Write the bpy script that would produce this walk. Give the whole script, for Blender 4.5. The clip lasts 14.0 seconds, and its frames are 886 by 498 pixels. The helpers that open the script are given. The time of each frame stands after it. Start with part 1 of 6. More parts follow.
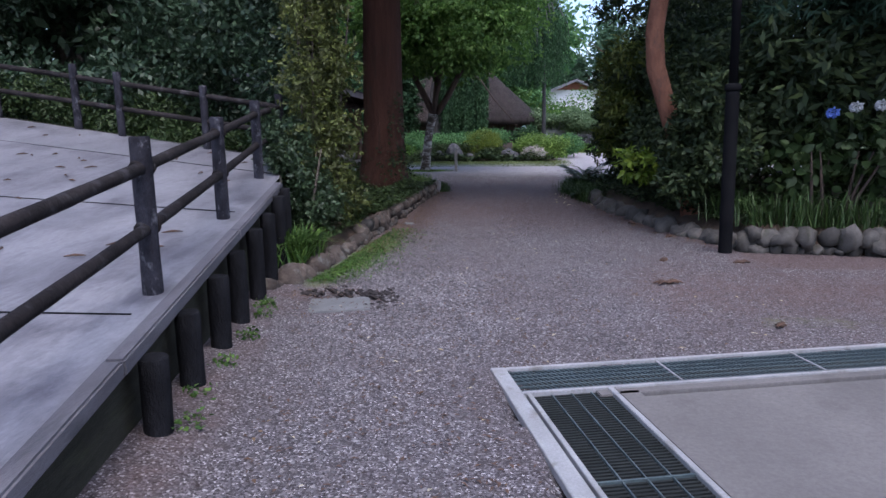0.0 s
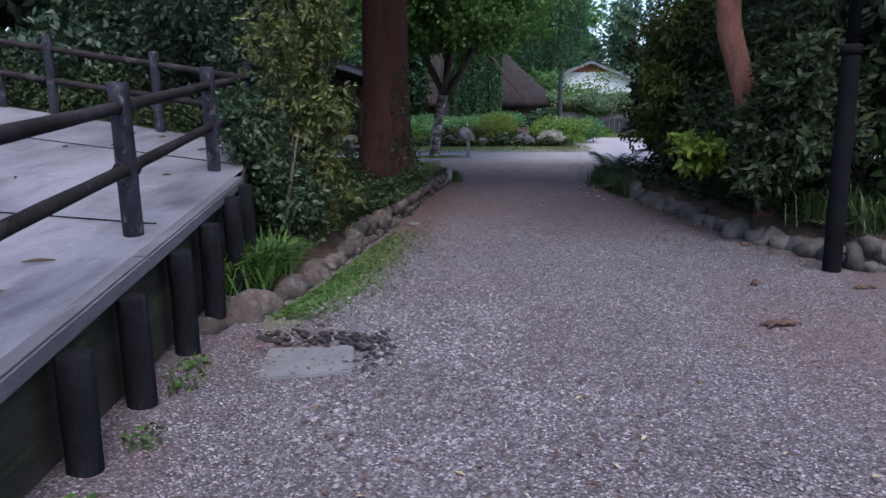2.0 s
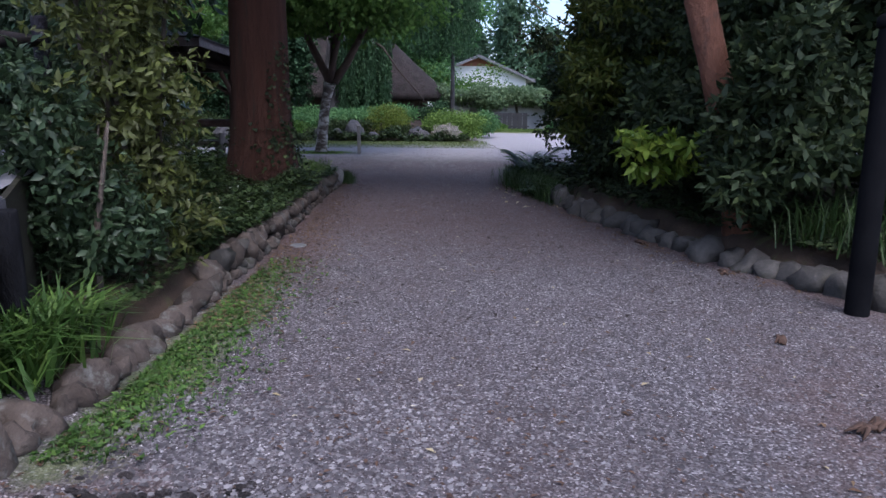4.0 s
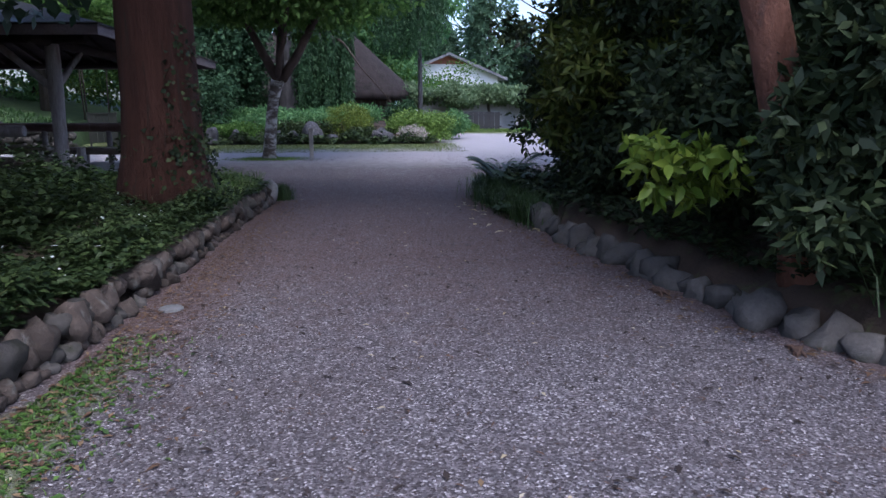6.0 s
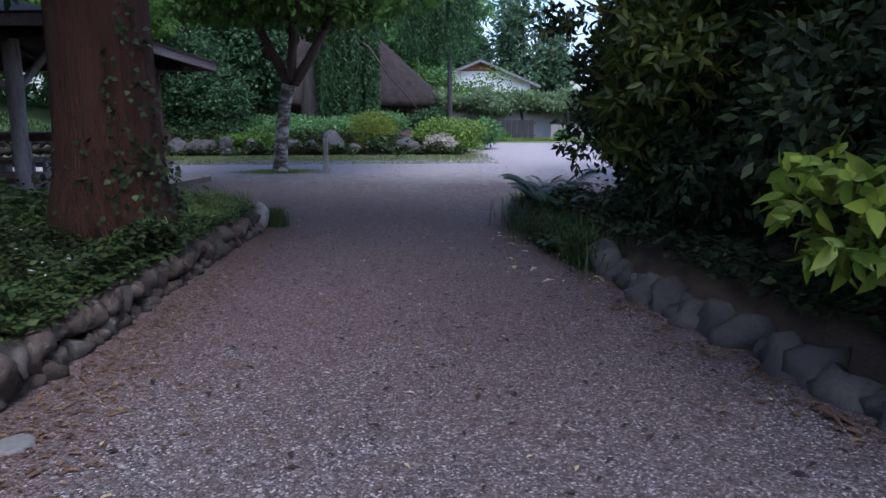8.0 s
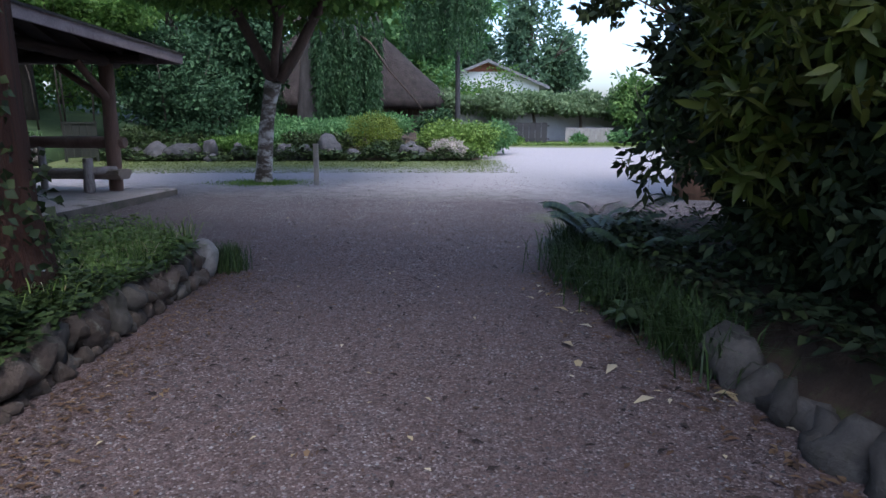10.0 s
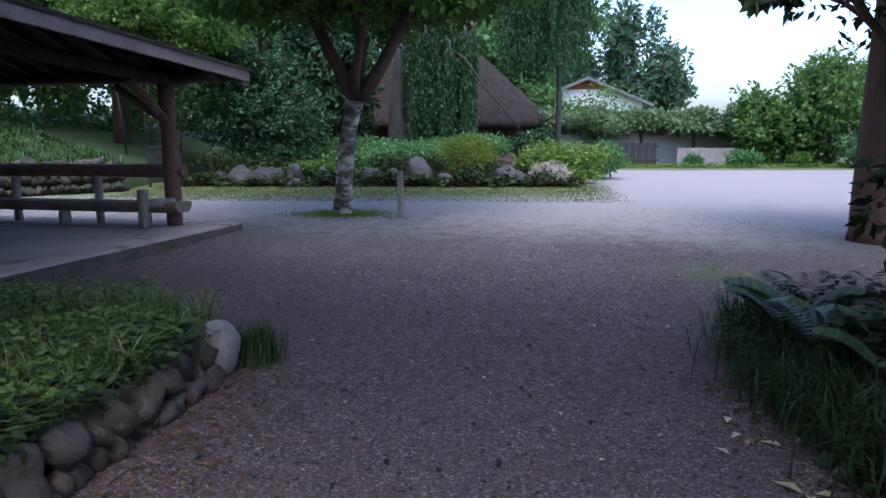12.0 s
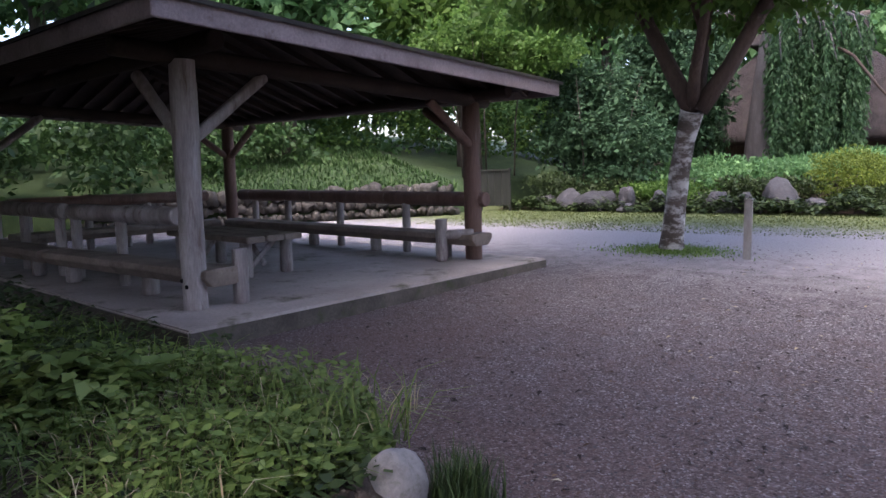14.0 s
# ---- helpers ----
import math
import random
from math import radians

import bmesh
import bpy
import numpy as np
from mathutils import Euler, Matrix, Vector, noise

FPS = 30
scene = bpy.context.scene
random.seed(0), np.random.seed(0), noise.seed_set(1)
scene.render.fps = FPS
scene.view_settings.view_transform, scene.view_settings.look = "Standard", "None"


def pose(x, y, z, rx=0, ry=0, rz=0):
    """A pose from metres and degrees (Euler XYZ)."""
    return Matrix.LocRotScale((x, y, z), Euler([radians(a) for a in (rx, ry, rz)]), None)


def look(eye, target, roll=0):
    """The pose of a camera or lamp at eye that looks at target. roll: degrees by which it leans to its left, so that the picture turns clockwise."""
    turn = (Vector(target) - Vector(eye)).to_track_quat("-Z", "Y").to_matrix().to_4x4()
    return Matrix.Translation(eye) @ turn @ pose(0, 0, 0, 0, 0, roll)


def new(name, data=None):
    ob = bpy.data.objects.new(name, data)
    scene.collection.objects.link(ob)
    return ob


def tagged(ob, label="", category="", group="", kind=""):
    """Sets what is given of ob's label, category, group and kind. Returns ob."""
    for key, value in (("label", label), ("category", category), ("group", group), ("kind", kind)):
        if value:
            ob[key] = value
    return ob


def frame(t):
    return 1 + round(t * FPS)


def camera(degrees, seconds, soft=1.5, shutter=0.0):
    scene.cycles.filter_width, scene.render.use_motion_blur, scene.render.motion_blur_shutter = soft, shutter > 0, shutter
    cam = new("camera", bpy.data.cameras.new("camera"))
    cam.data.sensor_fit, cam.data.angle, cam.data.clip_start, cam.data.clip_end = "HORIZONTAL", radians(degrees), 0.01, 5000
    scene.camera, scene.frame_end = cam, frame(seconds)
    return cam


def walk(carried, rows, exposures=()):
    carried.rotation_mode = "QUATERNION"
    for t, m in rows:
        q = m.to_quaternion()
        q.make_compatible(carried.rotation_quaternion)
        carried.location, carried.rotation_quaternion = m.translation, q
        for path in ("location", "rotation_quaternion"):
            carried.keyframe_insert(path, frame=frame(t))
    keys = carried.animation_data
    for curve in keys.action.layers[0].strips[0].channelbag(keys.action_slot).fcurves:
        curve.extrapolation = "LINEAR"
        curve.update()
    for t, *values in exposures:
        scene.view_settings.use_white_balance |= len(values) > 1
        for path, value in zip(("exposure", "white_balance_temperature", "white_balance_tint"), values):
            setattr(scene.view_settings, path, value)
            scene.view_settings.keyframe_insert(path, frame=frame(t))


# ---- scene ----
cam = camera(66.0, 14.0)
PATH = [
    (0, (0.629, -1.253, 1.587), (0.438, 0.706, 1.234), -0.6),
    (0.5, (0.567, -0.755, 1.568), (0.357, 1.203, 1.217), -0.6),
    (1, (0.544, -0.243, 1.553), (0.365, 1.718, 1.207), -0.4),
    (1.5, (0.482, 0.28, 1.54), (0.302, 2.237, 1.172), -0.4),
    (2, (0.375, 0.798, 1.513), (0.159, 2.747, 1.116), -0.5),
    (2.5, (0.235, 1.3, 1.506), (0.012, 3.245, 1.099), -0.5),
    (3, (0.176, 1.802, 1.499), (0.028, 3.757, 1.105), -0.1),
    (3.5, (0.111, 2.334, 1.49), (0.107, 4.295, 1.094), 0.3),
    (4, (0.085, 2.88, 1.454), (0.196, 4.833, 1.039), 0.5),
    (4.2, (0.099, 3.101, 1.451), (0.239, 5.051, 1.028), 0.7),
    (6.3, (0.525, 5.319, 1.442), (0.711, 7.267, 1.03), 0.0),
    (6.5, (0.549, 5.517, 1.451), (0.727, 7.469, 1.056), 0.3),
    (7, (0.599, 6.036, 1.426), (0.744, 7.992, 1.035), 0.0),
    (7.5, (0.641, 6.57, 1.401), (0.745, 8.526, 0.999), -0.2),
    (8, (0.679, 7.084, 1.398), (0.776, 9.043, 1.005), -0.1),
    (8.2, (0.689, 7.306, 1.402), (0.782, 9.264, 1.008), -0.2),
    (10.3, (0.693, 9.798, 1.416), (0.778, 11.758, 1.03), 0.2),
    (10.5, (0.684, 10.021, 1.42), (0.776, 11.982, 1.036), 0.2),
    (11, (0.652, 10.551, 1.404), (0.715, 12.514, 1.027), 0.3),
    (11.5, (0.615, 11.05, 1.416), (0.599, 13.018, 1.06), 0.1),
    (12, (0.601, 11.508, 1.452), (0.415, 13.471, 1.118), -0.3),
    (12.5, (0.617, 11.937, 1.474), (0.179, 13.864, 1.161), -1.0),
    (13, (0.589, 12.387, 1.489), (-0.127, 14.233, 1.203), -1.4),
    (13.5, (0.541, 12.868, 1.488), (-0.408, 14.609, 1.232), -1.7),
    (14, (0.481, 13.37, 1.474), (-0.634, 15.01, 1.213), -1.8),
]
EXPOSURE = [(0, 1.5, 5900, 15), (2.5, 1.55, 5860, 15), (4, 1.48, 5780, 15), (6.5, 1.62, 5620, 16), (8, 1.6, 5650, 15), (10.4, 1.88, 5850, 10), (11, 1.85, 5800, 9), (11.5, 1.85, 5750, 7), (12.5, 1.78, 5720, 18), (13, 1.95, 5900, 19), (13.5, 2.15, 6250, 20), (14, 2.6, 6600, 21)]
walk(cam, [(t, look(eye, target, roll)) for t, eye, target, roll in PATH], EXPOSURE)

# ---- world, sun ----
world = bpy.data.worlds.new("dusk_sky")
scene.world = world
world.use_nodes = True
wn, wl = world.node_tree.nodes, world.node_tree.links
sky = wn.new("ShaderNodeTexSky")
sky.sky_type, sky.sun_disc = "NISHITA", False
sky.sun_elevation, sky.sun_rotation = radians(64), radians(160)
sky.air_density, sky.dust_density, sky.ozone_density = 0.9, 3.5, 2.0
wn["Background"].inputs["Strength"].default_value = 0.15
wl.new(sky.outputs["Color"], wn["Background"].inputs["Color"])
sun = new("sun", bpy.data.lights.new("sun", "SUN"))
sun.data.energy, sun.data.angle, sun.data.color = 0.6, radians(40), (1.0, 0.97, 0.94)
sun.matrix_world = look((0, 0, 30), (-5, 14, 0))

# ---- materials ----


def nodes_of(name):
    m = bpy.data.materials.new(name)
    m.use_nodes = True
    nt = m.node_tree
    return m, nt.nodes, nt.links, nt.nodes["Principled BSDF"]


def mixed(n, l, fac, a, b):
    x = n.new("ShaderNodeMix")
    x.data_type = "RGBA"
    for k, v in (("Factor_Float", fac), ("A_Color", a), ("B_Color", b)):
        s = next(i for i in x.inputs if i.identifier == k)
        if isinstance(v, (int, float)):
            s.default_value = v
        elif isinstance(v, tuple):
            s.default_value = (*v, 1)
        else:
            l.new(v, s)
    return next(o for o in x.outputs if o.identifier == "Result_Color")


def noisy(n, l, vec, scale, detail=5.0, rough=0.6, lo=0.35, hi=0.65):
    t = n.new("ShaderNodeTexNoise")
    t.inputs["Scale"].default_value, t.inputs["Detail"].default_value, t.inputs["Roughness"].default_value = scale, detail, rough
    l.new(vec, t.inputs["Vector"])
    r = n.new("ShaderNodeMapRange")
    r.inputs["From Min"].default_value, r.inputs["From Max"].default_value = lo, hi
    l.new(t.outputs["Fac"], r.inputs["Value"])
    return r.outputs["Result"], t.outputs["Fac"]


def coords(n, l, stretch=(1, 1, 1), world_space=False):
    mp = n.new("ShaderNodeMapping")
    mp.inputs["Scale"].default_value = stretch
    if world_space:
        l.new(n.new("ShaderNodeNewGeometry").outputs["Position"], mp.inputs["Vector"])
    else:
        l.new(n.new("ShaderNodeTexCoord").outputs["Object"], mp.inputs["Vector"])
    return mp.outputs["Vector"]


def surface(name, a, b, c=None, scale=2.0, fine=30.0, rough=0.8, bump=0.3, stretch=(1, 1, 1), depth=0.02, metal=0.0, vary=0.0, c_at=(0.55, 0.7), space=False):
    """Two tones blended at a coarse and a fine scale, stains of a third one, and a fine relief."""
    m, n, l, p = nodes_of(name)
    v = coords(n, l, stretch, space)
    big, _ = noisy(n, l, v, scale)
    small, raw = noisy(n, l, v, fine, 4, 0.7, 0.3, 0.7)
    col = mixed(n, l, big, a, b)
    col = mixed(n, l, small, mixed(n, l, 0.45, col, tuple(x * 0.45 for x in a)), col)
    if c:
        st, _ = noisy(n, l, v, scale * 1.7, 8, 0.7, *c_at)
        col = mixed(n, l, st, col, c)
    if vary:
        info = n.new("ShaderNodeObjectInfo")
        h = n.new("ShaderNodeHueSaturation")
        r = n.new("ShaderNodeMapRange")
        r.inputs["To Min"].default_value, r.inputs["To Max"].default_value = 1 - vary, 1 + vary
        l.new(info.outputs["Random"], r.inputs["Value"])
        l.new(r.outputs["Result"], h.inputs["Value"])
        l.new(col, h.inputs["Color"])
        col = h.outputs["Color"]
    l.new(col, p.inputs["Base Color"])
    p.inputs["Roughness"].default_value, p.inputs["Metallic"].default_value = rough, metal
    p.inputs["Specular IOR Level"].default_value = 0.3
    bp = n.new("ShaderNodeBump")
    bp.inputs["Strength"].default_value, bp.inputs["Distance"].default_value = bump, depth
    l.new(raw, bp.inputs["Height"])
    l.new(bp.outputs["Normal"], p.inputs["Normal"])
    return m


def leafy(name, a, b, c, rough=0.5, clear=0.25):
    """Leaves: each one takes its tone between three by chance; some light passes through."""
    m, n, l, p = nodes_of(name)
    geo = n.new("ShaderNodeNewGeometry")
    r = n.new("ShaderNodeValToRGB")
    e = r.color_ramp.elements
    e[0].color, e[1].color = (*a, 1), (*c, 1)
    e.new(0.6).color = (*b, 1)
    l.new(geo.outputs["Random Per Island"], r.inputs["Fac"])
    v = coords(n, l)
    big, _ = noisy(n, l, v, 1.3)
    col = mixed(n, l, big, mixed(n, l, 0.5, r.outputs["Color"], tuple(x * 0.5 for x in a)), r.outputs["Color"])
    l.new(col, p.inputs["Base Color"])
    p.inputs["Roughness"].default_value = rough
    p.inputs["Specular IOR Level"].default_value = 0.22
    tr = n.new("ShaderNodeBsdfTranslucent")
    l.new(col, tr.inputs["Color"])
    mx = n.new("ShaderNodeMixShader")
    mx.inputs["Fac"].default_value = clear
    l.new(p.outputs["BSDF"], mx.inputs[1])
    l.new(tr.outputs["BSDF"], mx.inputs[2])
    l.new(mx.outputs["Shader"], n["Material Output"].inputs["Surface"])
    return m


def ground_material():
    m, n, l, p = nodes_of("gravel_and_earth")
    v = coords(n, l, world_space=True)
    cells = n.new("ShaderNodeTexVoronoi")
    cells.inputs["Scale"].default_value = 95
    l.new(v, cells.inputs["Vector"])
    tone = n.new("ShaderNodeValToRGB")
    e = tone.color_ramp.elements
    e[0].color, e[1].color = (0.02, 0.017, 0.019, 1), (0.46, 0.44, 0.45, 1)
    e.new(0.5).color = (0.09, 0.081, 0.088, 1)
    e.new(0.88).color = (0.18, 0.166, 0.176, 1)
    sep = n.new("ShaderNodeSeparateColor")
    l.new(cells.outputs["Color"], sep.inputs["Color"])
    l.new(sep.outputs["Red"], tone.inputs["Fac"])
    patch, _ = noisy(n, l, v, 0.7, 6)
    fine, raw = noisy(n, l, v, 24, 5, 0.75, 0.3, 0.7)
    gravel = mixed(n, l, patch, mixed(n, l, 0.35, tone.outputs["Color"], (0.06, 0.048, 0.048)), tone.outputs["Color"])
    clod, _ = noisy(n, l, v, 7, 6, 0.75, 0.5, 0.72)
    gravel = mixed(n, l, clod, gravel, mixed(n, l, 0.75, gravel, (0.045, 0.038, 0.038)))
    crumb, _ = noisy(n, l, v, 19, 3, 0.6, 0.62, 0.69)
    gravel = mixed(n, l, crumb, gravel, (0.03, 0.022, 0.021))
    broad, _ = noisy(n, l, v, 0.28, 4, 0.6, 0.4, 0.62)
    gravel = mixed(n, l, broad, gravel, mixed(n, l, 0.3, gravel, (0.07, 0.048, 0.047)))
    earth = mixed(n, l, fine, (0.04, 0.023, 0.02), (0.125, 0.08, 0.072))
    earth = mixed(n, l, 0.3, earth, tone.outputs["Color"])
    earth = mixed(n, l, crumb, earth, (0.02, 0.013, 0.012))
    # gravel tone brightened to carry the open court's skylight
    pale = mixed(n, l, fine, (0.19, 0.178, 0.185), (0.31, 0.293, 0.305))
    grass = mixed(n, l, fine, (0.06, 0.075, 0.03), (0.13, 0.155, 0.065))
    at = {}
    for k in ("earth", "grass", "pale"):
        a = n.new("ShaderNodeAttribute")
        a.attribute_name = k
        ad = n.new("ShaderNodeMath")
        ad.operation = "MULTIPLY_ADD"
        edge, _ = noisy(n, l, v, 3.5, 8, 0.7, 0.25, 0.75)
        l.new(edge, ad.inputs[0])
        ad.inputs[1].default_value = 1.0
        sb = n.new("ShaderNodeMath")
        sb.operation = "MULTIPLY_ADD"
        l.new(a.outputs["Fac"], sb.inputs[0])
        sb.inputs[1].default_value, sb.inputs[2].default_value = 2.0, -1.0
        l.new(sb.outputs[0], ad.inputs[2])
        ad.use_clamp = True
        at[k] = ad.outputs[0]
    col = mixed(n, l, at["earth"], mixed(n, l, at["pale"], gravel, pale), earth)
    col = mixed(n, l, at["grass"], col, grass)
    l.new(col, p.inputs["Base Color"])
    p.inputs["Roughness"].default_value = 0.85
    p.inputs["Specular IOR Level"].default_value = 0.2
    b1 = n.new("ShaderNodeBump")
    b1.inputs["Strength"].default_value, b1.inputs["Distance"].default_value = 0.7, 0.012
    l.new(cells.outputs["Distance"], b1.inputs["Height"])
    b1.invert = True
    b2 = n.new("ShaderNodeBump")
    b2.inputs["Strength"].default_value, b2.inputs["Distance"].default_value = 0.5, 0.03
    l.new(raw, b2.inputs["Height"])
    l.new(b1.outputs["Normal"], b2.inputs["Normal"])
    l.new(b2.outputs["Normal"], p.inputs["Normal"])
    return m


M_GROUND = ground_material()
M_SOIL = surface("leaf_mould", (0.03, 0.02, 0.014), (0.07, 0.045, 0.03), (0.05, 0.06, 0.02), 3, 40, 0.95, 0.8)
M_TURF = surface("mown_turf", (0.02, 0.04, 0.014), (0.04, 0.07, 0.022), (0.07, 0.1, 0.035), 0.6, 30, 0.95, 0.6, space=True)
M_DECK = surface("stained_concrete", (0.135, 0.132, 0.148), (0.21, 0.206, 0.224), (0.07, 0.066, 0.078), 1.1, 16, 0.42, 0.35, (1.8, 0.7, 1), depth=0.012, c_at=(0.47, 0.66))
M_APRON = surface("smooth_concrete", (0.0975, 0.0905, 0.0889), (0.14, 0.13, 0.126), (0.0702, 0.0647, 0.0624), 0.8, 40, 0.7, 0.15, depth=0.006)
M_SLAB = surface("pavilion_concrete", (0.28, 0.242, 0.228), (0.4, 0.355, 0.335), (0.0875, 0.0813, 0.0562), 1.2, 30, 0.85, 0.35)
M_SLABSIDE = surface("dark_concrete_side", (0.055, 0.048, 0.04), (0.115, 0.1, 0.085), (0.04, 0.05, 0.02), 2.2, 30, 0.9, 0.5)
M_FASCIA = surface("dark_plank", (0.022, 0.021, 0.017), (0.05, 0.048, 0.036), (0.05, 0.055, 0.03), 2, 40, 0.85, 0.4, (0.4, 0.4, 3))
M_KERB = surface("grey_timber_kerb", (0.07, 0.066, 0.075), (0.12, 0.115, 0.13), (0.045, 0.045, 0.05), 2, 40, 0.7, 0.3, (3, 0.5, 3))
M_RAIL = surface("dark_log_rail", (0.014, 0.012, 0.012), (0.03, 0.025, 0.025), (0.05, 0.047, 0.05), 3, 45, 0.85, 0.6, (1, 1, 1), 0.015)
M_POST = surface("grey_log_post", (0.016, 0.015, 0.019), (0.042, 0.041, 0.052), (0.12, 0.12, 0.135), 8, 60, 0.75, 0.9, (1, 1, 0.6), 0.02, c_at=(0.56, 0.68))
M_PILE = surface("black_log_pile", (0.006, 0.006, 0.007), (0.017, 0.017, 0.02), (0.04, 0.04, 0.045), 6, 60, 0.8, 0.8, (1, 1, 0.4), 0.02, c_at=(0.58, 0.72))
M_STEEL = surface("galvanised_steel", (0.27, 0.27, 0.275), (0.36, 0.36, 0.37), (0.16, 0.15, 0.135), 3, 60, 0.5, 0.1, metal=0.25)
M_GRATE = surface("worn_grating", (0.09, 0.12, 0.13), (0.15, 0.19, 0.2), (0.09, 0.08, 0.06), 3, 60, 0.5, 0.1, metal=0.6)
# near-black, so that the dark of unlit hollows is in the colour
M_PIT = surface("unlit_dark", (0.012, 0.012, 0.012), (0.025, 0.024, 0.022), None, 4, 40, 0.9, 0.3)
M_ROCK = surface("grey_cobble", (0.0418, 0.0382, 0.0346), (0.0792, 0.072, 0.0648), (0.0288, 0.0302, 0.018), 4, 30, 0.9, 0.6, vary=0.35, space=True)
M_ROCKRED = surface("brown_cobble", (0.042, 0.031, 0.025), (0.085, 0.067, 0.056), (0.13, 0.13, 0.117), 5, 26, 0.9, 0.9, vary=0.3, space=True)
M_BOULDER = surface("pale_boulder", (0.03, 0.03, 0.033), (0.085, 0.083, 0.09), (0.022, 0.032, 0.017), 1.6, 18, 0.9, 0.8, depth=0.05, vary=0.25)
M_PALESTONE = surface("pale_smooth_stone", (0.16, 0.152, 0.148), (0.26, 0.25, 0.245), (0.1, 0.1, 0.075), 5, 26, 0.9, 0.6)
M_CLOD = surface("dark_damp_soil", (0.014, 0.011, 0.011), (0.035, 0.029, 0.029), (0.08, 0.074, 0.077), 9, 60, 0.95, 0.8, space=True)
M_LID = surface("cement_lid", (0.11, 0.112, 0.115), (0.16, 0.162, 0.166), (0.08, 0.08, 0.075), 3, 60, 0.85, 0.2)
M_LAMP = surface("black_painted_iron", (0.004, 0.004, 0.005), (0.008, 0.008, 0.009), None, 4, 60, 0.85, 0.1)
M_REDWOOD = surface("red_brown_bark", (0.046, 0.016, 0.01), (0.088, 0.036, 0.023), (0.0234, 0.0211, 0.014), 3, 18, 0.95, 1.0, (3, 3, 0.25), 0.06)
M_PINE = surface("orange_pine_bark", (0.11, 0.044, 0.026), (0.18, 0.08, 0.05), (0.06, 0.0375, 0.03), 3, 16, 0.9, 1.0, (1, 1, 0.5), 0.04)
M_LICHEN = surface("lichened_bark", (0.075, 0.058, 0.048), (0.14, 0.115, 0.098), (0.46, 0.44, 0.42), 1.7, 22, 0.9, 0.8, (1.2, 1.2, 2.0), 0.03, c_at=(0.47, 0.6))
M_LIMB = surface("reddish_limb_bark", (0.06, 0.042, 0.035), (0.12, 0.085, 0.07), (0.25, 0.235, 0.21), 2.0, 20, 0.95, 0.8, (1.5, 1.5, 0.6), 0.03, c_at=(0.62, 0.75))
M_BARK = surface("dark_bark", (0.045, 0.035, 0.028), (0.10, 0.08, 0.065), (0.12, 0.12, 0.11), 2.5, 18, 0.95, 0.9, (2, 2, 0.4), 0.04)
M_GREYBARK = surface("grey_bark", (0.06, 0.057, 0.06), (0.115, 0.11, 0.115), (0.08, 0.07, 0.06), 2.0, 14, 0.95, 0.9, (2, 2, 0.4), 0.04)
M_TIMBER = surface("weathered_log", (0.22, 0.185, 0.175), (0.42, 0.38, 0.37), (0.1, 0.062, 0.05), 2.6, 30, 0.8, 0.6, (2, 2, 0.35), 0.02, vary=0.15)
M_TANBARK = surface("smooth_tan_bark", (0.11, 0.065, 0.045), (0.17, 0.105, 0.075), (0.07, 0.045, 0.035), 1.6, 18, 0.9, 0.6, (1, 1, 0.35), 0.03)
M_REDLOG = surface("reddish_log", (0.12, 0.07, 0.055), (0.2, 0.125, 0.10), (0.30, 0.27, 0.25), 2.4, 30, 0.8, 0.6, (2, 2, 0.3), 0.02, c_at=(0.6, 0.72))
M_SEAT = surface("worn_log_seat", (0.16, 0.125, 0.10), (0.27, 0.22, 0.185), (0.09, 0.065, 0.05), 2.4, 30, 0.7, 0.4, (1, 1, 1), 0.015)
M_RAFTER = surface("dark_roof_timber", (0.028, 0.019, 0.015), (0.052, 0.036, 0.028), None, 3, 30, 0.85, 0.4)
M_BARGE = surface("mauve_fascia_board", (0.20, 0.155, 0.155), (0.29, 0.235, 0.235), (0.11, 0.075, 0.07), 2.5, 40, 0.7, 0.4)
M_ROOF = surface("dark_roof_sheet", (0.03, 0.027, 0.025), (0.055, 0.05, 0.046), (0.06, 0.07, 0.03), 2, 20, 0.9, 0.4)
M_THATCH = surface("old_thatch", (0.022, 0.017, 0.0165), (0.05, 0.038, 0.036), (0.036, 0.039, 0.024), 1.0, 20, 1.0, 1.0, (3, 3, 0.6), 0.08)
M_WALL = surface("white_plaster", (0.62, 0.62, 0.64), (0.74, 0.74, 0.76), None, 1, 20, 0.9, 0.1)
M_TILE = surface("grey_roof_tile", (0.10, 0.10, 0.11), (0.17, 0.17, 0.18), None, 2, 20, 0.6, 0.3)
M_GABLE = surface("red_brown_gable", (0.20, 0.075, 0.055), (0.27, 0.10, 0.075), None, 2, 20, 0.8, 0.2)
M_FENCE = surface("dark_fence_board", (0.025, 0.025, 0.028), (0.045, 0.045, 0.05), None, 2, 20, 0.8, 0.3)
M_GREY = surface("pale_grey_wall", (0.32, 0.32, 0.34), (0.40, 0.40, 0.42), None, 2, 20, 0.8, 0.2)
M_GATE = surface("dark_green_board", (0.012, 0.014, 0.012), (0.024, 0.027, 0.022), (0.035, 0.035, 0.03), 2, 30, 0.7, 0.3, (4, 4, 0.5))
M_STAKE = surface("grey_stake", (0.2, 0.19, 0.18), (0.3, 0.29, 0.28), (0.12, 0.11, 0.10), 4, 40, 0.85, 0.4, (3, 3, 0.5))
M_STONES = surface("loose_gravel", (0.16, 0.145, 0.15), (0.28, 0.265, 0.27), (0.4, 0.39, 0.39), 8, 40, 0.9, 0.3, space=True)
M_CRUMB = surface("dark_leaf_crumb", (0.016, 0.011, 0.01), (0.034, 0.024, 0.02), None, 6, 40, 0.95, 0.3)
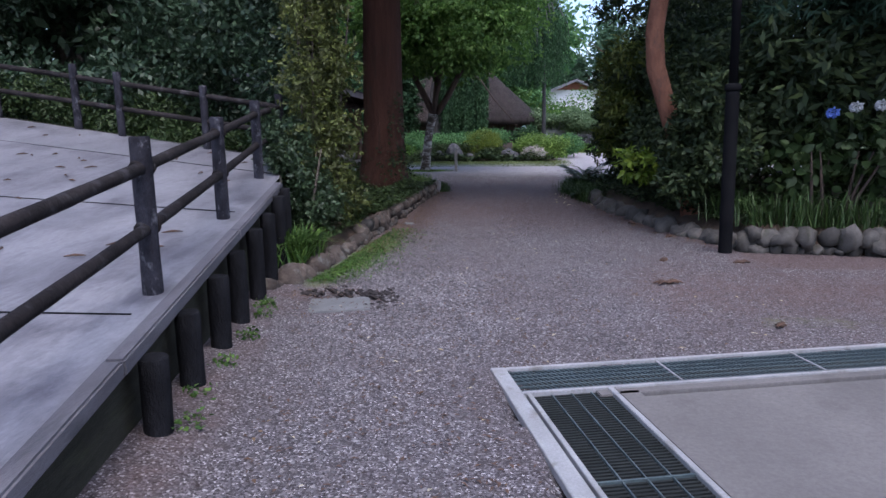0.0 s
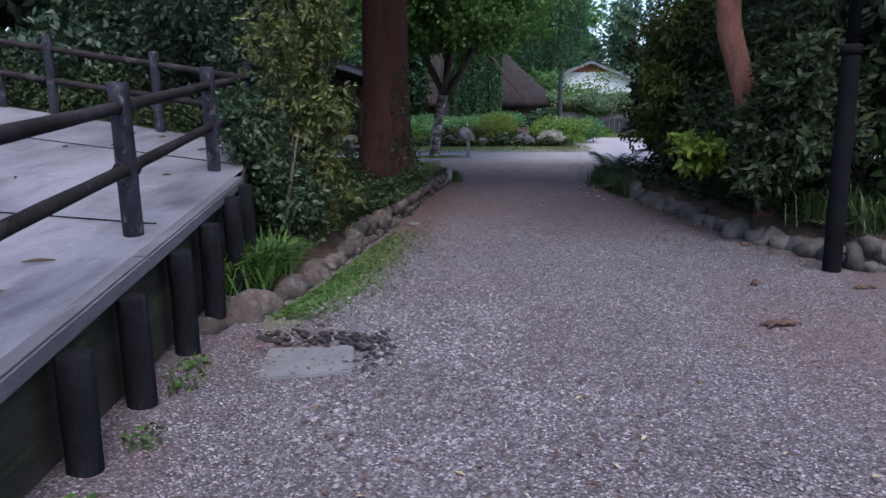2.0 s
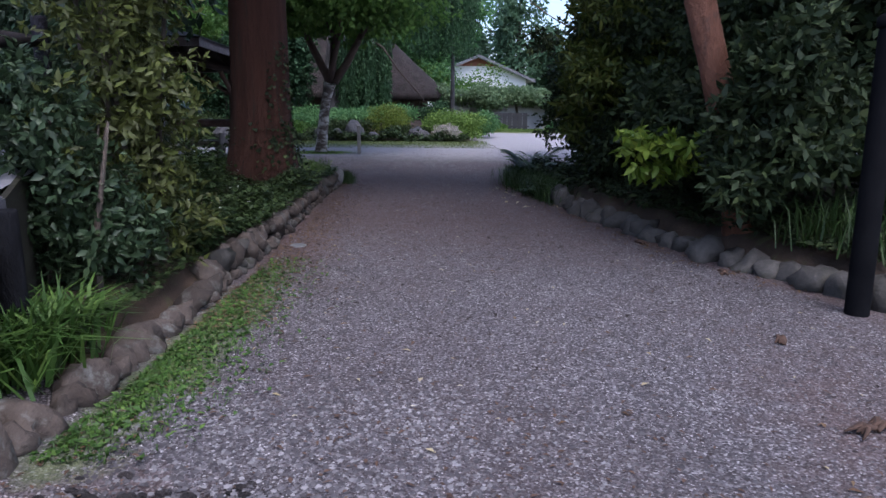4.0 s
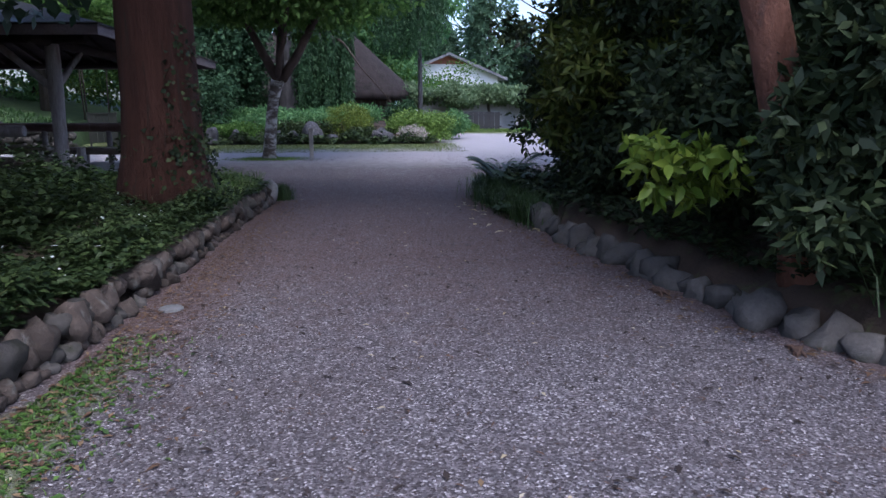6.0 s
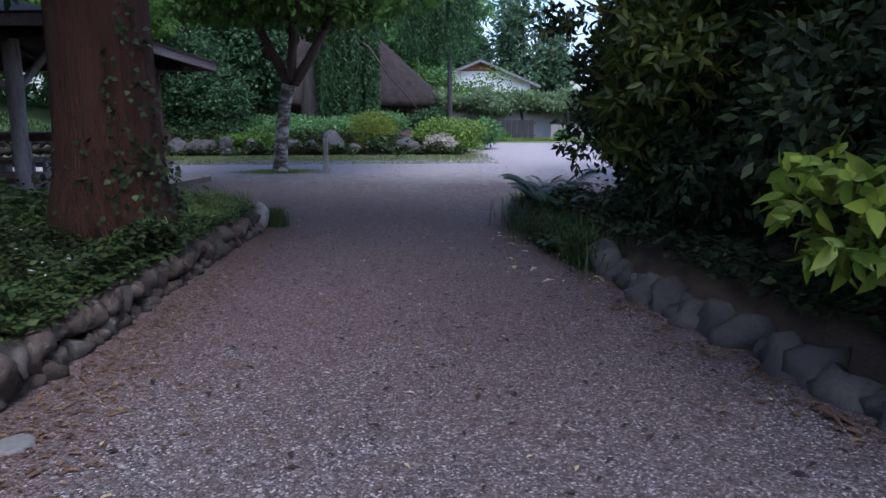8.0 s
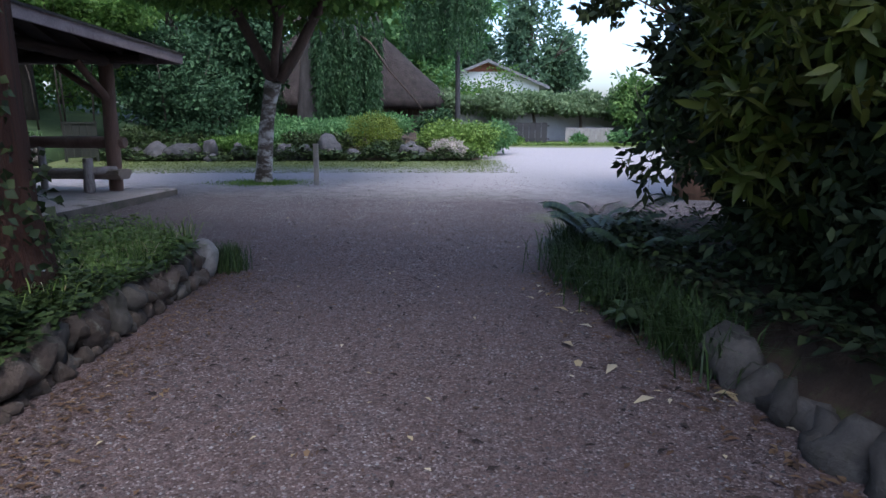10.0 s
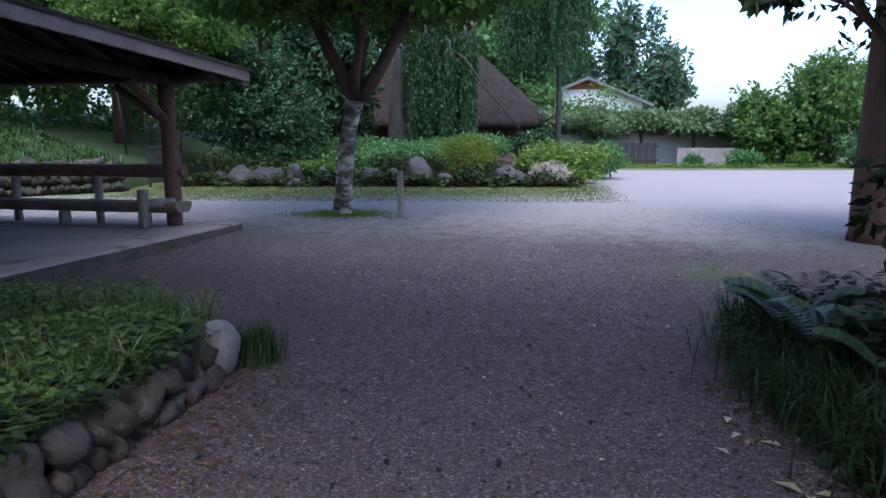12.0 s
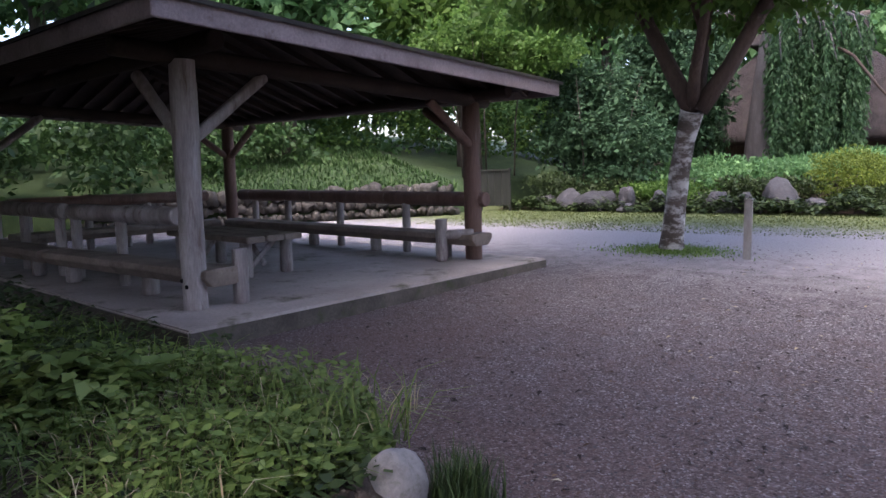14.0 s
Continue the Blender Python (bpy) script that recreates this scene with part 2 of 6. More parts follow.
M_TWIG = surface("dead_twig", (0.06, 0.035, 0.025), (0.11, 0.065, 0.045), None, 6, 40, 0.9, 0.3)

for m in (M_LAMP, M_PILE, M_POST, M_FASCIA, M_RAIL, M_PIT):
    m.node_tree.nodes["Principled BSDF"].inputs["Specular IOR Level"].default_value = 0.06

L_HEDGE = leafy("hedge_leaf", (0.0168, 0.0336, 0.0168), (0.0336, 0.0588, 0.0308), (0.0616, 0.0952, 0.056), 0.4, 0.2)
L_OLIVE = leafy("olive_leaf", (0.0416, 0.049, 0.0137), (0.0834, 0.0969, 0.0273), (0.153, 0.182, 0.0445), 0.45, 0.3)
L_BLUE = leafy("blue_green_leaf", (0.0199, 0.0378, 0.0165), (0.0373, 0.061, 0.0282), (0.0696, 0.104, 0.0517), 0.4, 0.15)
L_COVER = leafy("ground_cover_leaf", (0.0196, 0.0364, 0.0112), (0.0336, 0.056, 0.0168), (0.0616, 0.0924, 0.028), 0.55)
L_DARK = leafy("dark_glossy_leaf", (0.015, 0.0258, 0.0109), (0.0286, 0.0449, 0.017), (0.0612, 0.0816, 0.0272), 0.62, 0.15)
L_BRIGHT = leafy("yellow_green_leaf", (0.076, 0.13, 0.0144), (0.13, 0.198, 0.024), (0.243, 0.311, 0.0432), 0.45, 0.3)
L_VARIEG = leafy("mottled_leaf", (0.0372, 0.0586, 0.0093), (0.0806, 0.101, 0.0186), (0.149, 0.156, 0.0335), 0.45, 0.25)
L_MAPLE = leafy("maple_leaf", (0.0589, 0.127, 0.0264), (0.102, 0.193, 0.0406), (0.167, 0.28, 0.066), 0.55, 0.55)
L_WILLOW = leafy("weeping_leaf", (0.0254, 0.0624, 0.0245), (0.0424, 0.0936, 0.0379), (0.0679, 0.135, 0.058), 0.6, 0.4)
L_WOOD = leafy("woodland_leaf", (0.0588, 0.14, 0.0552), (0.109, 0.227, 0.0804), (0.181, 0.332, 0.126), 0.6, 0.5)
L_LIME = leafy("sunlit_grass_leaf", (0.09, 0.16, 0.03), (0.14, 0.23, 0.045), (0.20, 0.30, 0.07), 0.6, 0.3)
L_GRASS = leafy("strap_grass", (0.034, 0.0723, 0.0153), (0.0595, 0.119, 0.0255), (0.119, 0.196, 0.0425), 0.45, 0.3)
L_TUFT = leafy("dark_tuft", (0.026, 0.052, 0.0195), (0.0455, 0.078, 0.026), (0.078, 0.117, 0.039), 0.5, 0.15)
L_FAR = leafy("far_tree_leaf", (0.055, 0.105, 0.06), (0.085, 0.15, 0.085), (0.13, 0.21, 0.125), 0.7, 0.4)
L_FLAT = leafy("pale_garden_leaf", (0.1, 0.16, 0.075), (0.15, 0.22, 0.11), (0.22, 0.3, 0.16), 0.6, 0.45)
L_CEDAR = leafy("conifer_needle", (0.02, 0.045, 0.025), (0.035, 0.07, 0.04), (0.06, 0.10, 0.06), 0.6, 0.15)
L_WEED = leafy("fresh_weed_leaf", (0.08, 0.13, 0.03), (0.13, 0.2, 0.05), (0.22, 0.29, 0.085), 0.55, 0.35)
L_FRESH = leafy("fresh_tree_leaf", (0.06, 0.13, 0.035), (0.11, 0.2, 0.055), (0.17, 0.28, 0.08), 0.6, 0.45)
L_DEEP = leafy("deep_green_leaf", (0.0192, 0.048, 0.0216), (0.036, 0.084, 0.036), (0.072, 0.138, 0.066), 0.75, 0.2)
L_BANK = leafy("shaded_bank_grass", (0.023, 0.0575, 0.0184), (0.046, 0.0978, 0.0287), (0.092, 0.161, 0.0517), 0.6, 0.3)
L_MOWN = leafy("short_turf", (0.075, 0.1, 0.03), (0.12, 0.15, 0.05), (0.17, 0.2, 0.075), 0.7, 0.3)
L_AZALEA = leafy("azalea_leaf", (0.075, 0.115, 0.015), (0.13, 0.18, 0.025), (0.21, 0.26, 0.045), 0.55, 0.3)
L_DEAD = leafy("fallen_leaf", (0.0562, 0.0338, 0.0225), (0.112, 0.0638, 0.0375), (0.195, 0.135, 0.075), 0.8, 0.1)
L_PALE = leafy("pale_fallen_leaf", (0.30, 0.24, 0.13), (0.38, 0.33, 0.22), (0.45, 0.42, 0.32), 0.7, 0.1)
L_PETALB = leafy("blue_petal", (0.10, 0.17, 0.55), (0.16, 0.25, 0.68), (0.25, 0.36, 0.8), 0.6, 0.3)
L_PETALW = leafy("white_petal", (0.45, 0.47, 0.5), (0.6, 0.6, 0.62), (0.75, 0.75, 0.75), 0.6, 0.3)
L_PETALP = leafy("pinkish_petal", (0.35, 0.30, 0.28), (0.5, 0.45, 0.42), (0.6, 0.55, 0.5), 0.6, 0.3)

# ---- builders ----
R = np.random.default_rng(7)


class Shape:
    def __init__(self):
        self.v, self.f = [], []

    def add(self, verts, faces):
        k = len(self.v)
        self.v += [tuple(float(c) for c in p) for p in verts]
        self.f += [tuple(i + k for i in q) for q in faces]
        return self

    def box(self, c, s, turn=0.0, tilt=(0, 0)):
        m = Matrix.Translation(c) @ Euler((tilt[0], tilt[1], turn)).to_matrix().to_4x4()
        x, y, z = (a / 2 for a in s)
        pts = [m @ Vector(p) for p in ((-x, -y, -z), (x, -y, -z), (x, y, -z), (-x, y, -z), (-x, -y, z), (x, -y, z), (x, y, z), (-x, y, z))]
        return self.add(pts, ((0, 3, 2, 1), (4, 5, 6, 7), (0, 1, 5, 4), (1, 2, 6, 5), (2, 3, 7, 6), (3, 0, 4, 7)))

    def tube(self, pts, radii, n=10, rough=0.0, seed=1):
        pts = [Vector(p) for p in pts]
        if isinstance(radii, (int, float)):
            radii = [radii] * len(pts)
        rg = random.Random(seed)
        rings, faces = [], []
        for i, p in enumerate(pts):
            d = (pts[min(i + 1, len(pts) - 1)] - pts[max(i - 1, 0)]).normalized()
            u = d.cross(Vector((0.31, 0.17, 0.93) if abs(d.z) < 0.8 else (1, 0.2, 0))).normalized()
            w = d.cross(u)
            for k in range(n):
                a = 2 * math.pi * k / n
                rr = radii[i] * (1 + rough * rg.uniform(-1, 1))
                rings.append(p + u * (rr * math.cos(a)) + w * (rr * math.sin(a)))
        for i in range(len(pts) - 1):
            for k in range(n):
                a, b = i * n + k, i * n + (k + 1) % n
                faces.append((a, b, b + n, a + n))
        faces.append(tuple(range(n - 1, -1, -1)))
        faces.append(tuple((len(pts) - 1) * n + k for k in range(n)))
        return self.add(rings, faces)

    def log(self, a, b, r, n=12, seed=1, rough=0.06, steps=5, end=0.85):
        """A round log with an uneven girth and slightly rounded ends."""
        a, b = Vector(a), Vector(b)
        d = (b - a).normalized()
        pts = [a] + [a + d * 0.012 + (b - a - d * 0.024) * (i / steps) for i in range(steps + 1)] + [b]
        rg = random.Random(seed)
        rad = [r * end] + [r * (1 + rg.uniform(-rough, rough)) for _ in range(steps + 1)] + [r * end]
        return self.tube(pts, rad, n, rough * 0.4, seed)

    def mesh(self, name, smooth=False, bevel=0.0):
        me = bpy.data.meshes.new(name)
        me.from_pydata(self.v, [], self.f)
        if bevel:
            bm = bmesh.new()
            bm.from_mesh(me)
            bm.normal_update()
            edges = [e for e in bm.edges if len(e.link_faces) == 2 and e.calc_face_angle(0) > 0.5]
            bmesh.ops.bevel(bm, geom=edges, offset=bevel, segments=2, affect="EDGES", clamp_overlap=True)
            bm.to_mesh(me)
            bm.free()
        if smooth:
            me.polygons.foreach_set("use_smooth", [len(p.vertices) < 6 for p in me.polygons])
        me.update()
        return me


def put(name, me, material, parent=None, label="", at=None):
    if isinstance(me, Shape):
        me = me.mesh(name)
    if not me.materials:
        me.materials.append(material)
    ob = new(name, me)
    if parent is not None:
        ob.parent = parent
    if at is not None:
        ob.matrix_basis = at
    return tagged(ob, label) if label else ob


def part(name, me, material, parent, label="", at=None):
    return put(name, me, material, parent, label, at)


def thing(name, place, label, category, group="", kind="", turn=0.0, tilt=(0, 0)):
    ob = new(name)
    ob.matrix_basis = pose(*place, tilt[0], tilt[1], turn)
    return tagged(ob, label, category, group, kind)


def leaf_mesh(name, base, along, across, up, length, width, fold=True):
    """Many leaves at once: arrays of base points, directions and sizes. A folded leaf has four triangles, a flat one two."""
    n = len(base)
    L, W = (np.broadcast_to(np.asarray(a, float), (n,))[:, None] for a in (length, width))
    if fold == 2:
        def at(t, s, lift):
            return base + along * L * t + across * W * s + up * (W * lift - L * 0.22 * t * t)
        pts = np.stack([base, at(0.28, 0.40, 0.13), at(0.62, 0.40, 0.12), at(1.0, 0, 0), at(0.62, -0.40, 0.12), at(0.28, -0.40, 0.13), at(0.28, 0, 0), at(0.62, 0, 0)], 1)
        quads = np.array([[0, 1, 6], [1, 2, 7], [1, 7, 6], [2, 3, 7], [0, 6, 5], [5, 6, 7], [5, 7, 4], [4, 7, 3]])
        k = 8
    elif fold:
        pts = np.stack([base, base + along * L * 0.4 + across * W * 0.5 + up * W * 0.18, base + along * L * 0.45, base + along * L * 0.4 - across * W * 0.5 + up * W * 0.18, base + along * L - up * L * 0.12], 1)
        quads = np.array([[0, 1, 2], [1, 4, 2], [0, 2, 3], [2, 4, 3]])
        k = 5
    else:
        pts = np.stack([base, base + along * L * 0.45 + across * W * 0.5, base + along * L, base + along * L * 0.45 - across * W * 0.5], 1)
        quads = np.array([[0, 1, 2], [0, 2, 3]])
        k = 4
    faces = (quads[None] + np.arange(n)[:, None, None] * k).reshape(-1, 3)
    me = bpy.data.meshes.new(name)
    me.vertices.add(n * k)
    me.vertices.foreach_set("co", pts.reshape(-1))
    me.loops.add(faces.size)
    me.loops.foreach_set("vertex_index", faces.reshape(-1))
    me.polygons.add(len(faces))
    me.polygons.foreach_set("loop_start", np.arange(0, faces.size, 3))
    me.polygons.foreach_set("loop_total", np.full(len(faces), 3))
    me.update(calc_edges=True)
    return me


def unit(a):
    return a / np.maximum(np.linalg.norm(a, axis=1, keepdims=True), 1e-6)


def frame_of(along, rnd):
    side = unit(np.cross(along, rnd))
    return side, np.cross(side, along)


def foliage(name, blobs, n, length, width=None, droop=0.2, shell=0.45, spread=0.9, fold=False, floor=None, cluster=0.0, seed=1):
    """Leaves in the outer shell of several lumps (centre and radii each), turned outwards with chance."""
    g = np.random.default_rng(seed)
    blobs = np.asarray(blobs, float)
    area = (blobs[:, 3] * blobs[:, 4] + blobs[:, 3] * blobs[:, 5] + blobs[:, 4] * blobs[:, 5])
    pick = g.choice(len(blobs), n, p=area / area.sum())
    d = unit(g.normal(size=(n, 3)))
    if cluster:
        # sprays: leaves gather round common twig ends
        m = max(1, int(n / cluster))
        which = g.integers(0, m, n)
        pick = pick[:m][which]
        d = unit(d[:m][which] + g.normal(size=(n, 3)) * 0.09)
        depth = (1 - shell * g.random(m) ** 1.3)[which] + g.normal(size=n) * 0.03
    else:
        depth = 1 - shell * g.random(n) ** 1.3
    lump = 1 + 0.16 * np.sin(d[:, 0] * 7 + pick) * np.cos(d[:, 1] * 6 + 2 * pick) + 0.08 * np.sin(d[:, 2] * 13 + pick * 3)
    base = blobs[pick, :3] + d * blobs[pick, 3:] * (depth * lump)[:, None]
    along = unit(d * 0.6 + g.normal(size=(n, 3)) * spread + np.array([0, 0, -droop]))
    side, up = frame_of(along, unit(d + g.normal(size=(n, 3)) * 0.5) * 1.0)
    up = np.where((up * d).sum(1, keepdims=True) < 0, -up, up)
    if floor is not None:
        keep = base[:, 2] > floor
        base, along, side, up = base[keep], along[keep], side[keep], up[keep]
    size = length * g.uniform(0.6, 1.25, len(base))
    return leaf_mesh(name, base, along, side, up, size, size * (width / length if width else 0.45), fold)


def blades(name, base, height, width, lean=0.5, seed=1):
    """Grass: narrow bent blades of two stages."""
    g = np.random.default_rng(seed)
    n = len(base)
    a = g.uniform(0, 2 * np.pi, n)
    out = np.stack([np.cos(a), np.sin(a), 0 * a], 1)
    side = np.stack([-np.sin(a), np.cos(a), 0 * a], 1)
    h = height * g.uniform(0.5, 1.2, n)[:, None]
    w = width * g.uniform(0.6, 1.2, n)[:, None]
    ln = lean * g.uniform(0.2, 1.2, n)[:, None]
    up = np.array([[0, 0, 1.0]])
    mid = base + up * h * 0.6 + out * h * ln * 0.35
    tip = base + up * h * (1 - 0.35 * ln) + out * h * ln
    pts = np.stack([base - side * w / 2, base + side * w / 2, mid + side * w * 0.45, mid - side * w * 0.45, tip], 1)
    tri = np.array([[0, 1, 2], [0, 2, 3], [3, 2, 4]])
    faces = (tri[None] + np.arange(n)[:, None, None] * 5).reshape(-1, 3)
    me = bpy.data.meshes.new(name)
    me.vertices.add(n * 5)
    me.vertices.foreach_set("co", pts.reshape(-1))
    me.loops.add(faces.size)
    me.loops.foreach_set("vertex_index", faces.reshape(-1))
    me.polygons.add(len(faces))
    me.polygons.foreach_set("loop_start", np.arange(0, faces.size, 3))
    me.polygons.foreach_set("loop_total", np.full(len(faces), 3))
    me.update(calc_edges=True)
    return me


def lumps(c, r, k, seed, flat=0.6):
    """k uneven lumps that fill an ellipsoid with centre c and radii r."""
    g = np.random.default_rng(seed)
    out = []
    for _ in range(k):
        d = unit(g.normal(size=(1, 3)))[0]
        s = g.uniform(0.32, 0.55)
        p = np.array(c) + d * np.array(r) * g.uniform(0.35, 0.75)
        out.append((*p, r[0] * s, r[1] * s, r[2] * s * (flat + 0.3)))
    return out


def rock_mesh(name, seed, sub=2, rough=0.22, squash=(1, 1, 1)):
    bm = bmesh.new()
    bmesh.ops.create_icosphere(bm, subdivisions=sub, radius=1)
    o = Vector((seed * 3.7, seed * 1.3, seed * 0.7))
    for v in bm.verts:
        k = 1 + rough * noise.noise(v.co * 1.1 + o) * 1.6 + rough * 0.35 * noise.noise(v.co * 3.1 + o)
        q = v.co * k
        v.co = Vector((q.x * squash[0], q.y * squash[1], q.z * squash[2]))
    me = bpy.data.meshes.new(name)
    bm.to_mesh(me)
    bm.free()
    me.polygons.foreach_set("use_smooth", [True] * len(me.polygons))
    return me


def limbs(start, direction, length, radius, depth, rg, out, tips, bend=0.35):
    """Branching limbs as lists of points and radii."""
    p, d = Vector(start), Vector(direction).normalized()
    pts, rad = [p.copy()], [radius]
    steps = 5
    for i in range(steps):
        d = (d + Vector((rg.uniform(-1, 1), rg.uniform(-1, 1), rg.uniform(-0.4, 0.8))) * bend * 0.35).normalized()
        p = p + d * (length / steps)
        pts.append(p.copy())
        rad.append(radius * (1 - 0.6 * (i + 1) / steps))
    out.append((pts, rad))
    if depth > 0:
        for k in range(rg.choice((2, 3))):
            i = rg.randint(2, steps)
            nd = (d + Vector((rg.uniform(-1, 1), rg.uniform(-1, 1), rg.uniform(-0.3, 0.6)))).normalized()
            limbs(pts[i], nd, length * 0.65, rad[i] * 0.75, depth - 1, rg, out, tips, bend)
    else:
        tips.append(p.copy())

# ---- plan ----


def line_at(pts, y):
    ys = [p[1] for p in pts]
    return float(np.interp(y, ys, [p[0] for p in pts]))


LEFT = [(-1.72, 5.0), (-1.62, 5.4), (-1.48, 6.2), (-1.40, 7.6), (-1.30, 9.2), (-1.25, 11.5), (-1.18, 14.0), (-1.10, 15.5)]
RIGHT = [(3.62, 7.45), (3.30, 8.4), (2.95, 9.2), (2.72, 10.4), (2.45, 12.0), (2.28, 13.8), (2.15, 15.2), (2.3, 16.4)]


def deck_edge(y):
    return -0.85 - 0.18 * y


def deck_z(x, y):
    k = min(max((y - 2.5) / 5.8, 0), 1)
    return 0.6 + 0.0835 * (y - 2.5) + 0.15 * k * max(deck_edge(y) - x, 0)


# ---- ground ----


def grade():
    def axis(lo, a, b, hi, step):
        fine = np.arange(a, b + 1e-6, step)
        far = lambda start, end: start + (end - start) * np.linspace(0, 1, 14)[1:] ** 2.6
        return np.concatenate([far(a, lo)[::-1], fine, far(b, hi)])

    xs, ys = axis(-600, -12, 12, 600, 0.2), axis(-600, -4, 46, 900, 0.2)
    X, Y = np.meshgrid(xs, ys)
    Z = np.zeros_like(X)
    near = (np.abs(X) < 14) & (Y > -5) & (Y < 48)
    flat = [noise.noise((x * 0.5, y * 0.5, 1)) * 0.016 + noise.noise((x * 1.9, y * 1.9, 5)) * 0.008 if k else 0 for x, y, k in zip(X.ravel(), Y.ravel(), near.ravel())]
    Z += np.array(flat).reshape(X.shape)
    inside = (X > 0.45) & (X < 4) & (Y > -4) & (Y < 4)
    Z[inside] = 0
    # a dip round the sunken lid and along the foot of the ramp
    Z -= 0.05 * np.exp(-(((X + 1.0) / 0.55) ** 2 + ((Y - 5.0) / 0.5) ** 2))
    Z -= 0.05 * np.exp(-(((X + 0.98) / 0.4) ** 2 + ((Y - 5.12) / 0.16) ** 2))
    Z += 0.08 * np.exp(-(((X - (-0.9 - 0.18 * Y)) / 0.35) ** 2)) * (Y < 7)
    # the drain and apron lie in a recess
    u, v = apron_local(X, Y)
    Z[(u > 0.08) & (v > 0.08) & (u < 6) & (v < 6)] -= 0.16
    earth = np.zeros_like(X)
    grass = np.zeros_like(X)
    lx = np.interp(Y, [p[1] for p in LEFT], [p[0] for p in LEFT])
    rx = np.interp(Y, [p[1] for p in RIGHT], [p[0] for p in RIGHT])
    inl, inr = (Y > 4.6) & (Y < 16.5), (Y > 6.5) & (Y < 17.5)
    earth = np.maximum(earth, np.where(inl, np.clip(1.1 - (X - lx) / 1.1, 0, 1) * np.clip((Y - 7.5) / 2, 0.2, 1.0), 0))
    earth = np.maximum(earth, np.where(inr, np.clip(0.9 - (rx - X) / 0.6, 0, 1), 0))
    earth = np.maximum(earth, np.exp(-(((X + 2.9) / 1.7) ** 2 + ((Y - 17.3) / 1.9) ** 2)) * 0.8)
    earth = np.maximum(earth, 0.45 * np.exp(-(((X + 1.35 + 0.18 * Y - 0.55) / 0.3) ** 2)) * (Y < 5))
    earth = np.maximum(earth, 0.9 * np.exp(-(((X + 1.05) / 0.55) ** 2 + ((Y - 5.15) / 0.38) ** 2)))
    grass = np.maximum(grass, np.where((Y > 5.4) & (Y < 9.5), np.clip(1.0 - np.abs(X - lx - 0.28) / 0.36, 0, 1) * np.clip(1.3 - abs(Y - 6.9) / 2.2, 0, 1), 0))
    # the mown strip in front of the rockery and the turf beyond
    strip = np.clip((Y - 25.2 - 0.03 * X) / 3.6, 0, 1) * (Y < 34) * np.clip((4.4 - X) / 2.8, 0, 1)
    grass = np.maximum(grass, strip * 0.95)
    grass = np.maximum(grass, np.clip((Y - 38.6) / 0.5, 0, 1))
    grass = np.maximum(grass, np.clip((np.abs(X - 2) - 22) / 3, 0, 1))
    grass = np.maximum(grass, 0.9 * np.exp(-(((X + 2.35) / 0.75) ** 2 + ((Y - 23.8) / 0.65) ** 2)))
    grass = np.maximum(grass, 0.36 * np.exp(-(((X - 3.1) / 0.9) ** 2 + ((Y - 4.35) / 0.3) ** 2)))
    grass = np.maximum(grass, 0.55 * np.exp(-(((X - 2.8) / 0.8) ** 2 + ((Y - 18.7) / 0.8) ** 2)))
    # brown trodden earth, whose darkness also paints the trees' shade on the path
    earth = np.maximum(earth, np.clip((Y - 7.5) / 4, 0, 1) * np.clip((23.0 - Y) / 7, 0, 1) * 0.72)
    # earth tone painted in for the shade on the right-hand gravel
    earth = np.maximum(earth, 0.7 * np.clip((X - 1.2) / 1.0, 0, 1) * np.clip(1 - np.abs(Y - 5.4) / 2.9, 0, 1))
    earth = np.maximum(earth, 0.55 * np.exp(-(((X + 0.75 + 0.18 * Y) / 0.3) ** 2)) * (Y < 5.5))
    # the open court beyond the trees: its skylight is painted as paler gravel
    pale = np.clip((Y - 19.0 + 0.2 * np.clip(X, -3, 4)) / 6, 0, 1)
    rows, cols = X.shape
    me = bpy.data.meshes.new("ground")
    idx = np.arange(rows * cols).reshape(rows, cols)
    faces = np.stack([idx[:-1, :-1], idx[:-1, 1:], idx[1:, 1:], idx[1:, :-1]], -1).reshape(-1, 4)
    me.from_pydata(np.stack([X, Y, Z], -1).reshape(-1, 3).tolist(), [], faces.tolist())
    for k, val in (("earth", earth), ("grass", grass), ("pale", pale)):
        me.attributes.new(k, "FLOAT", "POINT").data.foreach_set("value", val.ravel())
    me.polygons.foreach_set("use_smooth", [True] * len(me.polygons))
    tagged(put("ground", me, M_GROUND), "trodden grey-mauve gravel with earth and mossy patches, painted brighter in the open court", "ground", kind="structure")


# the drain's frame: origin at its outer corner, u along the wide grating, v back along the narrow one
AP_O, AP_T = Vector((0.515, 3.05)), math.atan2(0.72, 2.85)


def apron_local(X, Y):
    c, s = math.cos(AP_T), math.sin(AP_T)
    dx, dy = X - AP_O.x, Y - AP_O.y
    return dx * c + dy * s, dx * s - dy * c


grade()


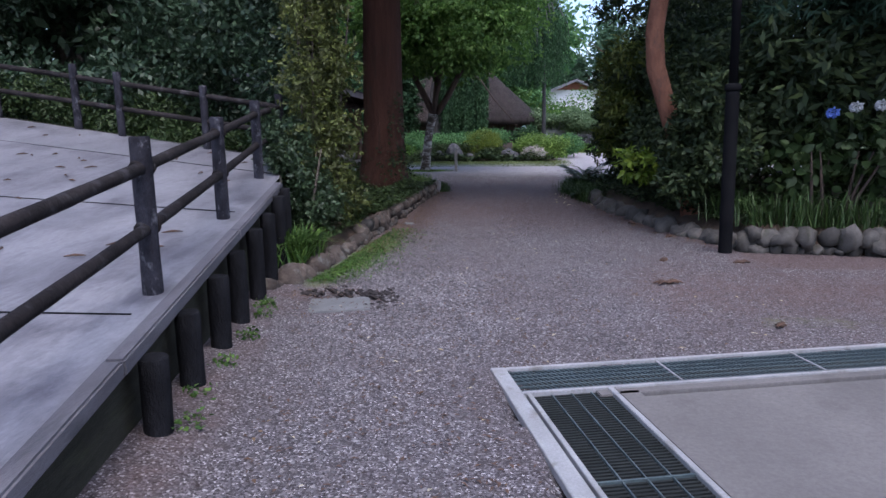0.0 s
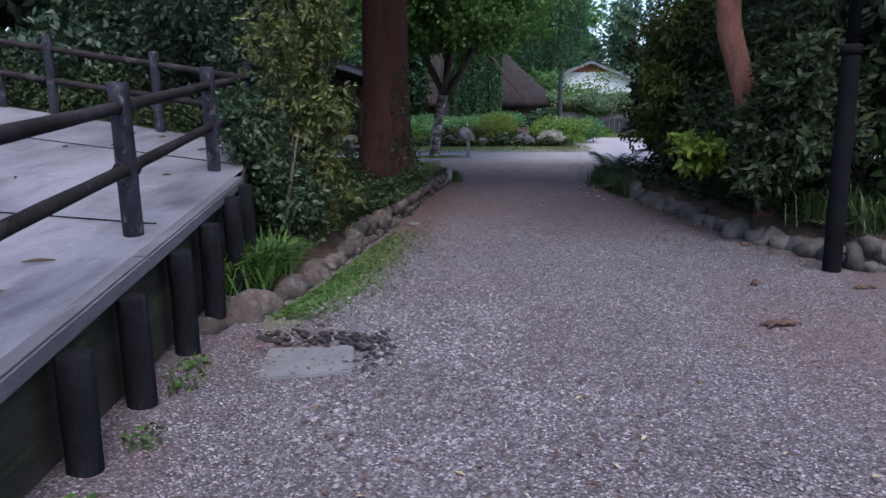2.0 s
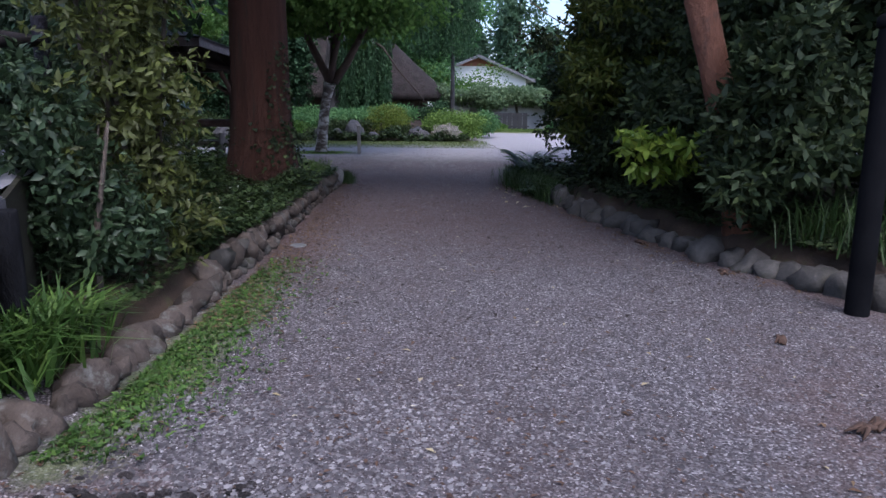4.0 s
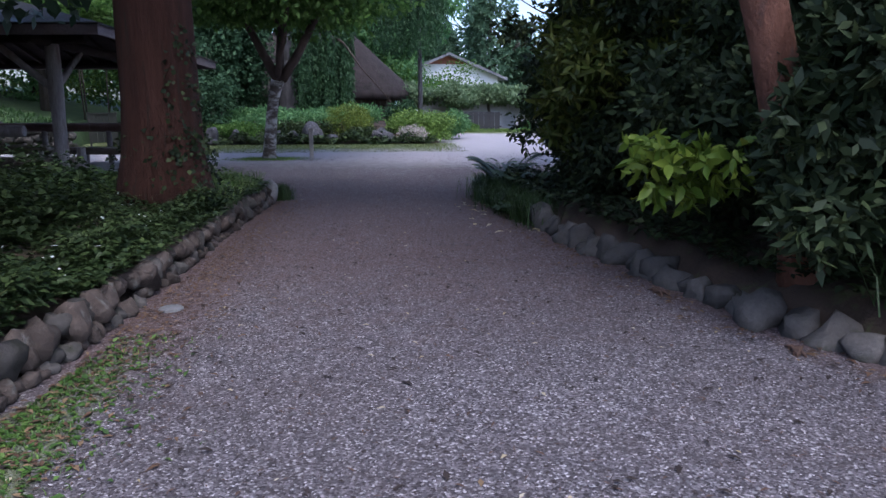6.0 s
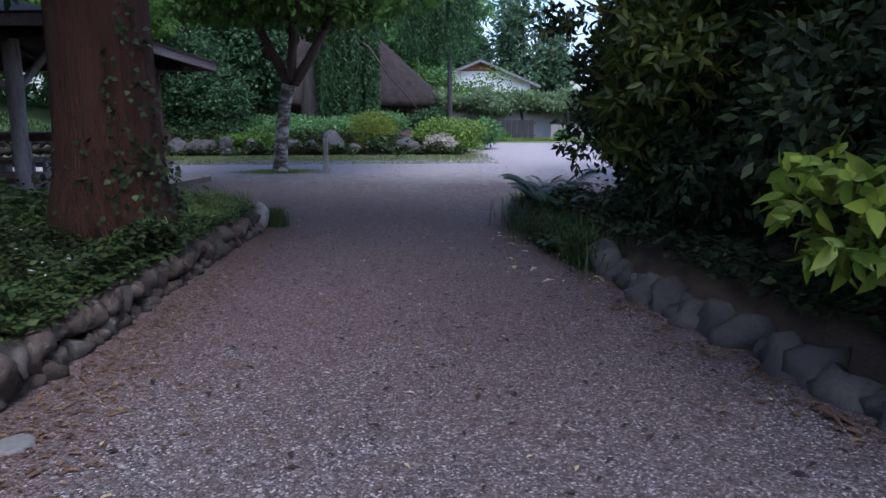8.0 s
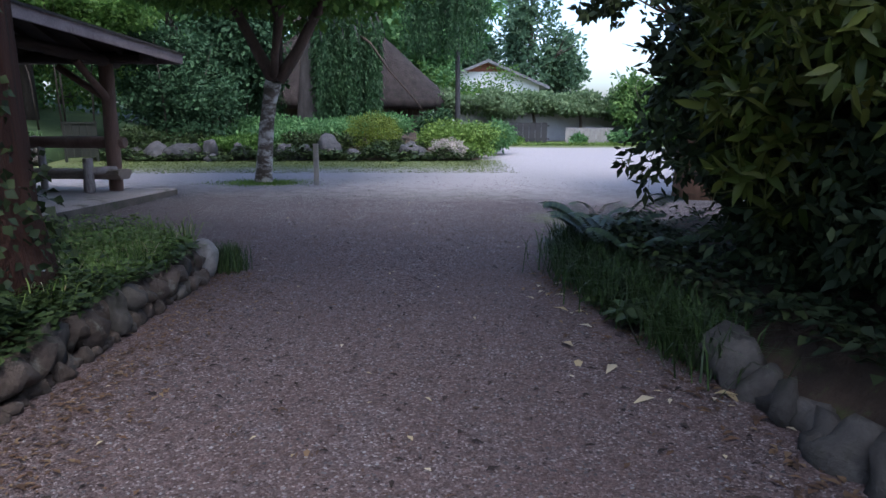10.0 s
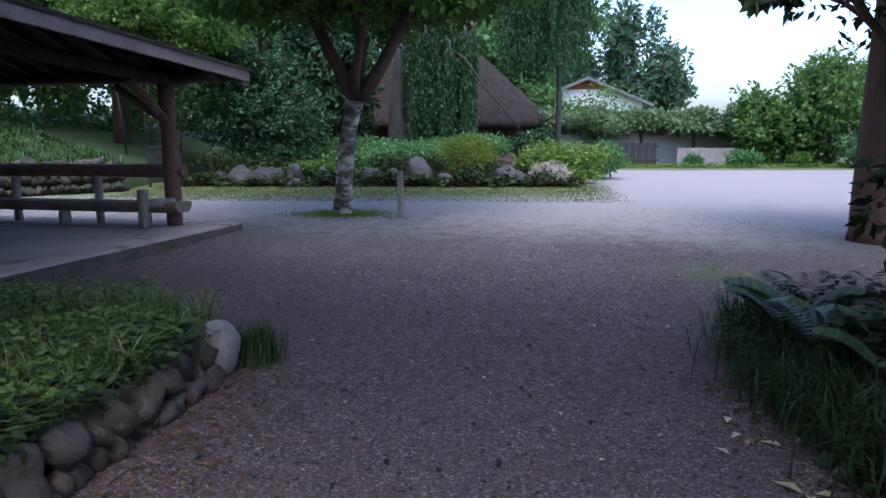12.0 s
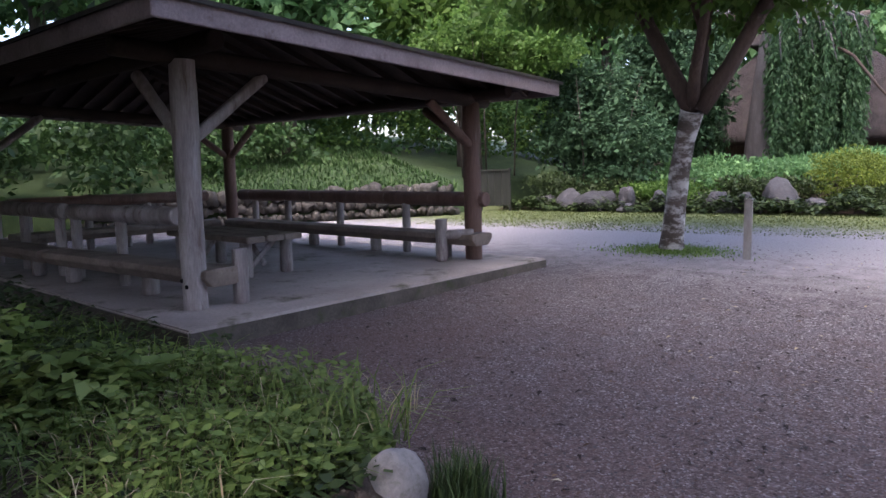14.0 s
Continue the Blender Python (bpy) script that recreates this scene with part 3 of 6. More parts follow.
def bed(name, outline, inner, height, label):
    """A raised bed of soil, heaped to its middle, with an uneven top."""
    g = random.Random(3)
    xs = [p[0] for p in outline]
    ys = [p[1] for p in outline]
    step = 0.25
    s = Shape()
    idx = {}

    def inside(x, y):
        k = False
        for (x1, y1), (x2, y2) in zip(outline, outline[1:] + outline[:1]):
            if (y1 > y) != (y2 > y) and x < (x2 - x1) * (y - y1) / (y2 - y1) + x1:
                k = not k
        return k

    def gap(x, y):
        best = 9
        for (x1, y1), (x2, y2) in zip(outline, outline[1:] + outline[:1]):
            L = (x2 - x1) ** 2 + (y2 - y1) ** 2
            t = min(max(((x - x1) * (x2 - x1) + (y - y1) * (y2 - y1)) / L, 0), 1)
            best = min(best, math.hypot(x - x1 - t * (x2 - x1), y - y1 - t * (y2 - y1)))
        return best

    nx, ny = int((max(xs) - min(xs)) / step) + 3, int((max(ys) - min(ys)) / step) + 3
    verts = []
    for j in range(ny):
        for i in range(nx):
            x, y = min(xs) - step + i * step, min(ys) - step + j * step
            d = gap(x, y) * (1 if inside(x, y) else -1)
            z = -0.12 + (height + 0.12) * min(max((d + 0.12) / 0.3, 0), 1) + min(max(d, 0), 3) * 0.05 + noise.noise((x, y, 2)) * 0.05
            verts.append((x, y, z))
    faces = [(j * nx + i, j * nx + i + 1, (j + 1) * nx + i + 1, (j + 1) * nx + i) for j in range(ny - 1) for i in range(nx - 1)]
    faces = [f for f in faces if max(verts[k][2] for k in f) > -0.08]
    s.add(verts, faces)
    tagged(put(name, s.mesh(name, True), M_SOIL), label, "planting bed", kind="structure")


bed("bed_left", [(p[0] - 0.1, p[1]) for p in LEFT[2:]] + [(-2.3, 16.2), (-4.6, 16.35), (-9, 15.6), (-9, 8.9), (-2.9, 8.9), (-2.3, 6.6)], None, 0.24, "dark leaf-littered soil behind a cobble edging")
bed("bed_right", [(p[0] + 0.12, p[1]) for p in reversed(RIGHT)] + [(3.75, 7.62), (5.2, 7.4), (14, 7.4), (14, 18), (5, 17.4), (3.3, 17.0)], None, 0.26, "dark shaded soil behind a cobble edging")

# ---- ramp with timber rail ----


def ramp():
    s = Shape()
    ys = np.concatenate([np.arange(-4, 8.6, 0.4), [8.6]])
    us = np.array([0.09, 0.5, 1, 1.8, 3, 4.5, 6.5, 9, 13])
    for y in ys:
        for u in us:
            x = deck_edge(y) - u
            s.v.append((x, float(y), deck_z(x, y) + 0.01 * noise.noise((x, y, 0))))
    n = len(us)
    s.f += [(j * n + i + 1, j * n + i, (j + 1) * n + i, (j + 1) * n + i + 1) for j in range(len(ys) - 1) for i in range(n - 1)]
    root = thing("ramp", (0, 0, 0), "sloping grey concrete ramp with dark timber edging", "ramp", kind="structure")
    me = s.mesh("deck", True)
    part("deck", me, M_DECK, root)
    # joints of the concrete
    for y in (-0.6, 2.22, 4.9, 7.2):
        j = Shape()
        for k in range(8):
            x = deck_edge(y) - 0.2 - k * 1.1
            j.box((x - 0.55, y + 0.01 * k, deck_z(x - 0.55, y) + 0.006), (1.1, 0.014, 0.006), 0.0, (0, -math.atan2(deck_z(x - 1.1, y) - deck_z(x, y), 1.1) * -1))
        part("joint", j, M_PILE, root, "dark expansion joint")
    # kerb timber along the edge, in lengths
    ends = [-4, -1.2, 1.6, 4.2, 6.62]
    for a, b in zip(ends, ends[1:]):
        k = Shape()
        pa, pb = Vector((deck_edge(a) - 0.05, a + 0.005, deck_z(9, a) - 0.03)), Vector((deck_edge(b) - 0.05, b - 0.005, deck_z(9, b) - 0.03))
        mid, d = (pa + pb) / 2, pb - pa
        k.box(mid, (0.10, d.length, 0.09), math.atan2(-d.x, d.y), (math.asin(d.z / d.length), 0))
        part("kerb_beam", k.mesh("kerb_beam", bevel=0.012), M_KERB, root, "grey-painted square timber")
        f = Shape()
        p0, p1 = Vector((deck_edge(a) - 0.1, a)), Vector((deck_edge(b) - 0.1, b))
        z0, z1 = deck_z(9, a) - 0.06, deck_z(9, b) - 0.06
        lo = -0.2 if a > 1.5 else 0.06
        quad = [(p0.x, p0.y, lo), (p1.x, p1.y, lo), (p1.x, p1.y, z1), (p0.x, p0.y, z0)]
        f.add(quad + [(x - 0.05, y, z) for x, y, z in quad], ((0, 1, 2, 3), (7, 6, 5, 4), (0, 4, 5, 1), (2, 6, 7, 3), (1, 5, 6, 2), (3, 7, 4, 0)))
        part("side_board", f, M_FASCIA, root, "dark vertical facing board")
    e = Shape()
    pts = [(deck_edge(6.62), 6.62), (-2.75, 8.6), (-14, 8.7)]
    for (x1, y1), (x2, y2) in zip(pts, pts[1:]):
        z1, z2 = deck_z(x1, y1), deck_z(x2, y2)
        q = [(x1, y1, -0.1), (x2, y2, -0.1), (x2, y2, z2), (x1, y1, z1)]
        e.add(q + [(x, y - 0.08, z) for x, y, z in q], ((0, 1, 2, 3), (7, 6, 5, 4), (2, 6, 7, 3)))
    part("end_wall", e, M_FASCIA, root)
    i = Shape()
    i.box((-3.2, 0.4, -0.3), (0.1, 8.8, 0.7), 0.18)
    part("footing", i, M_PIT, root)
    return root


ramp()
for k, y in enumerate((1.86, 2.5, 3.2, 3.85, 4.62, 5.28, 5.95, 6.45)):
    s = Shape()
    top = deck_z(9, y) - (0.075 if y < 5.6 else 0.025)
    s.log((0, 0, -0.2), (0.01 * random.Random(k).uniform(-1, 1), 0, top), 0.074, 14, k, 0.03, 6, 0.9)
    root = put("timber_pile", s.mesh("timber_pile", True), M_PILE, at=pose(deck_edge(y) + 0.04, y, 0.0))
    tagged(root, "round black-stained timber pile at the ramp's foot", "pile", "piles along the ramp")

RAIL = [(-0.75, -1.4, 0), (-1.13, 0.55, 0), (-1.52, 2.6, 0), (-1.93, 4.63, 0), (-2.39, 6.8, 0), (-2.6, 8.3, 0), (-3.75, 8.42, 0), (-5.05, 8.45, 0), (-5.75, 8.5, 0), (-7.0, 8.5, 0), (-8.6, 8.5, 0), (-10.4, 8.5, 0)]


def railing():
    root = thing("log_railing", (-1.5, 2.6, 0), "two-bar railing of grey log posts and dark rails on a ramp", "railing")
    o = Vector((-1.5, 2.6, 0))
    tops = []
    for k, (x, y, _) in enumerate(RAIL):
        z = deck_z(x, y)
        h = 0.90 + 0.02 * (k % 3)
        s = Shape().log(Vector((x, y, z - 0.05)) - o, Vector((x - 0.005, y, z + h)) - o, 0.06 if k < 5 else 0.055, 16, k, 0.03, 7, 0.93)
        part("post", s.mesh("post", True), M_POST, root)
        tops.append(Vector((x, y, z)))
    for a, b in zip(tops, tops[1:]):
        for h in (0.76, 0.40):
            d = (b - a).normalized() * 0.05
            s = Shape().log(a + d + Vector((0, 0, h)) - o, b - d + Vector((0, 0, h)) - o, 0.037, 12, int(h * 100 + a.y * 10), 0.05, 8)
            part("rail", s.mesh("rail", True), M_RAIL, root)
    for c in tops[2:5]:
        for h in (0.76, 0.40):
            for sgn in (-1, 1):
                s = Shape().log(c - o + Vector((0.0, sgn * 0.062, h)), c - o + Vector((0, sgn * 0.095, h)), 0.044, 10, 3)
                part("collar", s.mesh("collar", True), M_RAIL, root)


railing()

# ---- drain and apron ----


def drain():
    base = pose(AP_O.x, AP_O.y, 0, 0, 0, math.degrees(AP_T))
    root = thing("floor_drain", (AP_O.x, AP_O.y, 0), "galvanised drain gratings set in steel angles round a concrete apron", "drain", turn=math.degrees(AP_T))

    def bar(name, c, s, mat, label="", bevel=0.0):
        return part(name, Shape().box(c, s).mesh(name, bevel=bevel), mat, root, label)

    L = 5.0
    # pit floor, coloured near-black for the shade below the gratings
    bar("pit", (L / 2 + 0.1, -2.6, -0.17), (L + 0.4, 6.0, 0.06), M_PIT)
    bar("edge_angle", (0.05, -2.5, -0.01), (0.10, 5.0, 0.05), M_STEEL, "wide galvanised edging strip", 0.004)
    bar("edge_angle", (L / 2 + 0.1, -0.02, -0.008), (L, 0.035, 0.045), M_STEEL, "galvanised angle", 0.003)
    bar("edge_angle", (L / 2 + 0.1, -0.44, -0.008), (L, 0.035, 0.045), M_STEEL, "galvanised angle", 0.003)
    bar("edge_angle", (0.135, -2.7, -0.012), (0.03, 4.5, 0.05), M_STEEL, "galvanised angle", 0.003)
    bar("edge_angle", (0.645, -2.7, -0.008), (0.035, 4.5, 0.05), M_STEEL, "galvanised angle", 0.003)
    bar("kerb_strip", (0.74, -2.75, -0.02), (0.13, 4.5, 0.05), M_APRON, "concrete strip", 0.004)
    bar("kerb_strip", (L / 2 + 0.35, -0.50, -0.02), (L - 0.4, 0.085, 0.05), M_APRON, "concrete strip", 0.004)
    # wide grating: bearing bars across, close slanted bars along
    me = Shape().box((0, 0, 0), (0.006, 0.39, 0.03), 0.45).mesh("bearing_bar")
    for k in range(int(L / 0.034)):
        part("bearing_bar", me, M_GRATE, root, at=Matrix.Translation((0.16 + k * 0.034, -0.23, -0.012)))
    for k in range(6):
        bar("cross_bar", (L / 2 + 0.1, -0.07 - k * 0.064, -0.003), (L, 0.008, 0.012), M_GRATE)
    for k in range(1, 5):
        bar("panel_joint", (0.15 + k * 0.995, -0.23, -0.002), (0.012, 0.39, 0.02), M_STEEL)
    # narrow run: ribbed dark panels in three columns
    for j in range(4):
        for i in range(4):
            x, y = 0.212 + i * 0.122, -0.46 - 0.52 - j * 1.04
            s = Shape().box((x, y, -0.026), (0.112, 1.02, 0.02))
            for k in range(34):
                s.box((x, y - 0.5 + k * 0.0303, -0.012), (0.11, 0.014, 0.012))
            part("ribbed_panel", s, M_RUBBER, root, "dark ribbed drain cover")
            bar("panel_bar", (x - 0.061, y, -0.008), (0.007, 1.02, 0.02), M_GRATE)
    bar("panel_bar", (0.39, -1.5, -0.006), (0.48, 0.012, 0.02), M_GRATE)
    a = Shape().box((L / 2 + 0.75, -2.95, -0.05), (L - 0.1, 4.78, 0.08))
    ap = tagged(put("concrete_apron", a.mesh("concrete_apron", bevel=0.008), M_APRON, at=base), "smooth pinkish-grey concrete apron beside the drain", "pavement", kind="structure")


M_RUBBER = surface("dark_ribbed_cover", (0.007, 0.009, 0.009), (0.014, 0.017, 0.017), None, 4, 60, 0.9, 0.2)
drain()

# ---- cobble edgings ----
ROCKS = [rock_mesh("cobble", k, 2, 0.55) for k in range(10)]
for me in ROCKS:
    me.materials.append(M_ROCK)
ROCKS_RED = [rock_mesh("cobble_brown", k + 20, 2, 0.5) for k in range(10)]
for me in ROCKS_RED:
    me.materials.append(M_ROCKRED)


MIXED = ROCKS_RED[:9] + ROCKS[:3]


def stone_edging(name, line, width, height, rows, label, meshes, side, seed, size=0.16):
    root = tagged(new(name), label, "stone edging")
    root.matrix_basis = pose(line[0][0], line[0][1], 0)
    rg = random.Random(seed)
    o = Vector((line[0][0], line[0][1], 0))
    for row in range(rows):
        for (x1, y1), (x2, y2) in zip(line, line[1:]):
            L = math.hypot(x2 - x1, y2 - y1)
            u = rg.uniform(0, size)
            while u < L:
                r = size * rg.uniform(0.62, 1.22) * (1.0 if row == rows - 1 else 0.6)
                t = u / L
                x, y = x1 + (x2 - x1) * t, y1 + (y2 - y1) * t
                x += side * (0.03 + 0.05 * row) + rg.uniform(-0.03, 0.03)
                z = (height - r * 0.75) if row == rows - 1 and rows > 1 else r * 0.45
                if rows > 2:
                    z = height * (row + 0.5) / rows
                if rows == 1:
                    z = r * 0.3
                m = Matrix.LocRotScale(Vector((x, y, z)) - o, Euler((rg.uniform(-0.5, 0.5), rg.uniform(-0.5, 0.5), rg.uniform(0, 6.3))), Vector((r * rg.uniform(0.75, 1.0), r * rg.uniform(0.85, 1.1), r * rg.uniform(0.8, 1.05))))
                part("stone", rg.choice(meshes), None, root, at=m)
                u += r * rg.uniform(1.3, 1.6)
    return root


stone_edging("cobble_edging", LEFT[:4] + [(-1.36, 8.3)], 0.3, 0.2, 1, "single course of brown and grey field stones along a bed", ROCKS_RED, -1, 5, 0.122)
stone_edging("cobble_edging", [(-1.40, 8.1)] + LEFT[4:], 0.3, 0.255, 2, "low wall of brown rounded cobbles holding a bed", MIXED, -1, 9, 0.122)
stone_edging("cobble_edging", list(reversed(RIGHT[:6])), 0.3, 0.24, 1, "row of big smooth grey river stones in shade", ROCKS, 1.6, 4, 0.155)
stone_edging("cobble_edging", [(3.62, 7.45), (5.2, 7.25), (8.0, 7.2)], 0.3, 0.3, 2, "low wall of grey rounded cobbles in shade", ROCKS, 0.3, 14, 0.145)
end_stone = put("boulder", rock_mesh("boulder", 41, 3, 0.14, (0.135, 0.126, 0.18)), M_PALESTONE, at=pose(-1.15, 15.36, 0.17, 0, 8, 30))
tagged(end_stone, "rounded pale boulder ending the cobble wall", "boulder")

lid = put("inspection_lid", Shape().box((0, 0, 0), (0.56, 0.58, 0.06)).mesh("inspection_lid", bevel=0.008), M_LID, at=pose(-0.92, 4.75, -0.045, -2.5, 0, 13))
tagged(lid, "square grey cement inspection lid sunk in the gravel", "lid")
clods = Shape()
cg = random.Random(17)
cm = rock_mesh("clod", 5, 1, 0.4)
for k in range(150):
    if k < 95:
        x, y = -0.98 + cg.uniform(-0.55, 0.5), 5.2 + cg.gauss(0, 0.07) + 0.05 * math.sin(k)
    else:
        x, y = -0.5 + cg.gauss(0, 0.07), cg.uniform(4.5, 5.2)
    r = cg.uniform(0.01, 0.03)
    clods.add([(x + v.co.x * r * 1.3, y + v.co.y * r, -0.02 + v.co.z * r * 0.8) for v in cm.vertices], [tuple(p.vertices) for p in cm.polygons])
tagged(put("soil_clods", clods, M_CLOD), "crumbled dark soil round a sunken lid", "soil", kind="stuff")
lid2 = put("drain_cap", Shape().tube([(0, 0, -0.03), (0, 0, 0.006), (0, 0, 0.012)], [0.085, 0.085, 0.075], 24).mesh("drain_cap", True), M_LID, at=pose(-1.02, 9.86, 0.01))
tagged(lid2, "small round grey cap set in leaf litter", "cap")

# ---- lamp post ----
lp = thing("street_lamp", (3.31, 7.39, 0), "slim black iron lamp post with a collar", "lamp post", tilt=(0, -0.8))
part("base_tube", Shape().tube([(0, 0, -0.1), (0, 0, 0.02), (0, 0, 1.93), (0, 0, 1.98)], [0.086, 0.081, 0.078, 0.074], 24).mesh("base_tube", True), M_LAMP, lp)
part("collar", Shape().tube([(0, 0, 1.97), (0, 0, 1.99), (0, 0, 2.04), (0, 0, 2.06)], [0.084, 0.094, 0.094, 0.066], 24).mesh("collar", True), M_LAMP, lp)
part("upper_pole", Shape().tube([(0, 0, 2.05), (0, 0, 4.6)], [0.052, 0.048], 20).mesh("upper_pole", True), M_LAMP, lp)

# ---- sign stake ----
st = thing("wooden_stake", (-1.26, 23.3, 0), "plain grey squared wooden stake in gravel", "stake")
part("shaft", Shape().box((0, 0, 0.37), (0.10, 0.08, 0.84)).mesh("shaft", bevel=0.01), M_STAKE, st)
part("cap", Shape().box((0, 0, 0.80), (0.112, 0.092, 0.035)).mesh("cap", bevel=0.008), M_STAKE, st)

# ---- pavilion ----


def pavilion():
    root = thing("garden_pavilion", (-4.12, 16.55, 0), "open log pavilion with a low hipped roof on a concrete slab", "pavilion", turn=-7.3, tilt=(-0.9, 0))
    zt = 0.20
    s = Shape().box((-3.7, 2.56, zt / 2 - 0.1), (7.4, 5.12, zt + 0.2))
    part("slab", s.mesh("slab", bevel=0.015), M_SLAB, root, "worn concrete slab")
    # thin facings, darker than the slab's top, on its two near sides
    part("slab_side", Shape().box((0.001, 2.56, 0.075), (0.01, 5.1, 0.2)), M_SLABSIDE, root, "darker stained slab side")
    part("slab_side", Shape().box((-3.7, -0.001, 0.075), (7.38, 0.01, 0.2)), M_SLABSIDE, root, "darker stained slab side")

    def dz(y):
        return -0.06 - 0.035 * (y + 0.34)

    sag = Matrix.Translation((0.46, -0.34, 2.56)) @ Matrix.Rotation(-0.035, 4, "X") @ Matrix.Rotation(0.022, 4, "Z") @ Matrix.Translation((-0.46, 0.34, -2.62))
    X, Y, top = (-0.78, -6.7), (0.5, 4.55), 2.5
    k = 0
    for ix, x in enumerate(X):
        for iy, y in enumerate(Y):
            k += 1
            sx, sy = (-1 if ix == 0 else 1), (1 if iy == 0 else -1)
            mat = M_TIMBER if iy == 0 else M_REDLOG
            p = part("post", Shape().log((x, y, zt - 0.02), (x - 0.02 * (iy * 2 - 1), y, top + dz(y)), 0.112, 18, k + 3, 0.05, 9, 0.96).mesh("post", True), mat, root, "weathered peeled log" if iy == 0 else "reddish peeled log")
            part("brace", Shape().log((x, y + sy * 0.06, 1.72), (x, y + sy * 0.85, 2.46 + dz(y + sy * 0.85)), 0.058, 12, k, 0.05).mesh("brace", True), mat, root)
            part("brace", Shape().log((x + sx * 0.06, y, 1.72), (x + sx * 0.85, y, 2.46 + dz(y)), 0.058, 12, k + 9, 0.05).mesh("brace", True), mat, root)
    for x in X:
        part("beam", Shape().log((x, Y[0] - 0.6, top + 0.04 + dz(Y[0] - 0.6)), (x, Y[1] + 0.3, top + 0.04 + dz(Y[1] + 0.3)), 0.085, 14, 5).mesh("beam", True), M_RAFTER, root)
    for y in Y:
        part("beam", Shape().log((X[0] + 0.6, y, top + 0.1 + dz(y)), (X[1] - 0.6, y, top + 0.1 + dz(y)), 0.085, 14, 6).mesh("beam", True), M_RAFTER, root)
    # hipped roof: eaves rectangle, ridge, sheet above, boards below
    x0, x1, y0, y1, ze, zr = 0.46, -7.9, -0.34, 4.86, 2.6, 3.4
    ym, ra, rb = (y0 + y1) / 2, x0 - 2.7, x1 + 2.7

    def hip(off, dz):
        e = [(x0 + off, y0 - off, ze + dz), (x0 + off, y1 + off, ze + dz), (x1 - off, y1 + off, ze + dz), (x1 - off, y0 - off, ze + dz)]
        return e + [(ra, ym, zr + dz), (rb, ym, zr + dz)], ((0, 1, 4), (1, 2, 5, 4), (2, 3, 5), (3, 0, 4, 5))

    v, f = hip(0.05, 0.10)
    v2, f2 = hip(0.05, 0.065)
    sh = Shape().add(v, f).add(v2, [tuple(reversed(q)) for q in f2])
    sh.f += [(0, 6, 7, 1), (1, 7, 8, 2), (2, 8, 9, 3), (3, 9, 6, 0)]
    part("roof_sheet", sh, M_ROOF, root, at=sag)
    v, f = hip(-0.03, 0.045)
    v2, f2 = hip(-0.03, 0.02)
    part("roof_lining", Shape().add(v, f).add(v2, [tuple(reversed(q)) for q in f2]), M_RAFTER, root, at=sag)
    c = [Vector((x0, y0, ze)), Vector((x0, y1, ze)), Vector((x1, y1, ze)), Vector((x1, y0, ze))]
    for a, b in zip(c, c[1:] + c[:1]):
        mid, d = (a + b) / 2, b - a
        part("fascia_board", Shape().box(mid + Vector((0, 0, 0.0)), (0.035, d.length + 0.03, 0.15), math.atan2(-d.x, d.y)).mesh("fascia_board", bevel=0.006), M_BARGE, root, "mauve-grey weathered board", at=sag)
    g = Shape()
    for i in range(16):
        y = y0 + 0.2 + i * (y1 - y0 - 0.4) / 15
        for sx, xe, xr in ((1, x0, ra), (-1, x1, rb)):
            run = 1 - abs(y - ym) / ((y1 - y0) / 2)
            a = Vector((xe - sx * 0.06, y, ze - 0.02))
            b = Vector((xe + (xr - xe) * run, y, ze - 0.02 + (zr - ze) * run))
            r = Shape().box((a + b) / 2, ((b - a).length, 0.06, 0.08), 0, (0, -math.atan2(b.z - a.z, b.x - a.x)))
            part("rafter", r, M_RAFTER, root, at=sag)
    for i in range(1, 20):
        x = x0 + (x1 - x0) * i / 20
        for sy, ye in ((1, y0), (-1, y1)):
            run = min(1, (x0 - x) / (x0 - ra), (x - x1) / (rb - x1))
            a = Vector((x, ye + sy * 0.06, ze - 0.02))
            b = Vector((x, ye + (ym - ye) * run, ze - 0.02 + (zr - ze) * run))
            r = Shape().box((a + b) / 2, (0.06, (b - a).length, 0.08), 0, (math.atan2(b.z - a.z, b.y - a.y), 0))
            part("rafter", r, M_RAFTER, root, at=sag)
    return root.matrix_basis.copy()


PV = pavilion()
front_post = bpy.data.objects["garden_pavilion"]
for x, z in ((-0.72, 0.42), (-0.8, 0.47)):
    part("iron_bolt", Shape().box((x, 0.39, z), (0.03, 0.02, 0.035)).mesh("iron_bolt", bevel=0.004), M_LAMP, front_post, "black iron bolt plate")
bpy.context.view_layer.update()


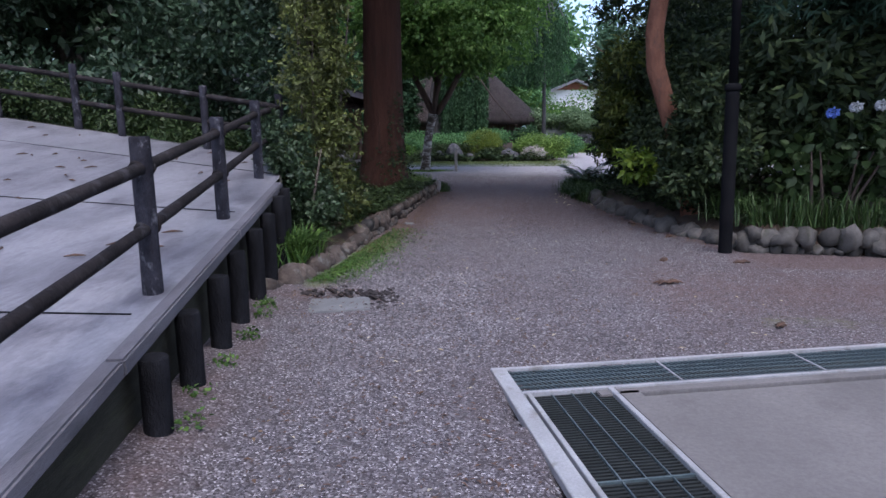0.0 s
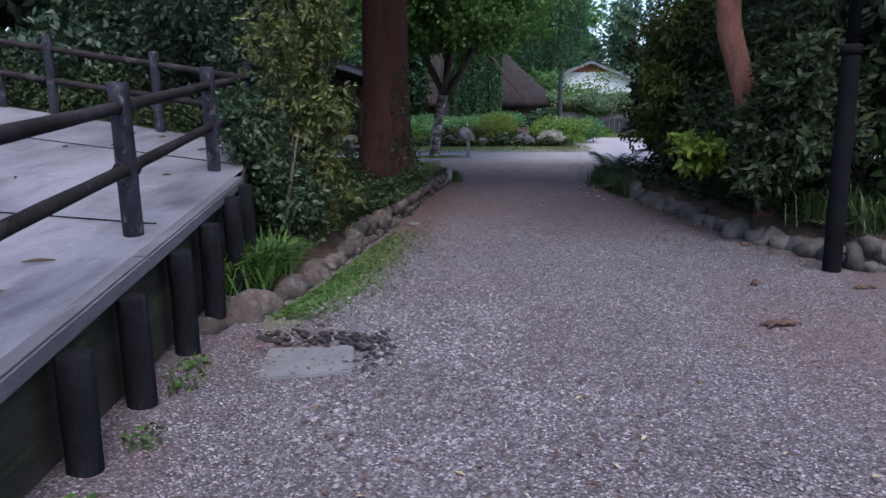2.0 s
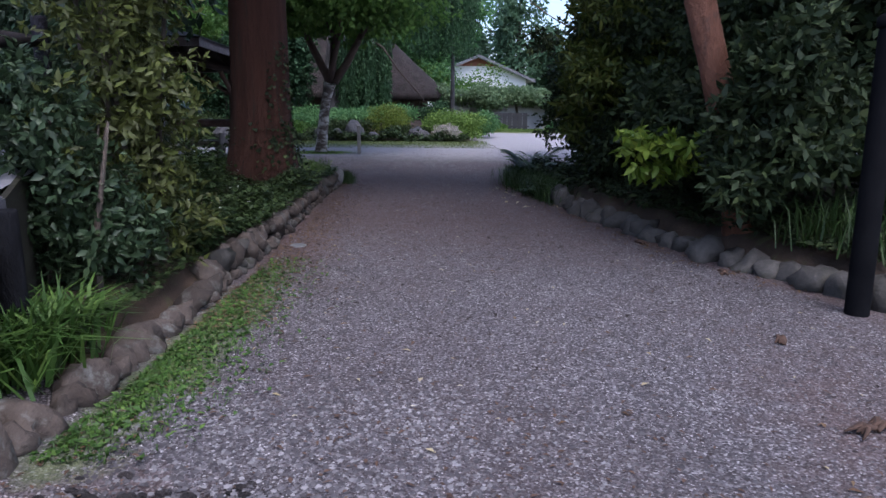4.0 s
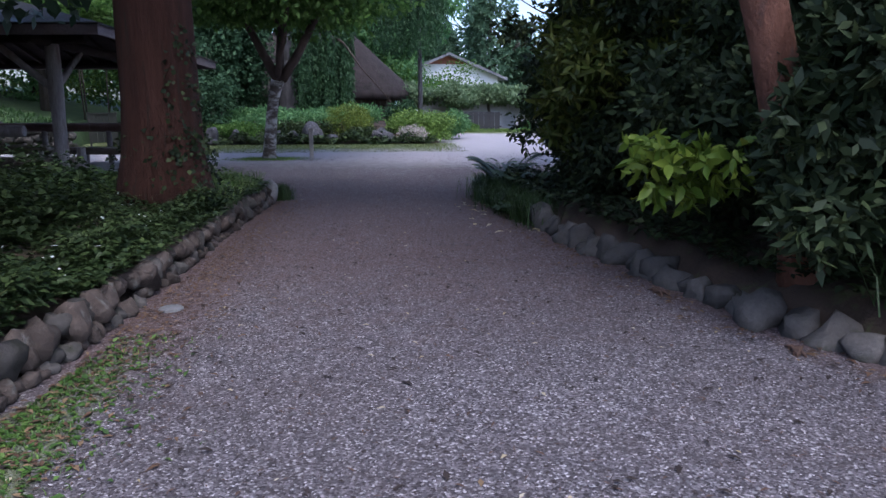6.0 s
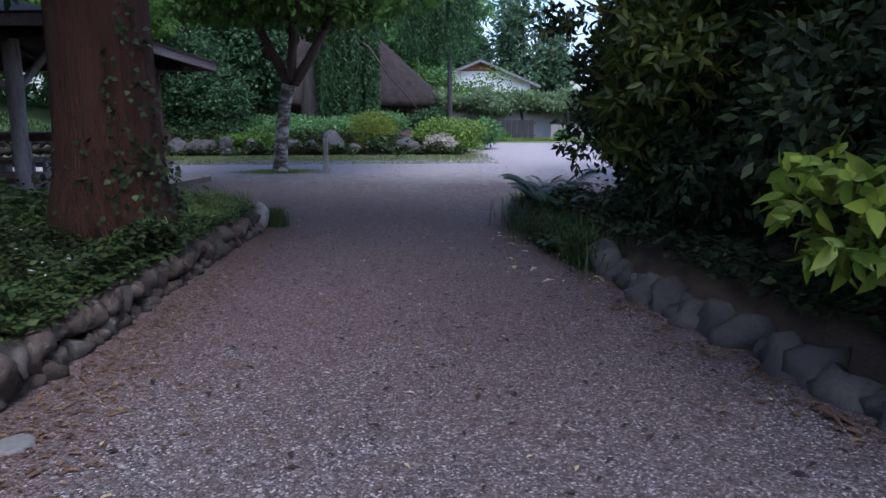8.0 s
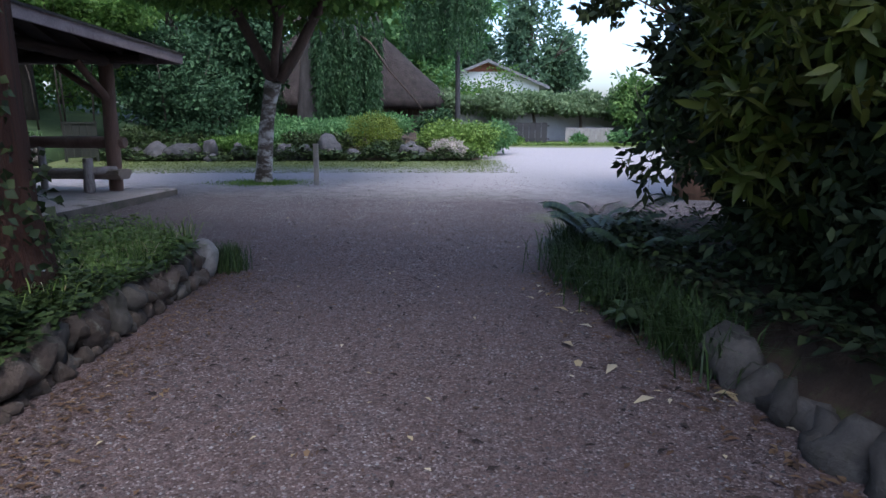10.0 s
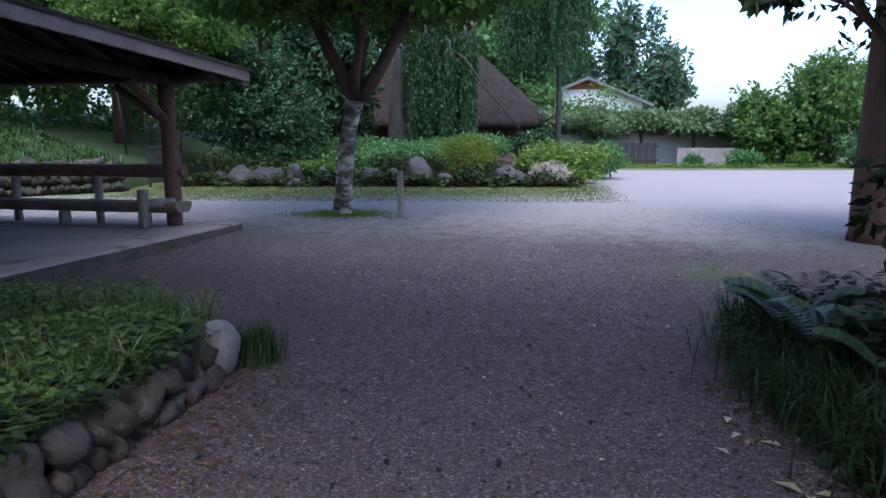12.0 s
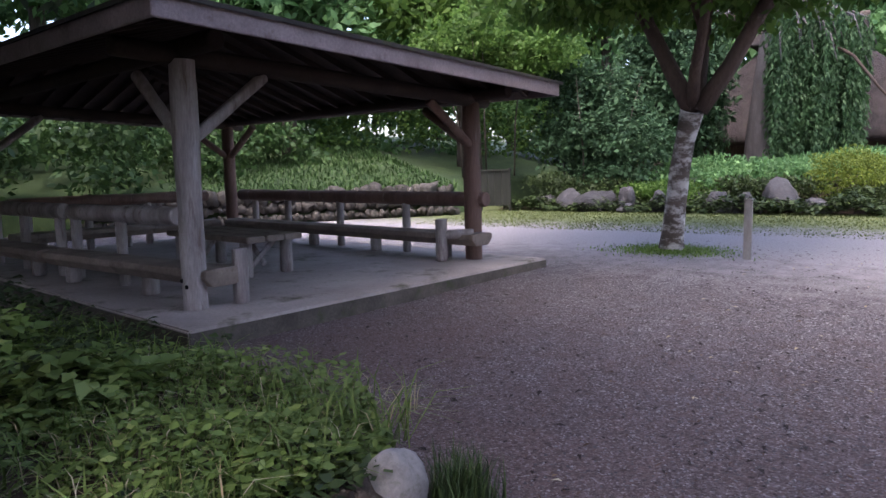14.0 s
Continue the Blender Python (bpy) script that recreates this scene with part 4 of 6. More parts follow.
def bench(name, a, b, back, legs, uprights, label, seed, stub=None, group="benches in the pavilion", rail_end=None, rail_mat=None):
    """A log bench along the line a-b in the pavilion's frame: a split-log seat, stout legs and, perhaps, a log rail on uprights."""
    a, b = Vector(a), Vector(b)
    d = (b - a).normalized()
    nrm = Vector((-d.y, d.x, 0))
    root = new(name)
    root.matrix_basis = PV @ Matrix.Translation((a.x, a.y, 0.2))
    tagged(root, label, "bench", group)
    L = (b - a).length
    s = Shape()
    pts = [d * t for t in np.linspace(0, L, 7)]
    prof = [(-0.21, 0.29), (-0.2, 0.35), (-0.1, 0.365), (0.1, 0.365), (0.2, 0.35), (0.21, 0.29), (0.13, 0.2), (-0.13, 0.2)]
    rg = random.Random(seed)
    for p in pts:
        k = rg.uniform(0.94, 1.05)
        s.v += [tuple(p + nrm * (u * k) + Vector((0, 0, z))) for u, z in prof]
    n = len(prof)
    s.f += [(i * n + (j + 1) % n, i * n + j, (i + 1) * n + j, (i + 1) * n + (j + 1) % n) for i in range(6) for j in range(n)]
    s.f += [tuple(range(n)), tuple(6 * n + j for j in reversed(range(n)))]
    part("seat", s.mesh("seat", bevel=0.008), M_SEAT, root, "split-log seat")
    for t in legs:
        p = d * t
        part("leg", Shape().log(p, p + Vector((0, 0, 0.23)), 0.085, 12, int(t * 10), 0.05, 3).mesh("leg", True), M_TIMBER, root)
    if back:
        o = nrm * back
        part("back_rail", Shape().log(d * 0.05 + o + Vector((0, 0, 0.80)), d * (rail_end or L - 0.05) + o + Vector((0, 0, 0.80)), 0.098, 14, seed, 0.05, 9).mesh("back_rail", True), rail_mat or M_REDLOG, root, "thick log back rail")
        for t in uprights:
            p = d * t + o
            part("upright", Shape().log(p, p + Vector((0, 0, 0.76)), 0.06, 12, int(t * 7), 0.05).mesh("upright", True), M_TIMBER, root)
    if stub:
        p = d * stub
        part("arm_post", Shape().log(p + nrm * 0.2, p + nrm * 0.2 + Vector((0, 0, 0.52)), 0.075, 14, 3, 0.04).mesh("arm_post", True), M_TIMBER, root, "stout pale end post")
    return root


bench("log_bench", (-6.5, 4.45, 0), (-0.55, 4.45, 0), 0.16, (1.0, 2.4, 3.9, 5.3), (0.5, 1.5, 2.9, 4.4), "log bench with a thick back rail in an open pavilion", 2, stub=None)
bench("log_bench", (-6.7, 0.8, 0), (-6.7, 4.2, 0), 0.2, (0.4, 1.7, 3.0), (0.3, 1.2, 2.2, 3.1), "log bench with a thick back rail in an open pavilion", 3)
bench("log_bench", (-3.75, 0.42, 0), (-0.62, 0.72, 0), 0.17, (0.3, 1.9), (0.1, 1.1), "split-log bench with a thick back rail beside a post", 4, stub=3.1, rail_end=2.2, rail_mat=M_TIMBER)
bench("log_bench", (-6.5, 0.3, 0), (-3.9, 0.42, 0), 0.17, (0.4, 2.1), (0.3, 1.3, 2.4), "split-log bench with a thick back rail", 14, rail_mat=M_TIMBER)
stub2 = put("arm_post", Shape().log((0, 0, 0), (0, 0, 0.56), 0.08, 14, 8, 0.04).mesh("arm_post", True), M_TIMBER, at=PV @ Matrix.Translation((-0.98, 4.12, 0.2)))
tagged(stub2, "stout pale log stub at the end of a bench", "post")
ST = put("arm_rest", Shape().log((0, 0, 0.35), (0.32, 0.28, 0.36), 0.065, 12, 8, 0.04).mesh("arm_rest", True), M_TIMBER, at=PV @ Matrix.Translation((-0.98, 4.12, 0.2)))
ST.parent = stub2
ST.matrix_basis = Matrix.Identity(4)


def low_table():
    root = new("low_table")
    root.matrix_basis = PV @ pose(-2.75, 2.1, 0.2, 0, 0, 0)
    tagged(root, "low plank table with braced log legs", "table")
    for k in range(3):
        part("board", Shape().box((0, -0.26 + 0.26 * k, 0.45), (1.9, 0.25, 0.07)).mesh("board", bevel=0.012), M_SEAT, root)
    for x in (-0.75, 0.75):
        for y in (-0.28, 0.28):
            part("leg", Shape().log((x, y, 0), (x, y, 0.41), 0.075, 12, 2, 0.04, 3).mesh("leg", True), M_TIMBER, root)
        part("brace", Shape().log((x, -0.22, 0.12), (x, 0.1, 0.4), 0.035, 8, 2).mesh("brace", True), M_TIMBER, root)
        part("brace", Shape().log((x * 0.93, 0, 0.12), (x * 0.5, 0, 0.4), 0.035, 8, 2).mesh("brace", True), M_TIMBER, root)


low_table()

# ---- trees ----


def tree(name, place, trunk, radii, branches, blobs, n, leaf, mat, bark, label, category="tree", width=None, droop=0.2, seed=1, fold=False, cluster=0, shell=0.6, group=""):
    root = thing(name, place, label, category, group)
    s = Shape().tube(trunk, radii, 14, 0.04, seed)
    part("trunk", s.mesh("trunk", True), bark, root)
    rg = random.Random(seed)
    if branches:
        b = Shape()
        for start, direction, length, r, depth in branches:
            out, tips = [], []
            limbs(start, direction, length, r, depth, rg, out, tips)
            for pts, rad in out:
                b.tube(pts, rad, 7)
        part("limb_work", b.mesh("limb_work", True), M_LIMB if bark is M_LICHEN else bark, root)
    if n:
        part("crown", foliage("crown", blobs, n, leaf, width, droop, shell, 0.9, fold, None, cluster, seed), mat, root)
    return root


# the tall red-barked conifer beside the path
trk = [(0.0, 0, -0.1), (0, 0, 0.25), (0, 0, 0.6), (0.0, 0.01, 1.2), (0.01, 0, 2.2), (0.03, 0, 4), (0.05, 0, 8), (0.05, 0, 14)]
tree("conifer", (-2.1, 13.62, 0.25), trk, [0.62, 0.56, 0.49, 0.44, 0.42, 0.39, 0.34, 0.2],
     [((0, 0, 5 + k * 0.8), (math.cos(k * 2.4), math.sin(k * 2.4), 0.1), 2.8, 0.06, 1) for k in range(8)],
     # crown above the view, made large and dense to shade the path
     [(math.cos(k * 2.4) * (2.6 - 0.1 * k), math.sin(k * 2.4) * (2.6 - 0.1 * k), 5.2 + k * 0.45, 1.9, 1.9, 0.6) for k in range(22)], 42000, 0.26, L_CEDAR, M_REDWOOD,
     "tall conifer with a straight red-brown trunk and ivy at its foot", seed=3)
ivy = foliage("ivy", [(0, 0, 0.5, 0.56, 0.56, 0.6), (0.25, -0.2, 0.4, 0.4, 0.4, 0.45), (0.3, -0.25, 1.2, 0.2, 0.25, 0.9)], 1100, 0.07, 0.06, 0.6, 0.12, 0.5, True, None, 0, 4)
tagged(put("ivy", ivy, L_DARK, at=pose(-2.1, 13.62, 0.25)), "dark ivy climbing the foot of a conifer", "climber", kind="stuff")

# the forked tree with a lichen-white trunk
fork = (0.36, -0.35, 2.05)
tree("forked_tree", (-2.44, 23.88, 0.0), [(0, 0, -0.1), (0.01, 0, 0.15), (0.06, -0.04, 0.6), (0.14, -0.12, 1.2), (0.24, -0.22, 1.65), fork], [0.22, 0.175, 0.155, 0.145, 0.145, 0.165],
     [(fork, (-0.55, 0.0, 1.0), 3.2, 0.13, 3), ((fork[0] + 0.05, fork[1], fork[2]), (0.08, 0.25, 1.0), 3.4, 0.12, 3), ((fork[0] + 0.1, fork[1], fork[2]), (0.62, -0.1, 0.95), 3.4, 0.13, 3), (fork, (0.3, -0.7, 1.0), 3.0, 0.09, 3)],
     [], 0, 0.12, L_MAPLE, M_LICHEN, "forked tree with a lichen-white leaning trunk and spreading leafy crown", seed=11)
cr = foliage("crown", lumps((0.9, -0.2, 5.6), (4.2, 4.0, 2.6), 34, 5) + lumps((0.6, 0.2, 4.1), (3.4, 3.2, 1.0), 14, 8), 66000, 0.165, 0.10, 0.5, 0.7, 0.8, False, 3.0, 9, 5)
tree_root = bpy.data.objects["forked_tree"]
part("crown", cr, L_MAPLE, tree_root)

# the leaning orange-barked pine in the shaded bed
tree("pine", (3.35, 9.35, 0.2), [(0.05, 0, -0.1), (0, 0, 0.3), (-0.2, -0.05, 1.0), (-0.42, -0.1, 1.65), (-0.6, -0.1, 2.2), (-0.64, -0.1, 2.7), (-0.52, -0.05, 3.6), (-0.3, 0, 5.0), (0.2, 0, 7.2)], [0.17, 0.15, 0.14, 0.135, 0.135, 0.13, 0.12, 0.1, 0.05],
     [((-0.5, 0, 3.7), (0.8, 0.2, 0.4), 2.2, 0.05, 2), ((-0.4, 0, 4.3), (-0.8, 0.3, 0.3), 1.8, 0.05, 2), ((-0.3, 0, 5.0), (0.2, -0.8, 0.4), 1.8, 0.04, 2)],
     # unseen crown; its second group of lumps is added to shade the path
     lumps((1.4, 0.2, 6.9), (4.2, 3.6, 1.3), 26, 4) + lumps((0.6, 4.0, 7.4), (3.8, 2.8, 1.1), 18, 41), 46000, 0.24, L_CEDAR, M_PINE, "leaning pine with a bare orange-brown trunk", width=0.07, seed=6)


def weeping(name, place, strands, height, label, trunk, seed, reach, low, mat=L_WILLOW, per=110, arc=(0, 6.28)):
    root = thing(name, place, label, "tree")
    part("trunk", Shape().tube(trunk[0], trunk[1], 14, 0.06, seed).mesh("trunk", True), M_GREYBARK, root)
    g = np.random.default_rng(seed)
    b = Shape()
    base, along = [], []
    for k in range(strands):
        a = g.uniform(*arc) if arc[0] == 0 or g.random() < 0.8 else g.uniform(-3.1, -2.3)
        r = reach * g.uniform(0.25, 1) ** 0.7
        zt = height * (1 - 0.25 * (r / reach) ** 2) * g.uniform(0.85, 1.05)
        zb = low + g.uniform(0, 1) ** 2 * (zt - low) * 0.7
        p = np.array([math.cos(a) * r, math.sin(a) * r, 0])
        if k % 6 == 0:
            top = Vector(trunk[0][-1])
            m = (top + Vector((p[0], p[1], zt))) / 2 + Vector((0, 0, 0.5))
            b.tube([top, m, Vector((p[0], p[1], zt)), Vector((p[0] * 1.1, p[1] * 1.1, zt - 0.8))], [0.07, 0.05, 0.03, 0.01], 5)
        n = int(per * (zt - zb) / height) + 4
        z = np.linspace(zt, zb, n)
        sway = np.stack([0.12 * np.sin(z * 1.3 + k), 0.12 * np.cos(z * 1.1 + 2 * k), 0 * z], 1)
        base.append(np.stack([np.full(n, p[0]), np.full(n, p[1]), z], 1) + sway + g.normal(size=(n, 3)) * 0.035)
        al = g.normal(size=(n, 3)) * 0.5
        al[:, 2] = -1.0
        along.append(al)
    base, along = np.concatenate(base), unit(np.concatenate(along))
    side, up = frame_of(along, g.normal(size=along.shape))
    part("bough_work", b.mesh("bough_work", True), M_GREYBARK, root)
    part("crown", leaf_mesh("crown", base, along, side, up, g.uniform(0.12, 0.24, len(base)), 0.065, False), mat, root)


def weeping_boughs():
    root = bpy.data.objects["weeping_tree"]
    for pts, r in (([(0.3, -0.1, 4.6), (1.6, -1.2, 4.4), (2.7, -1.8, 3.6), (3.4, -2.0, 2.6), (4.3, -2.1, 1.6), (4.9, -2.1, 0.8)], [0.08, 0.06, 0.045, 0.035, 0.03, 0.015]),
                   ([(0.2, -0.1, 4.9), (-0.9, -0.8, 5.3), (-2.2, -1.2, 4.6), (-3.0, -1.4, 3.2)], [0.14, 0.1, 0.07, 0.03]),
                   ([(0.45, 0, 5.0), (1.0, -0.5, 6.3), (1.8, -0.8, 7.6)], [0.22, 0.17, 0.12])):
        part("bough", Shape().tube(pts, r, 9, 0.05, 4).mesh("bough", True), M_RAFTER, root)


weeping("weeping_tree", (-3.6, 38.0, 0.4), 560, 6.2, "old weeping tree with a thick grey trunk trailing green curtains", ([(0, 0, -0.5), (0.02, 0, 0.3), (0.05, 0, 1.5), (0.15, 0, 3), (0.3, 0, 4.6), (0.5, 0, 5.2)], [0.62, 0.48, 0.42, 0.38, 0.32, 0.2]), 3, 3.0, 0.3, arc=(-1.25, 0.7))
weeping_boughs()
weeping("weeping_tree", (2.1, 40.0, 0.2), 260, 9.5, "tall weeping tree trailing long green strands", ([(0.6, 1, -0.5), (0.6, 1, 3), (0.5, 0.9, 6), (0.3, 0.4, 9)], [0.13, 0.11, 0.09, 0.06]), 5, 1.9, 3.7, per=150)


def wood_tree(place, h, r, n, seed, mat=L_WOOD, leaf=0.3, low=0.1, bark=M_BARK, label="leafy woodland tree behind the garden", group="woodland trees", lean=0.0):
    rg = random.Random(seed)
    tr = [(0, 0, -0.5), (lean * 0.2, 0, h * 0.2), (lean * 0.6, 0.1, h * 0.5), (lean, 0, h * 0.85)]
    br = [((lean * 0.5, 0, h * rg.uniform(0.3, 0.6)), (rg.uniform(-1, 1), rg.uniform(-1, 1), 0.5), h * 0.3, h * 0.012, 1) for _ in range(4)]
    zc = h * (low + 1) / 2
    tree("woodland_tree", place, tr, [h * 0.03, h * 0.024, h * 0.018, h * 0.008], br, lumps((lean * 0.6, 0, zc), (r, r, h * (1 - low) / 2), 20, seed), int(n * 0.62), leaf * 1.65, mat, bark, label, width=leaf * 0.8, seed=seed, group=group, shell=0.7, cluster=4)


# ---- bank and wall behind the pavilion ----


def bank():
    s = Shape()
    foot = [(-30, 14.0), (-20, 17.0), (-14.2, 23.4), (-10.6, 27.3), (-9.4, 28.4), (-10.2, 31.5), (-9, 36), (-12, 44), (-14, 60)]
    up = [0, 0.15, 1.5, 4, 8, 14, 24]
    zs = [0.0, 0.7, 0.95, 1.35, 1.9, 2.5, 3.3]
    for i, (x, y) in enumerate(foot):
        for u, z in zip(up, zs):
            s.v.append((x - u * 0.85, y + u * 0.45, z + 0.12 * noise.noise((x * 0.4 + u, y * 0.3, 3))))
    n = len(up)
    s.f += [(i * n + j, (i + 1) * n + j, (i + 1) * n + j + 1, i * n + j + 1) for i in range(len(foot) - 1) for j in range(n - 1)]
    tagged(put("bank", s.mesh("bank", True), M_TURF), "grassy bank rising into woodland", "bank", kind="structure")


bank()
stone_edging("retaining_wall", [(-15.5, 21.9), (-14.2, 23.3), (-10.6, 27.2), (-9.3, 28.5)], 0.4, 0.8, 3, "dry wall of grey cobbles at the foot of a bank", ROCKS, -0.4, 21, 0.2)
stone_edging("retaining_wall", [(-15.6, 21.95), (-14.3, 23.4), (-10.7, 27.3), (-9.4, 28.6)], 0.4, 0.56, 2, "dry wall of grey cobbles at the foot of a bank", ROCKS, -0.4, 22, 0.2)

gb = thing("board_screen", (-8.95, 29.9, 0), "dark green-black board screen on short legs", "screen", turn=12)
for k in range(4):
    part("board", Shape().box((-0.3 + 0.2 * k, 0, 0.62), (0.19, 0.03, 0.95)).mesh("board", bevel=0.005), M_GATE, gb)
for x in (-0.42, 0.42):
    part("post", Shape().box((x, 0, 0.55), (0.07, 0.07, 1.25)).mesh("post", bevel=0.008), M_GATE, gb)
part("top_rail", Shape().box((0, 0, 1.12), (0.95, 0.09, 0.06)).mesh("top_rail", bevel=0.008), M_GATE, gb)

# ---- rockery ----


def mound():
    s = Shape()
    xs, ys = np.linspace(-9.5, 3.1, 36), np.linspace(30.2, 47, 34)
    for y in ys:
        for x in xs:
            d = min(x + 9.5, 3.1 - x, (y - 30.2) * 0.8, 47 - y)
            s.v.append((x, y, -0.1 + 0.75 * (1 - math.exp(-max(d, 0) / 1.8)) + 0.12 * noise.noise((x * 0.6, y * 0.6, 1)) * min(d, 1)))
    n = len(xs)
    s.f += [(j * n + i, j * n + i + 1, (j + 1) * n + i + 1, (j + 1) * n + i) for j in range(len(ys) - 1) for i in range(n - 1)]
    tagged(put("rockery_mound", s.mesh("rockery_mound", True), M_SOIL), "planted mound behind a row of boulders", "mound", kind="structure")


mound()
rg = random.Random(12)
ROW = [(-6.35, 30.5, 0.62, 0.42), (-5.5, 30.6, 0.4, 0.42), (-5.35, 30.2, 0.35, 0.16), (-4.55, 30.5, 0.36, 0.36), (-3.2, 30.6, 0.55, 0.4), (-2.6, 30.5, 0.45, 0.3), (-1.9, 30.9, 0.62, 0.52), (-1.15, 30.7, 0.4, 0.25), (-4.6, 33.0, 0.75, 0.6), (0.55, 31.0, 0.5, 0.4), (1.0, 30.8, 0.42, 0.3), (-7.2, 30.8, 0.5, 0.35), (-7.9, 30.9, 0.4, 0.3), (1.45, 30.6, 0.3, 0.18), (0.1, 31.0, 0.35, 0.2), (-3.9, 31.4, 0.4, 0.3)]
for k, (x, y, r, h) in enumerate(ROW):
    ob = put("boulder", rock_mesh("boulder", 60 + k, 3, 0.42, (r * 0.8, r * 0.65, h * 0.95)), M_BOULDER, at=pose(x, y + 0.1, h * 0.3, rg.uniform(-12, 12), rg.uniform(-14, 14), rg.uniform(0, 360)))
    tagged(ob, "pale angular garden boulder among ground cover", "boulder", "rockery boulders")


def shrub(name, place, blobs, n, leaf, mat, label, width=None, droop=0.2, seed=1, fold=False, cluster=0, floor=0.02, stems=0, shell=0.55, group="", stem_mat=None):
    root = thing(name, place, label, "shrub", group)
    part("leaves", foliage("leaves", blobs, n, leaf, width, droop, shell, 0.9, fold, floor, cluster, seed), mat, root)
    if stems:
        g = random.Random(seed)
        top = max(q[2] + q[5] * 0.5 for q in blobs)
        rx = max(abs(q[0]) + q[3] for q in blobs) * 0.6
        for k in range(stems):
            x, y = g.uniform(-0.5, 0.5) * rx, g.uniform(-0.5, 0.5) * rx
            b = Shape().tube([(x, y, -0.3), (x * 1.1, y * 1.1, top * 0.3), (x * 1.6 + g.uniform(-0.2, 0.2), y * 1.6, top * 0.8)], [0.03, 0.024, 0.008], 6)
            part("stem", b.mesh("stem", True), stem_mat or M_BARK, root)
    return root


shrub("azalea", (-0.62, 32.0, 0.2), [(0, 0, 0.55, 0.92, 0.85, 0.72), (0.3, -0.2, 0.6, 0.5, 0.5, 0.55)], 9000, 0.07, L_AZALEA, "clipped rounded yellow-green azalea", seed=2, stems=5, shell=0.3)
shrub("leafy_bush", (2.0, 31.9, 0.1), lumps((0.2, 0, 0.55), (1.7, 1.0, 0.75), 12, 5) + [(0, 0, 0.5, 1.1, 0.8, 0.7)], 10000, 0.12, L_LIME, "fresh green spreading bush", seed=3, stems=5)
shrub("flowering_bush", (1.75, 30.7, 0.05), [(0, 0, 0.28, 0.55, 0.45, 0.34)], 2600, 0.06, L_PETALP, "low rounded bush with fading pale flowers", seed=4, shell=0.25)
shrub("dark_evergreen", (-7.4, 33.0, 0.2), lumps((0, 0, 1.3), (2.6, 1.6, 1.9), 22, 6) + lumps((-0.5, 0.3, 3.2), (1.6, 1.2, 1.6), 10, 61), 20000, 0.17, L_DEEP, "dark evergreen shrub behind boulders", width=0.09, seed=5, stems=6, cluster=6, shell=0.8)
shrub("tall_evergreen", (-6.2, 36.5, 0.4), lumps((0, 0, 3.2), (2.2, 1.8, 3.0), 24, 62), 17000, 0.24, L_DEEP, "tall glossy evergreen rising behind boulders", width=0.11, seed=62, stems=5, cluster=7, shell=0.8)
shrub("maple_spray", (-9.8, 31.5, 1.2), lumps((0, 0, 3.4), (2.6, 2.0, 1.5), 20, 63), 15000, 0.16, L_MAPLE, "layered fresh green maple boughs over the bank", width=0.1, seed=63, stems=4, cluster=8, shell=0.8)
shrub("leafy_bush", (-1.2, 34.6, 0.5), lumps((0, 0, 0.4), (2.2, 1.4, 0.6), 10, 15), 8000, 0.16, L_WOOD, "low green planting on a mound", seed=15)
shrub("leafy_bush", (-4.0, 33.4, 0.4), lumps((0, 0, 0.4), (2.4, 1.6, 0.55), 12, 16), 9000, 0.16, L_WOOD, "low green planting on a mound", seed=16)
shrub("leafy_bush", (-4.6, 31.6, 0.2), lumps((0, 0, 0.25), (1.6, 0.8, 0.4), 8, 26), 5000, 0.12, L_MAPLE, "low green planting among boulders", seed=26)
shrub("leafy_bush", (0.2, 31.5, 0.2), lumps((0, 0, 0.12), (1.2, 0.6, 0.25), 8, 27), 4000, 0.1, L_COVER, "low green planting among boulders", seed=27)
shrub("leafy_bush", (-2.4, 31.5, 0.15), lumps((0, 0, 0.3), (1.5, 0.7, 0.4), 9, 46), 5000, 0.12, L_COVER, "low green planting among boulders", seed=46)
shrub("leafy_bush", (-7.2, 31.6, 0.15), lumps((0, 0, 0.35), (1.8, 0.8, 0.5), 9, 47), 5000, 0.13, L_COVER, "low green planting among boulders", seed=47)
shrub("leafy_bush", (3.2, 33.6, 0.1), lumps((0, 0, 0.5), (1.3, 2.0, 0.7), 10, 48), 6000, 0.15, L_WOOD, "fresh green bush on the mound's edge", seed=48)
shrub("fern_clump", (1.35, 34.5, 0.4), lumps((0, 0, 0.6), (0.7, 0.6, 0.9), 6, 28), 3500, 0.2, L_WILLOW, "feathery pale green shrub by a hut", seed=28, width=0.05, droop=0.8)

# ---- thatched hut ----


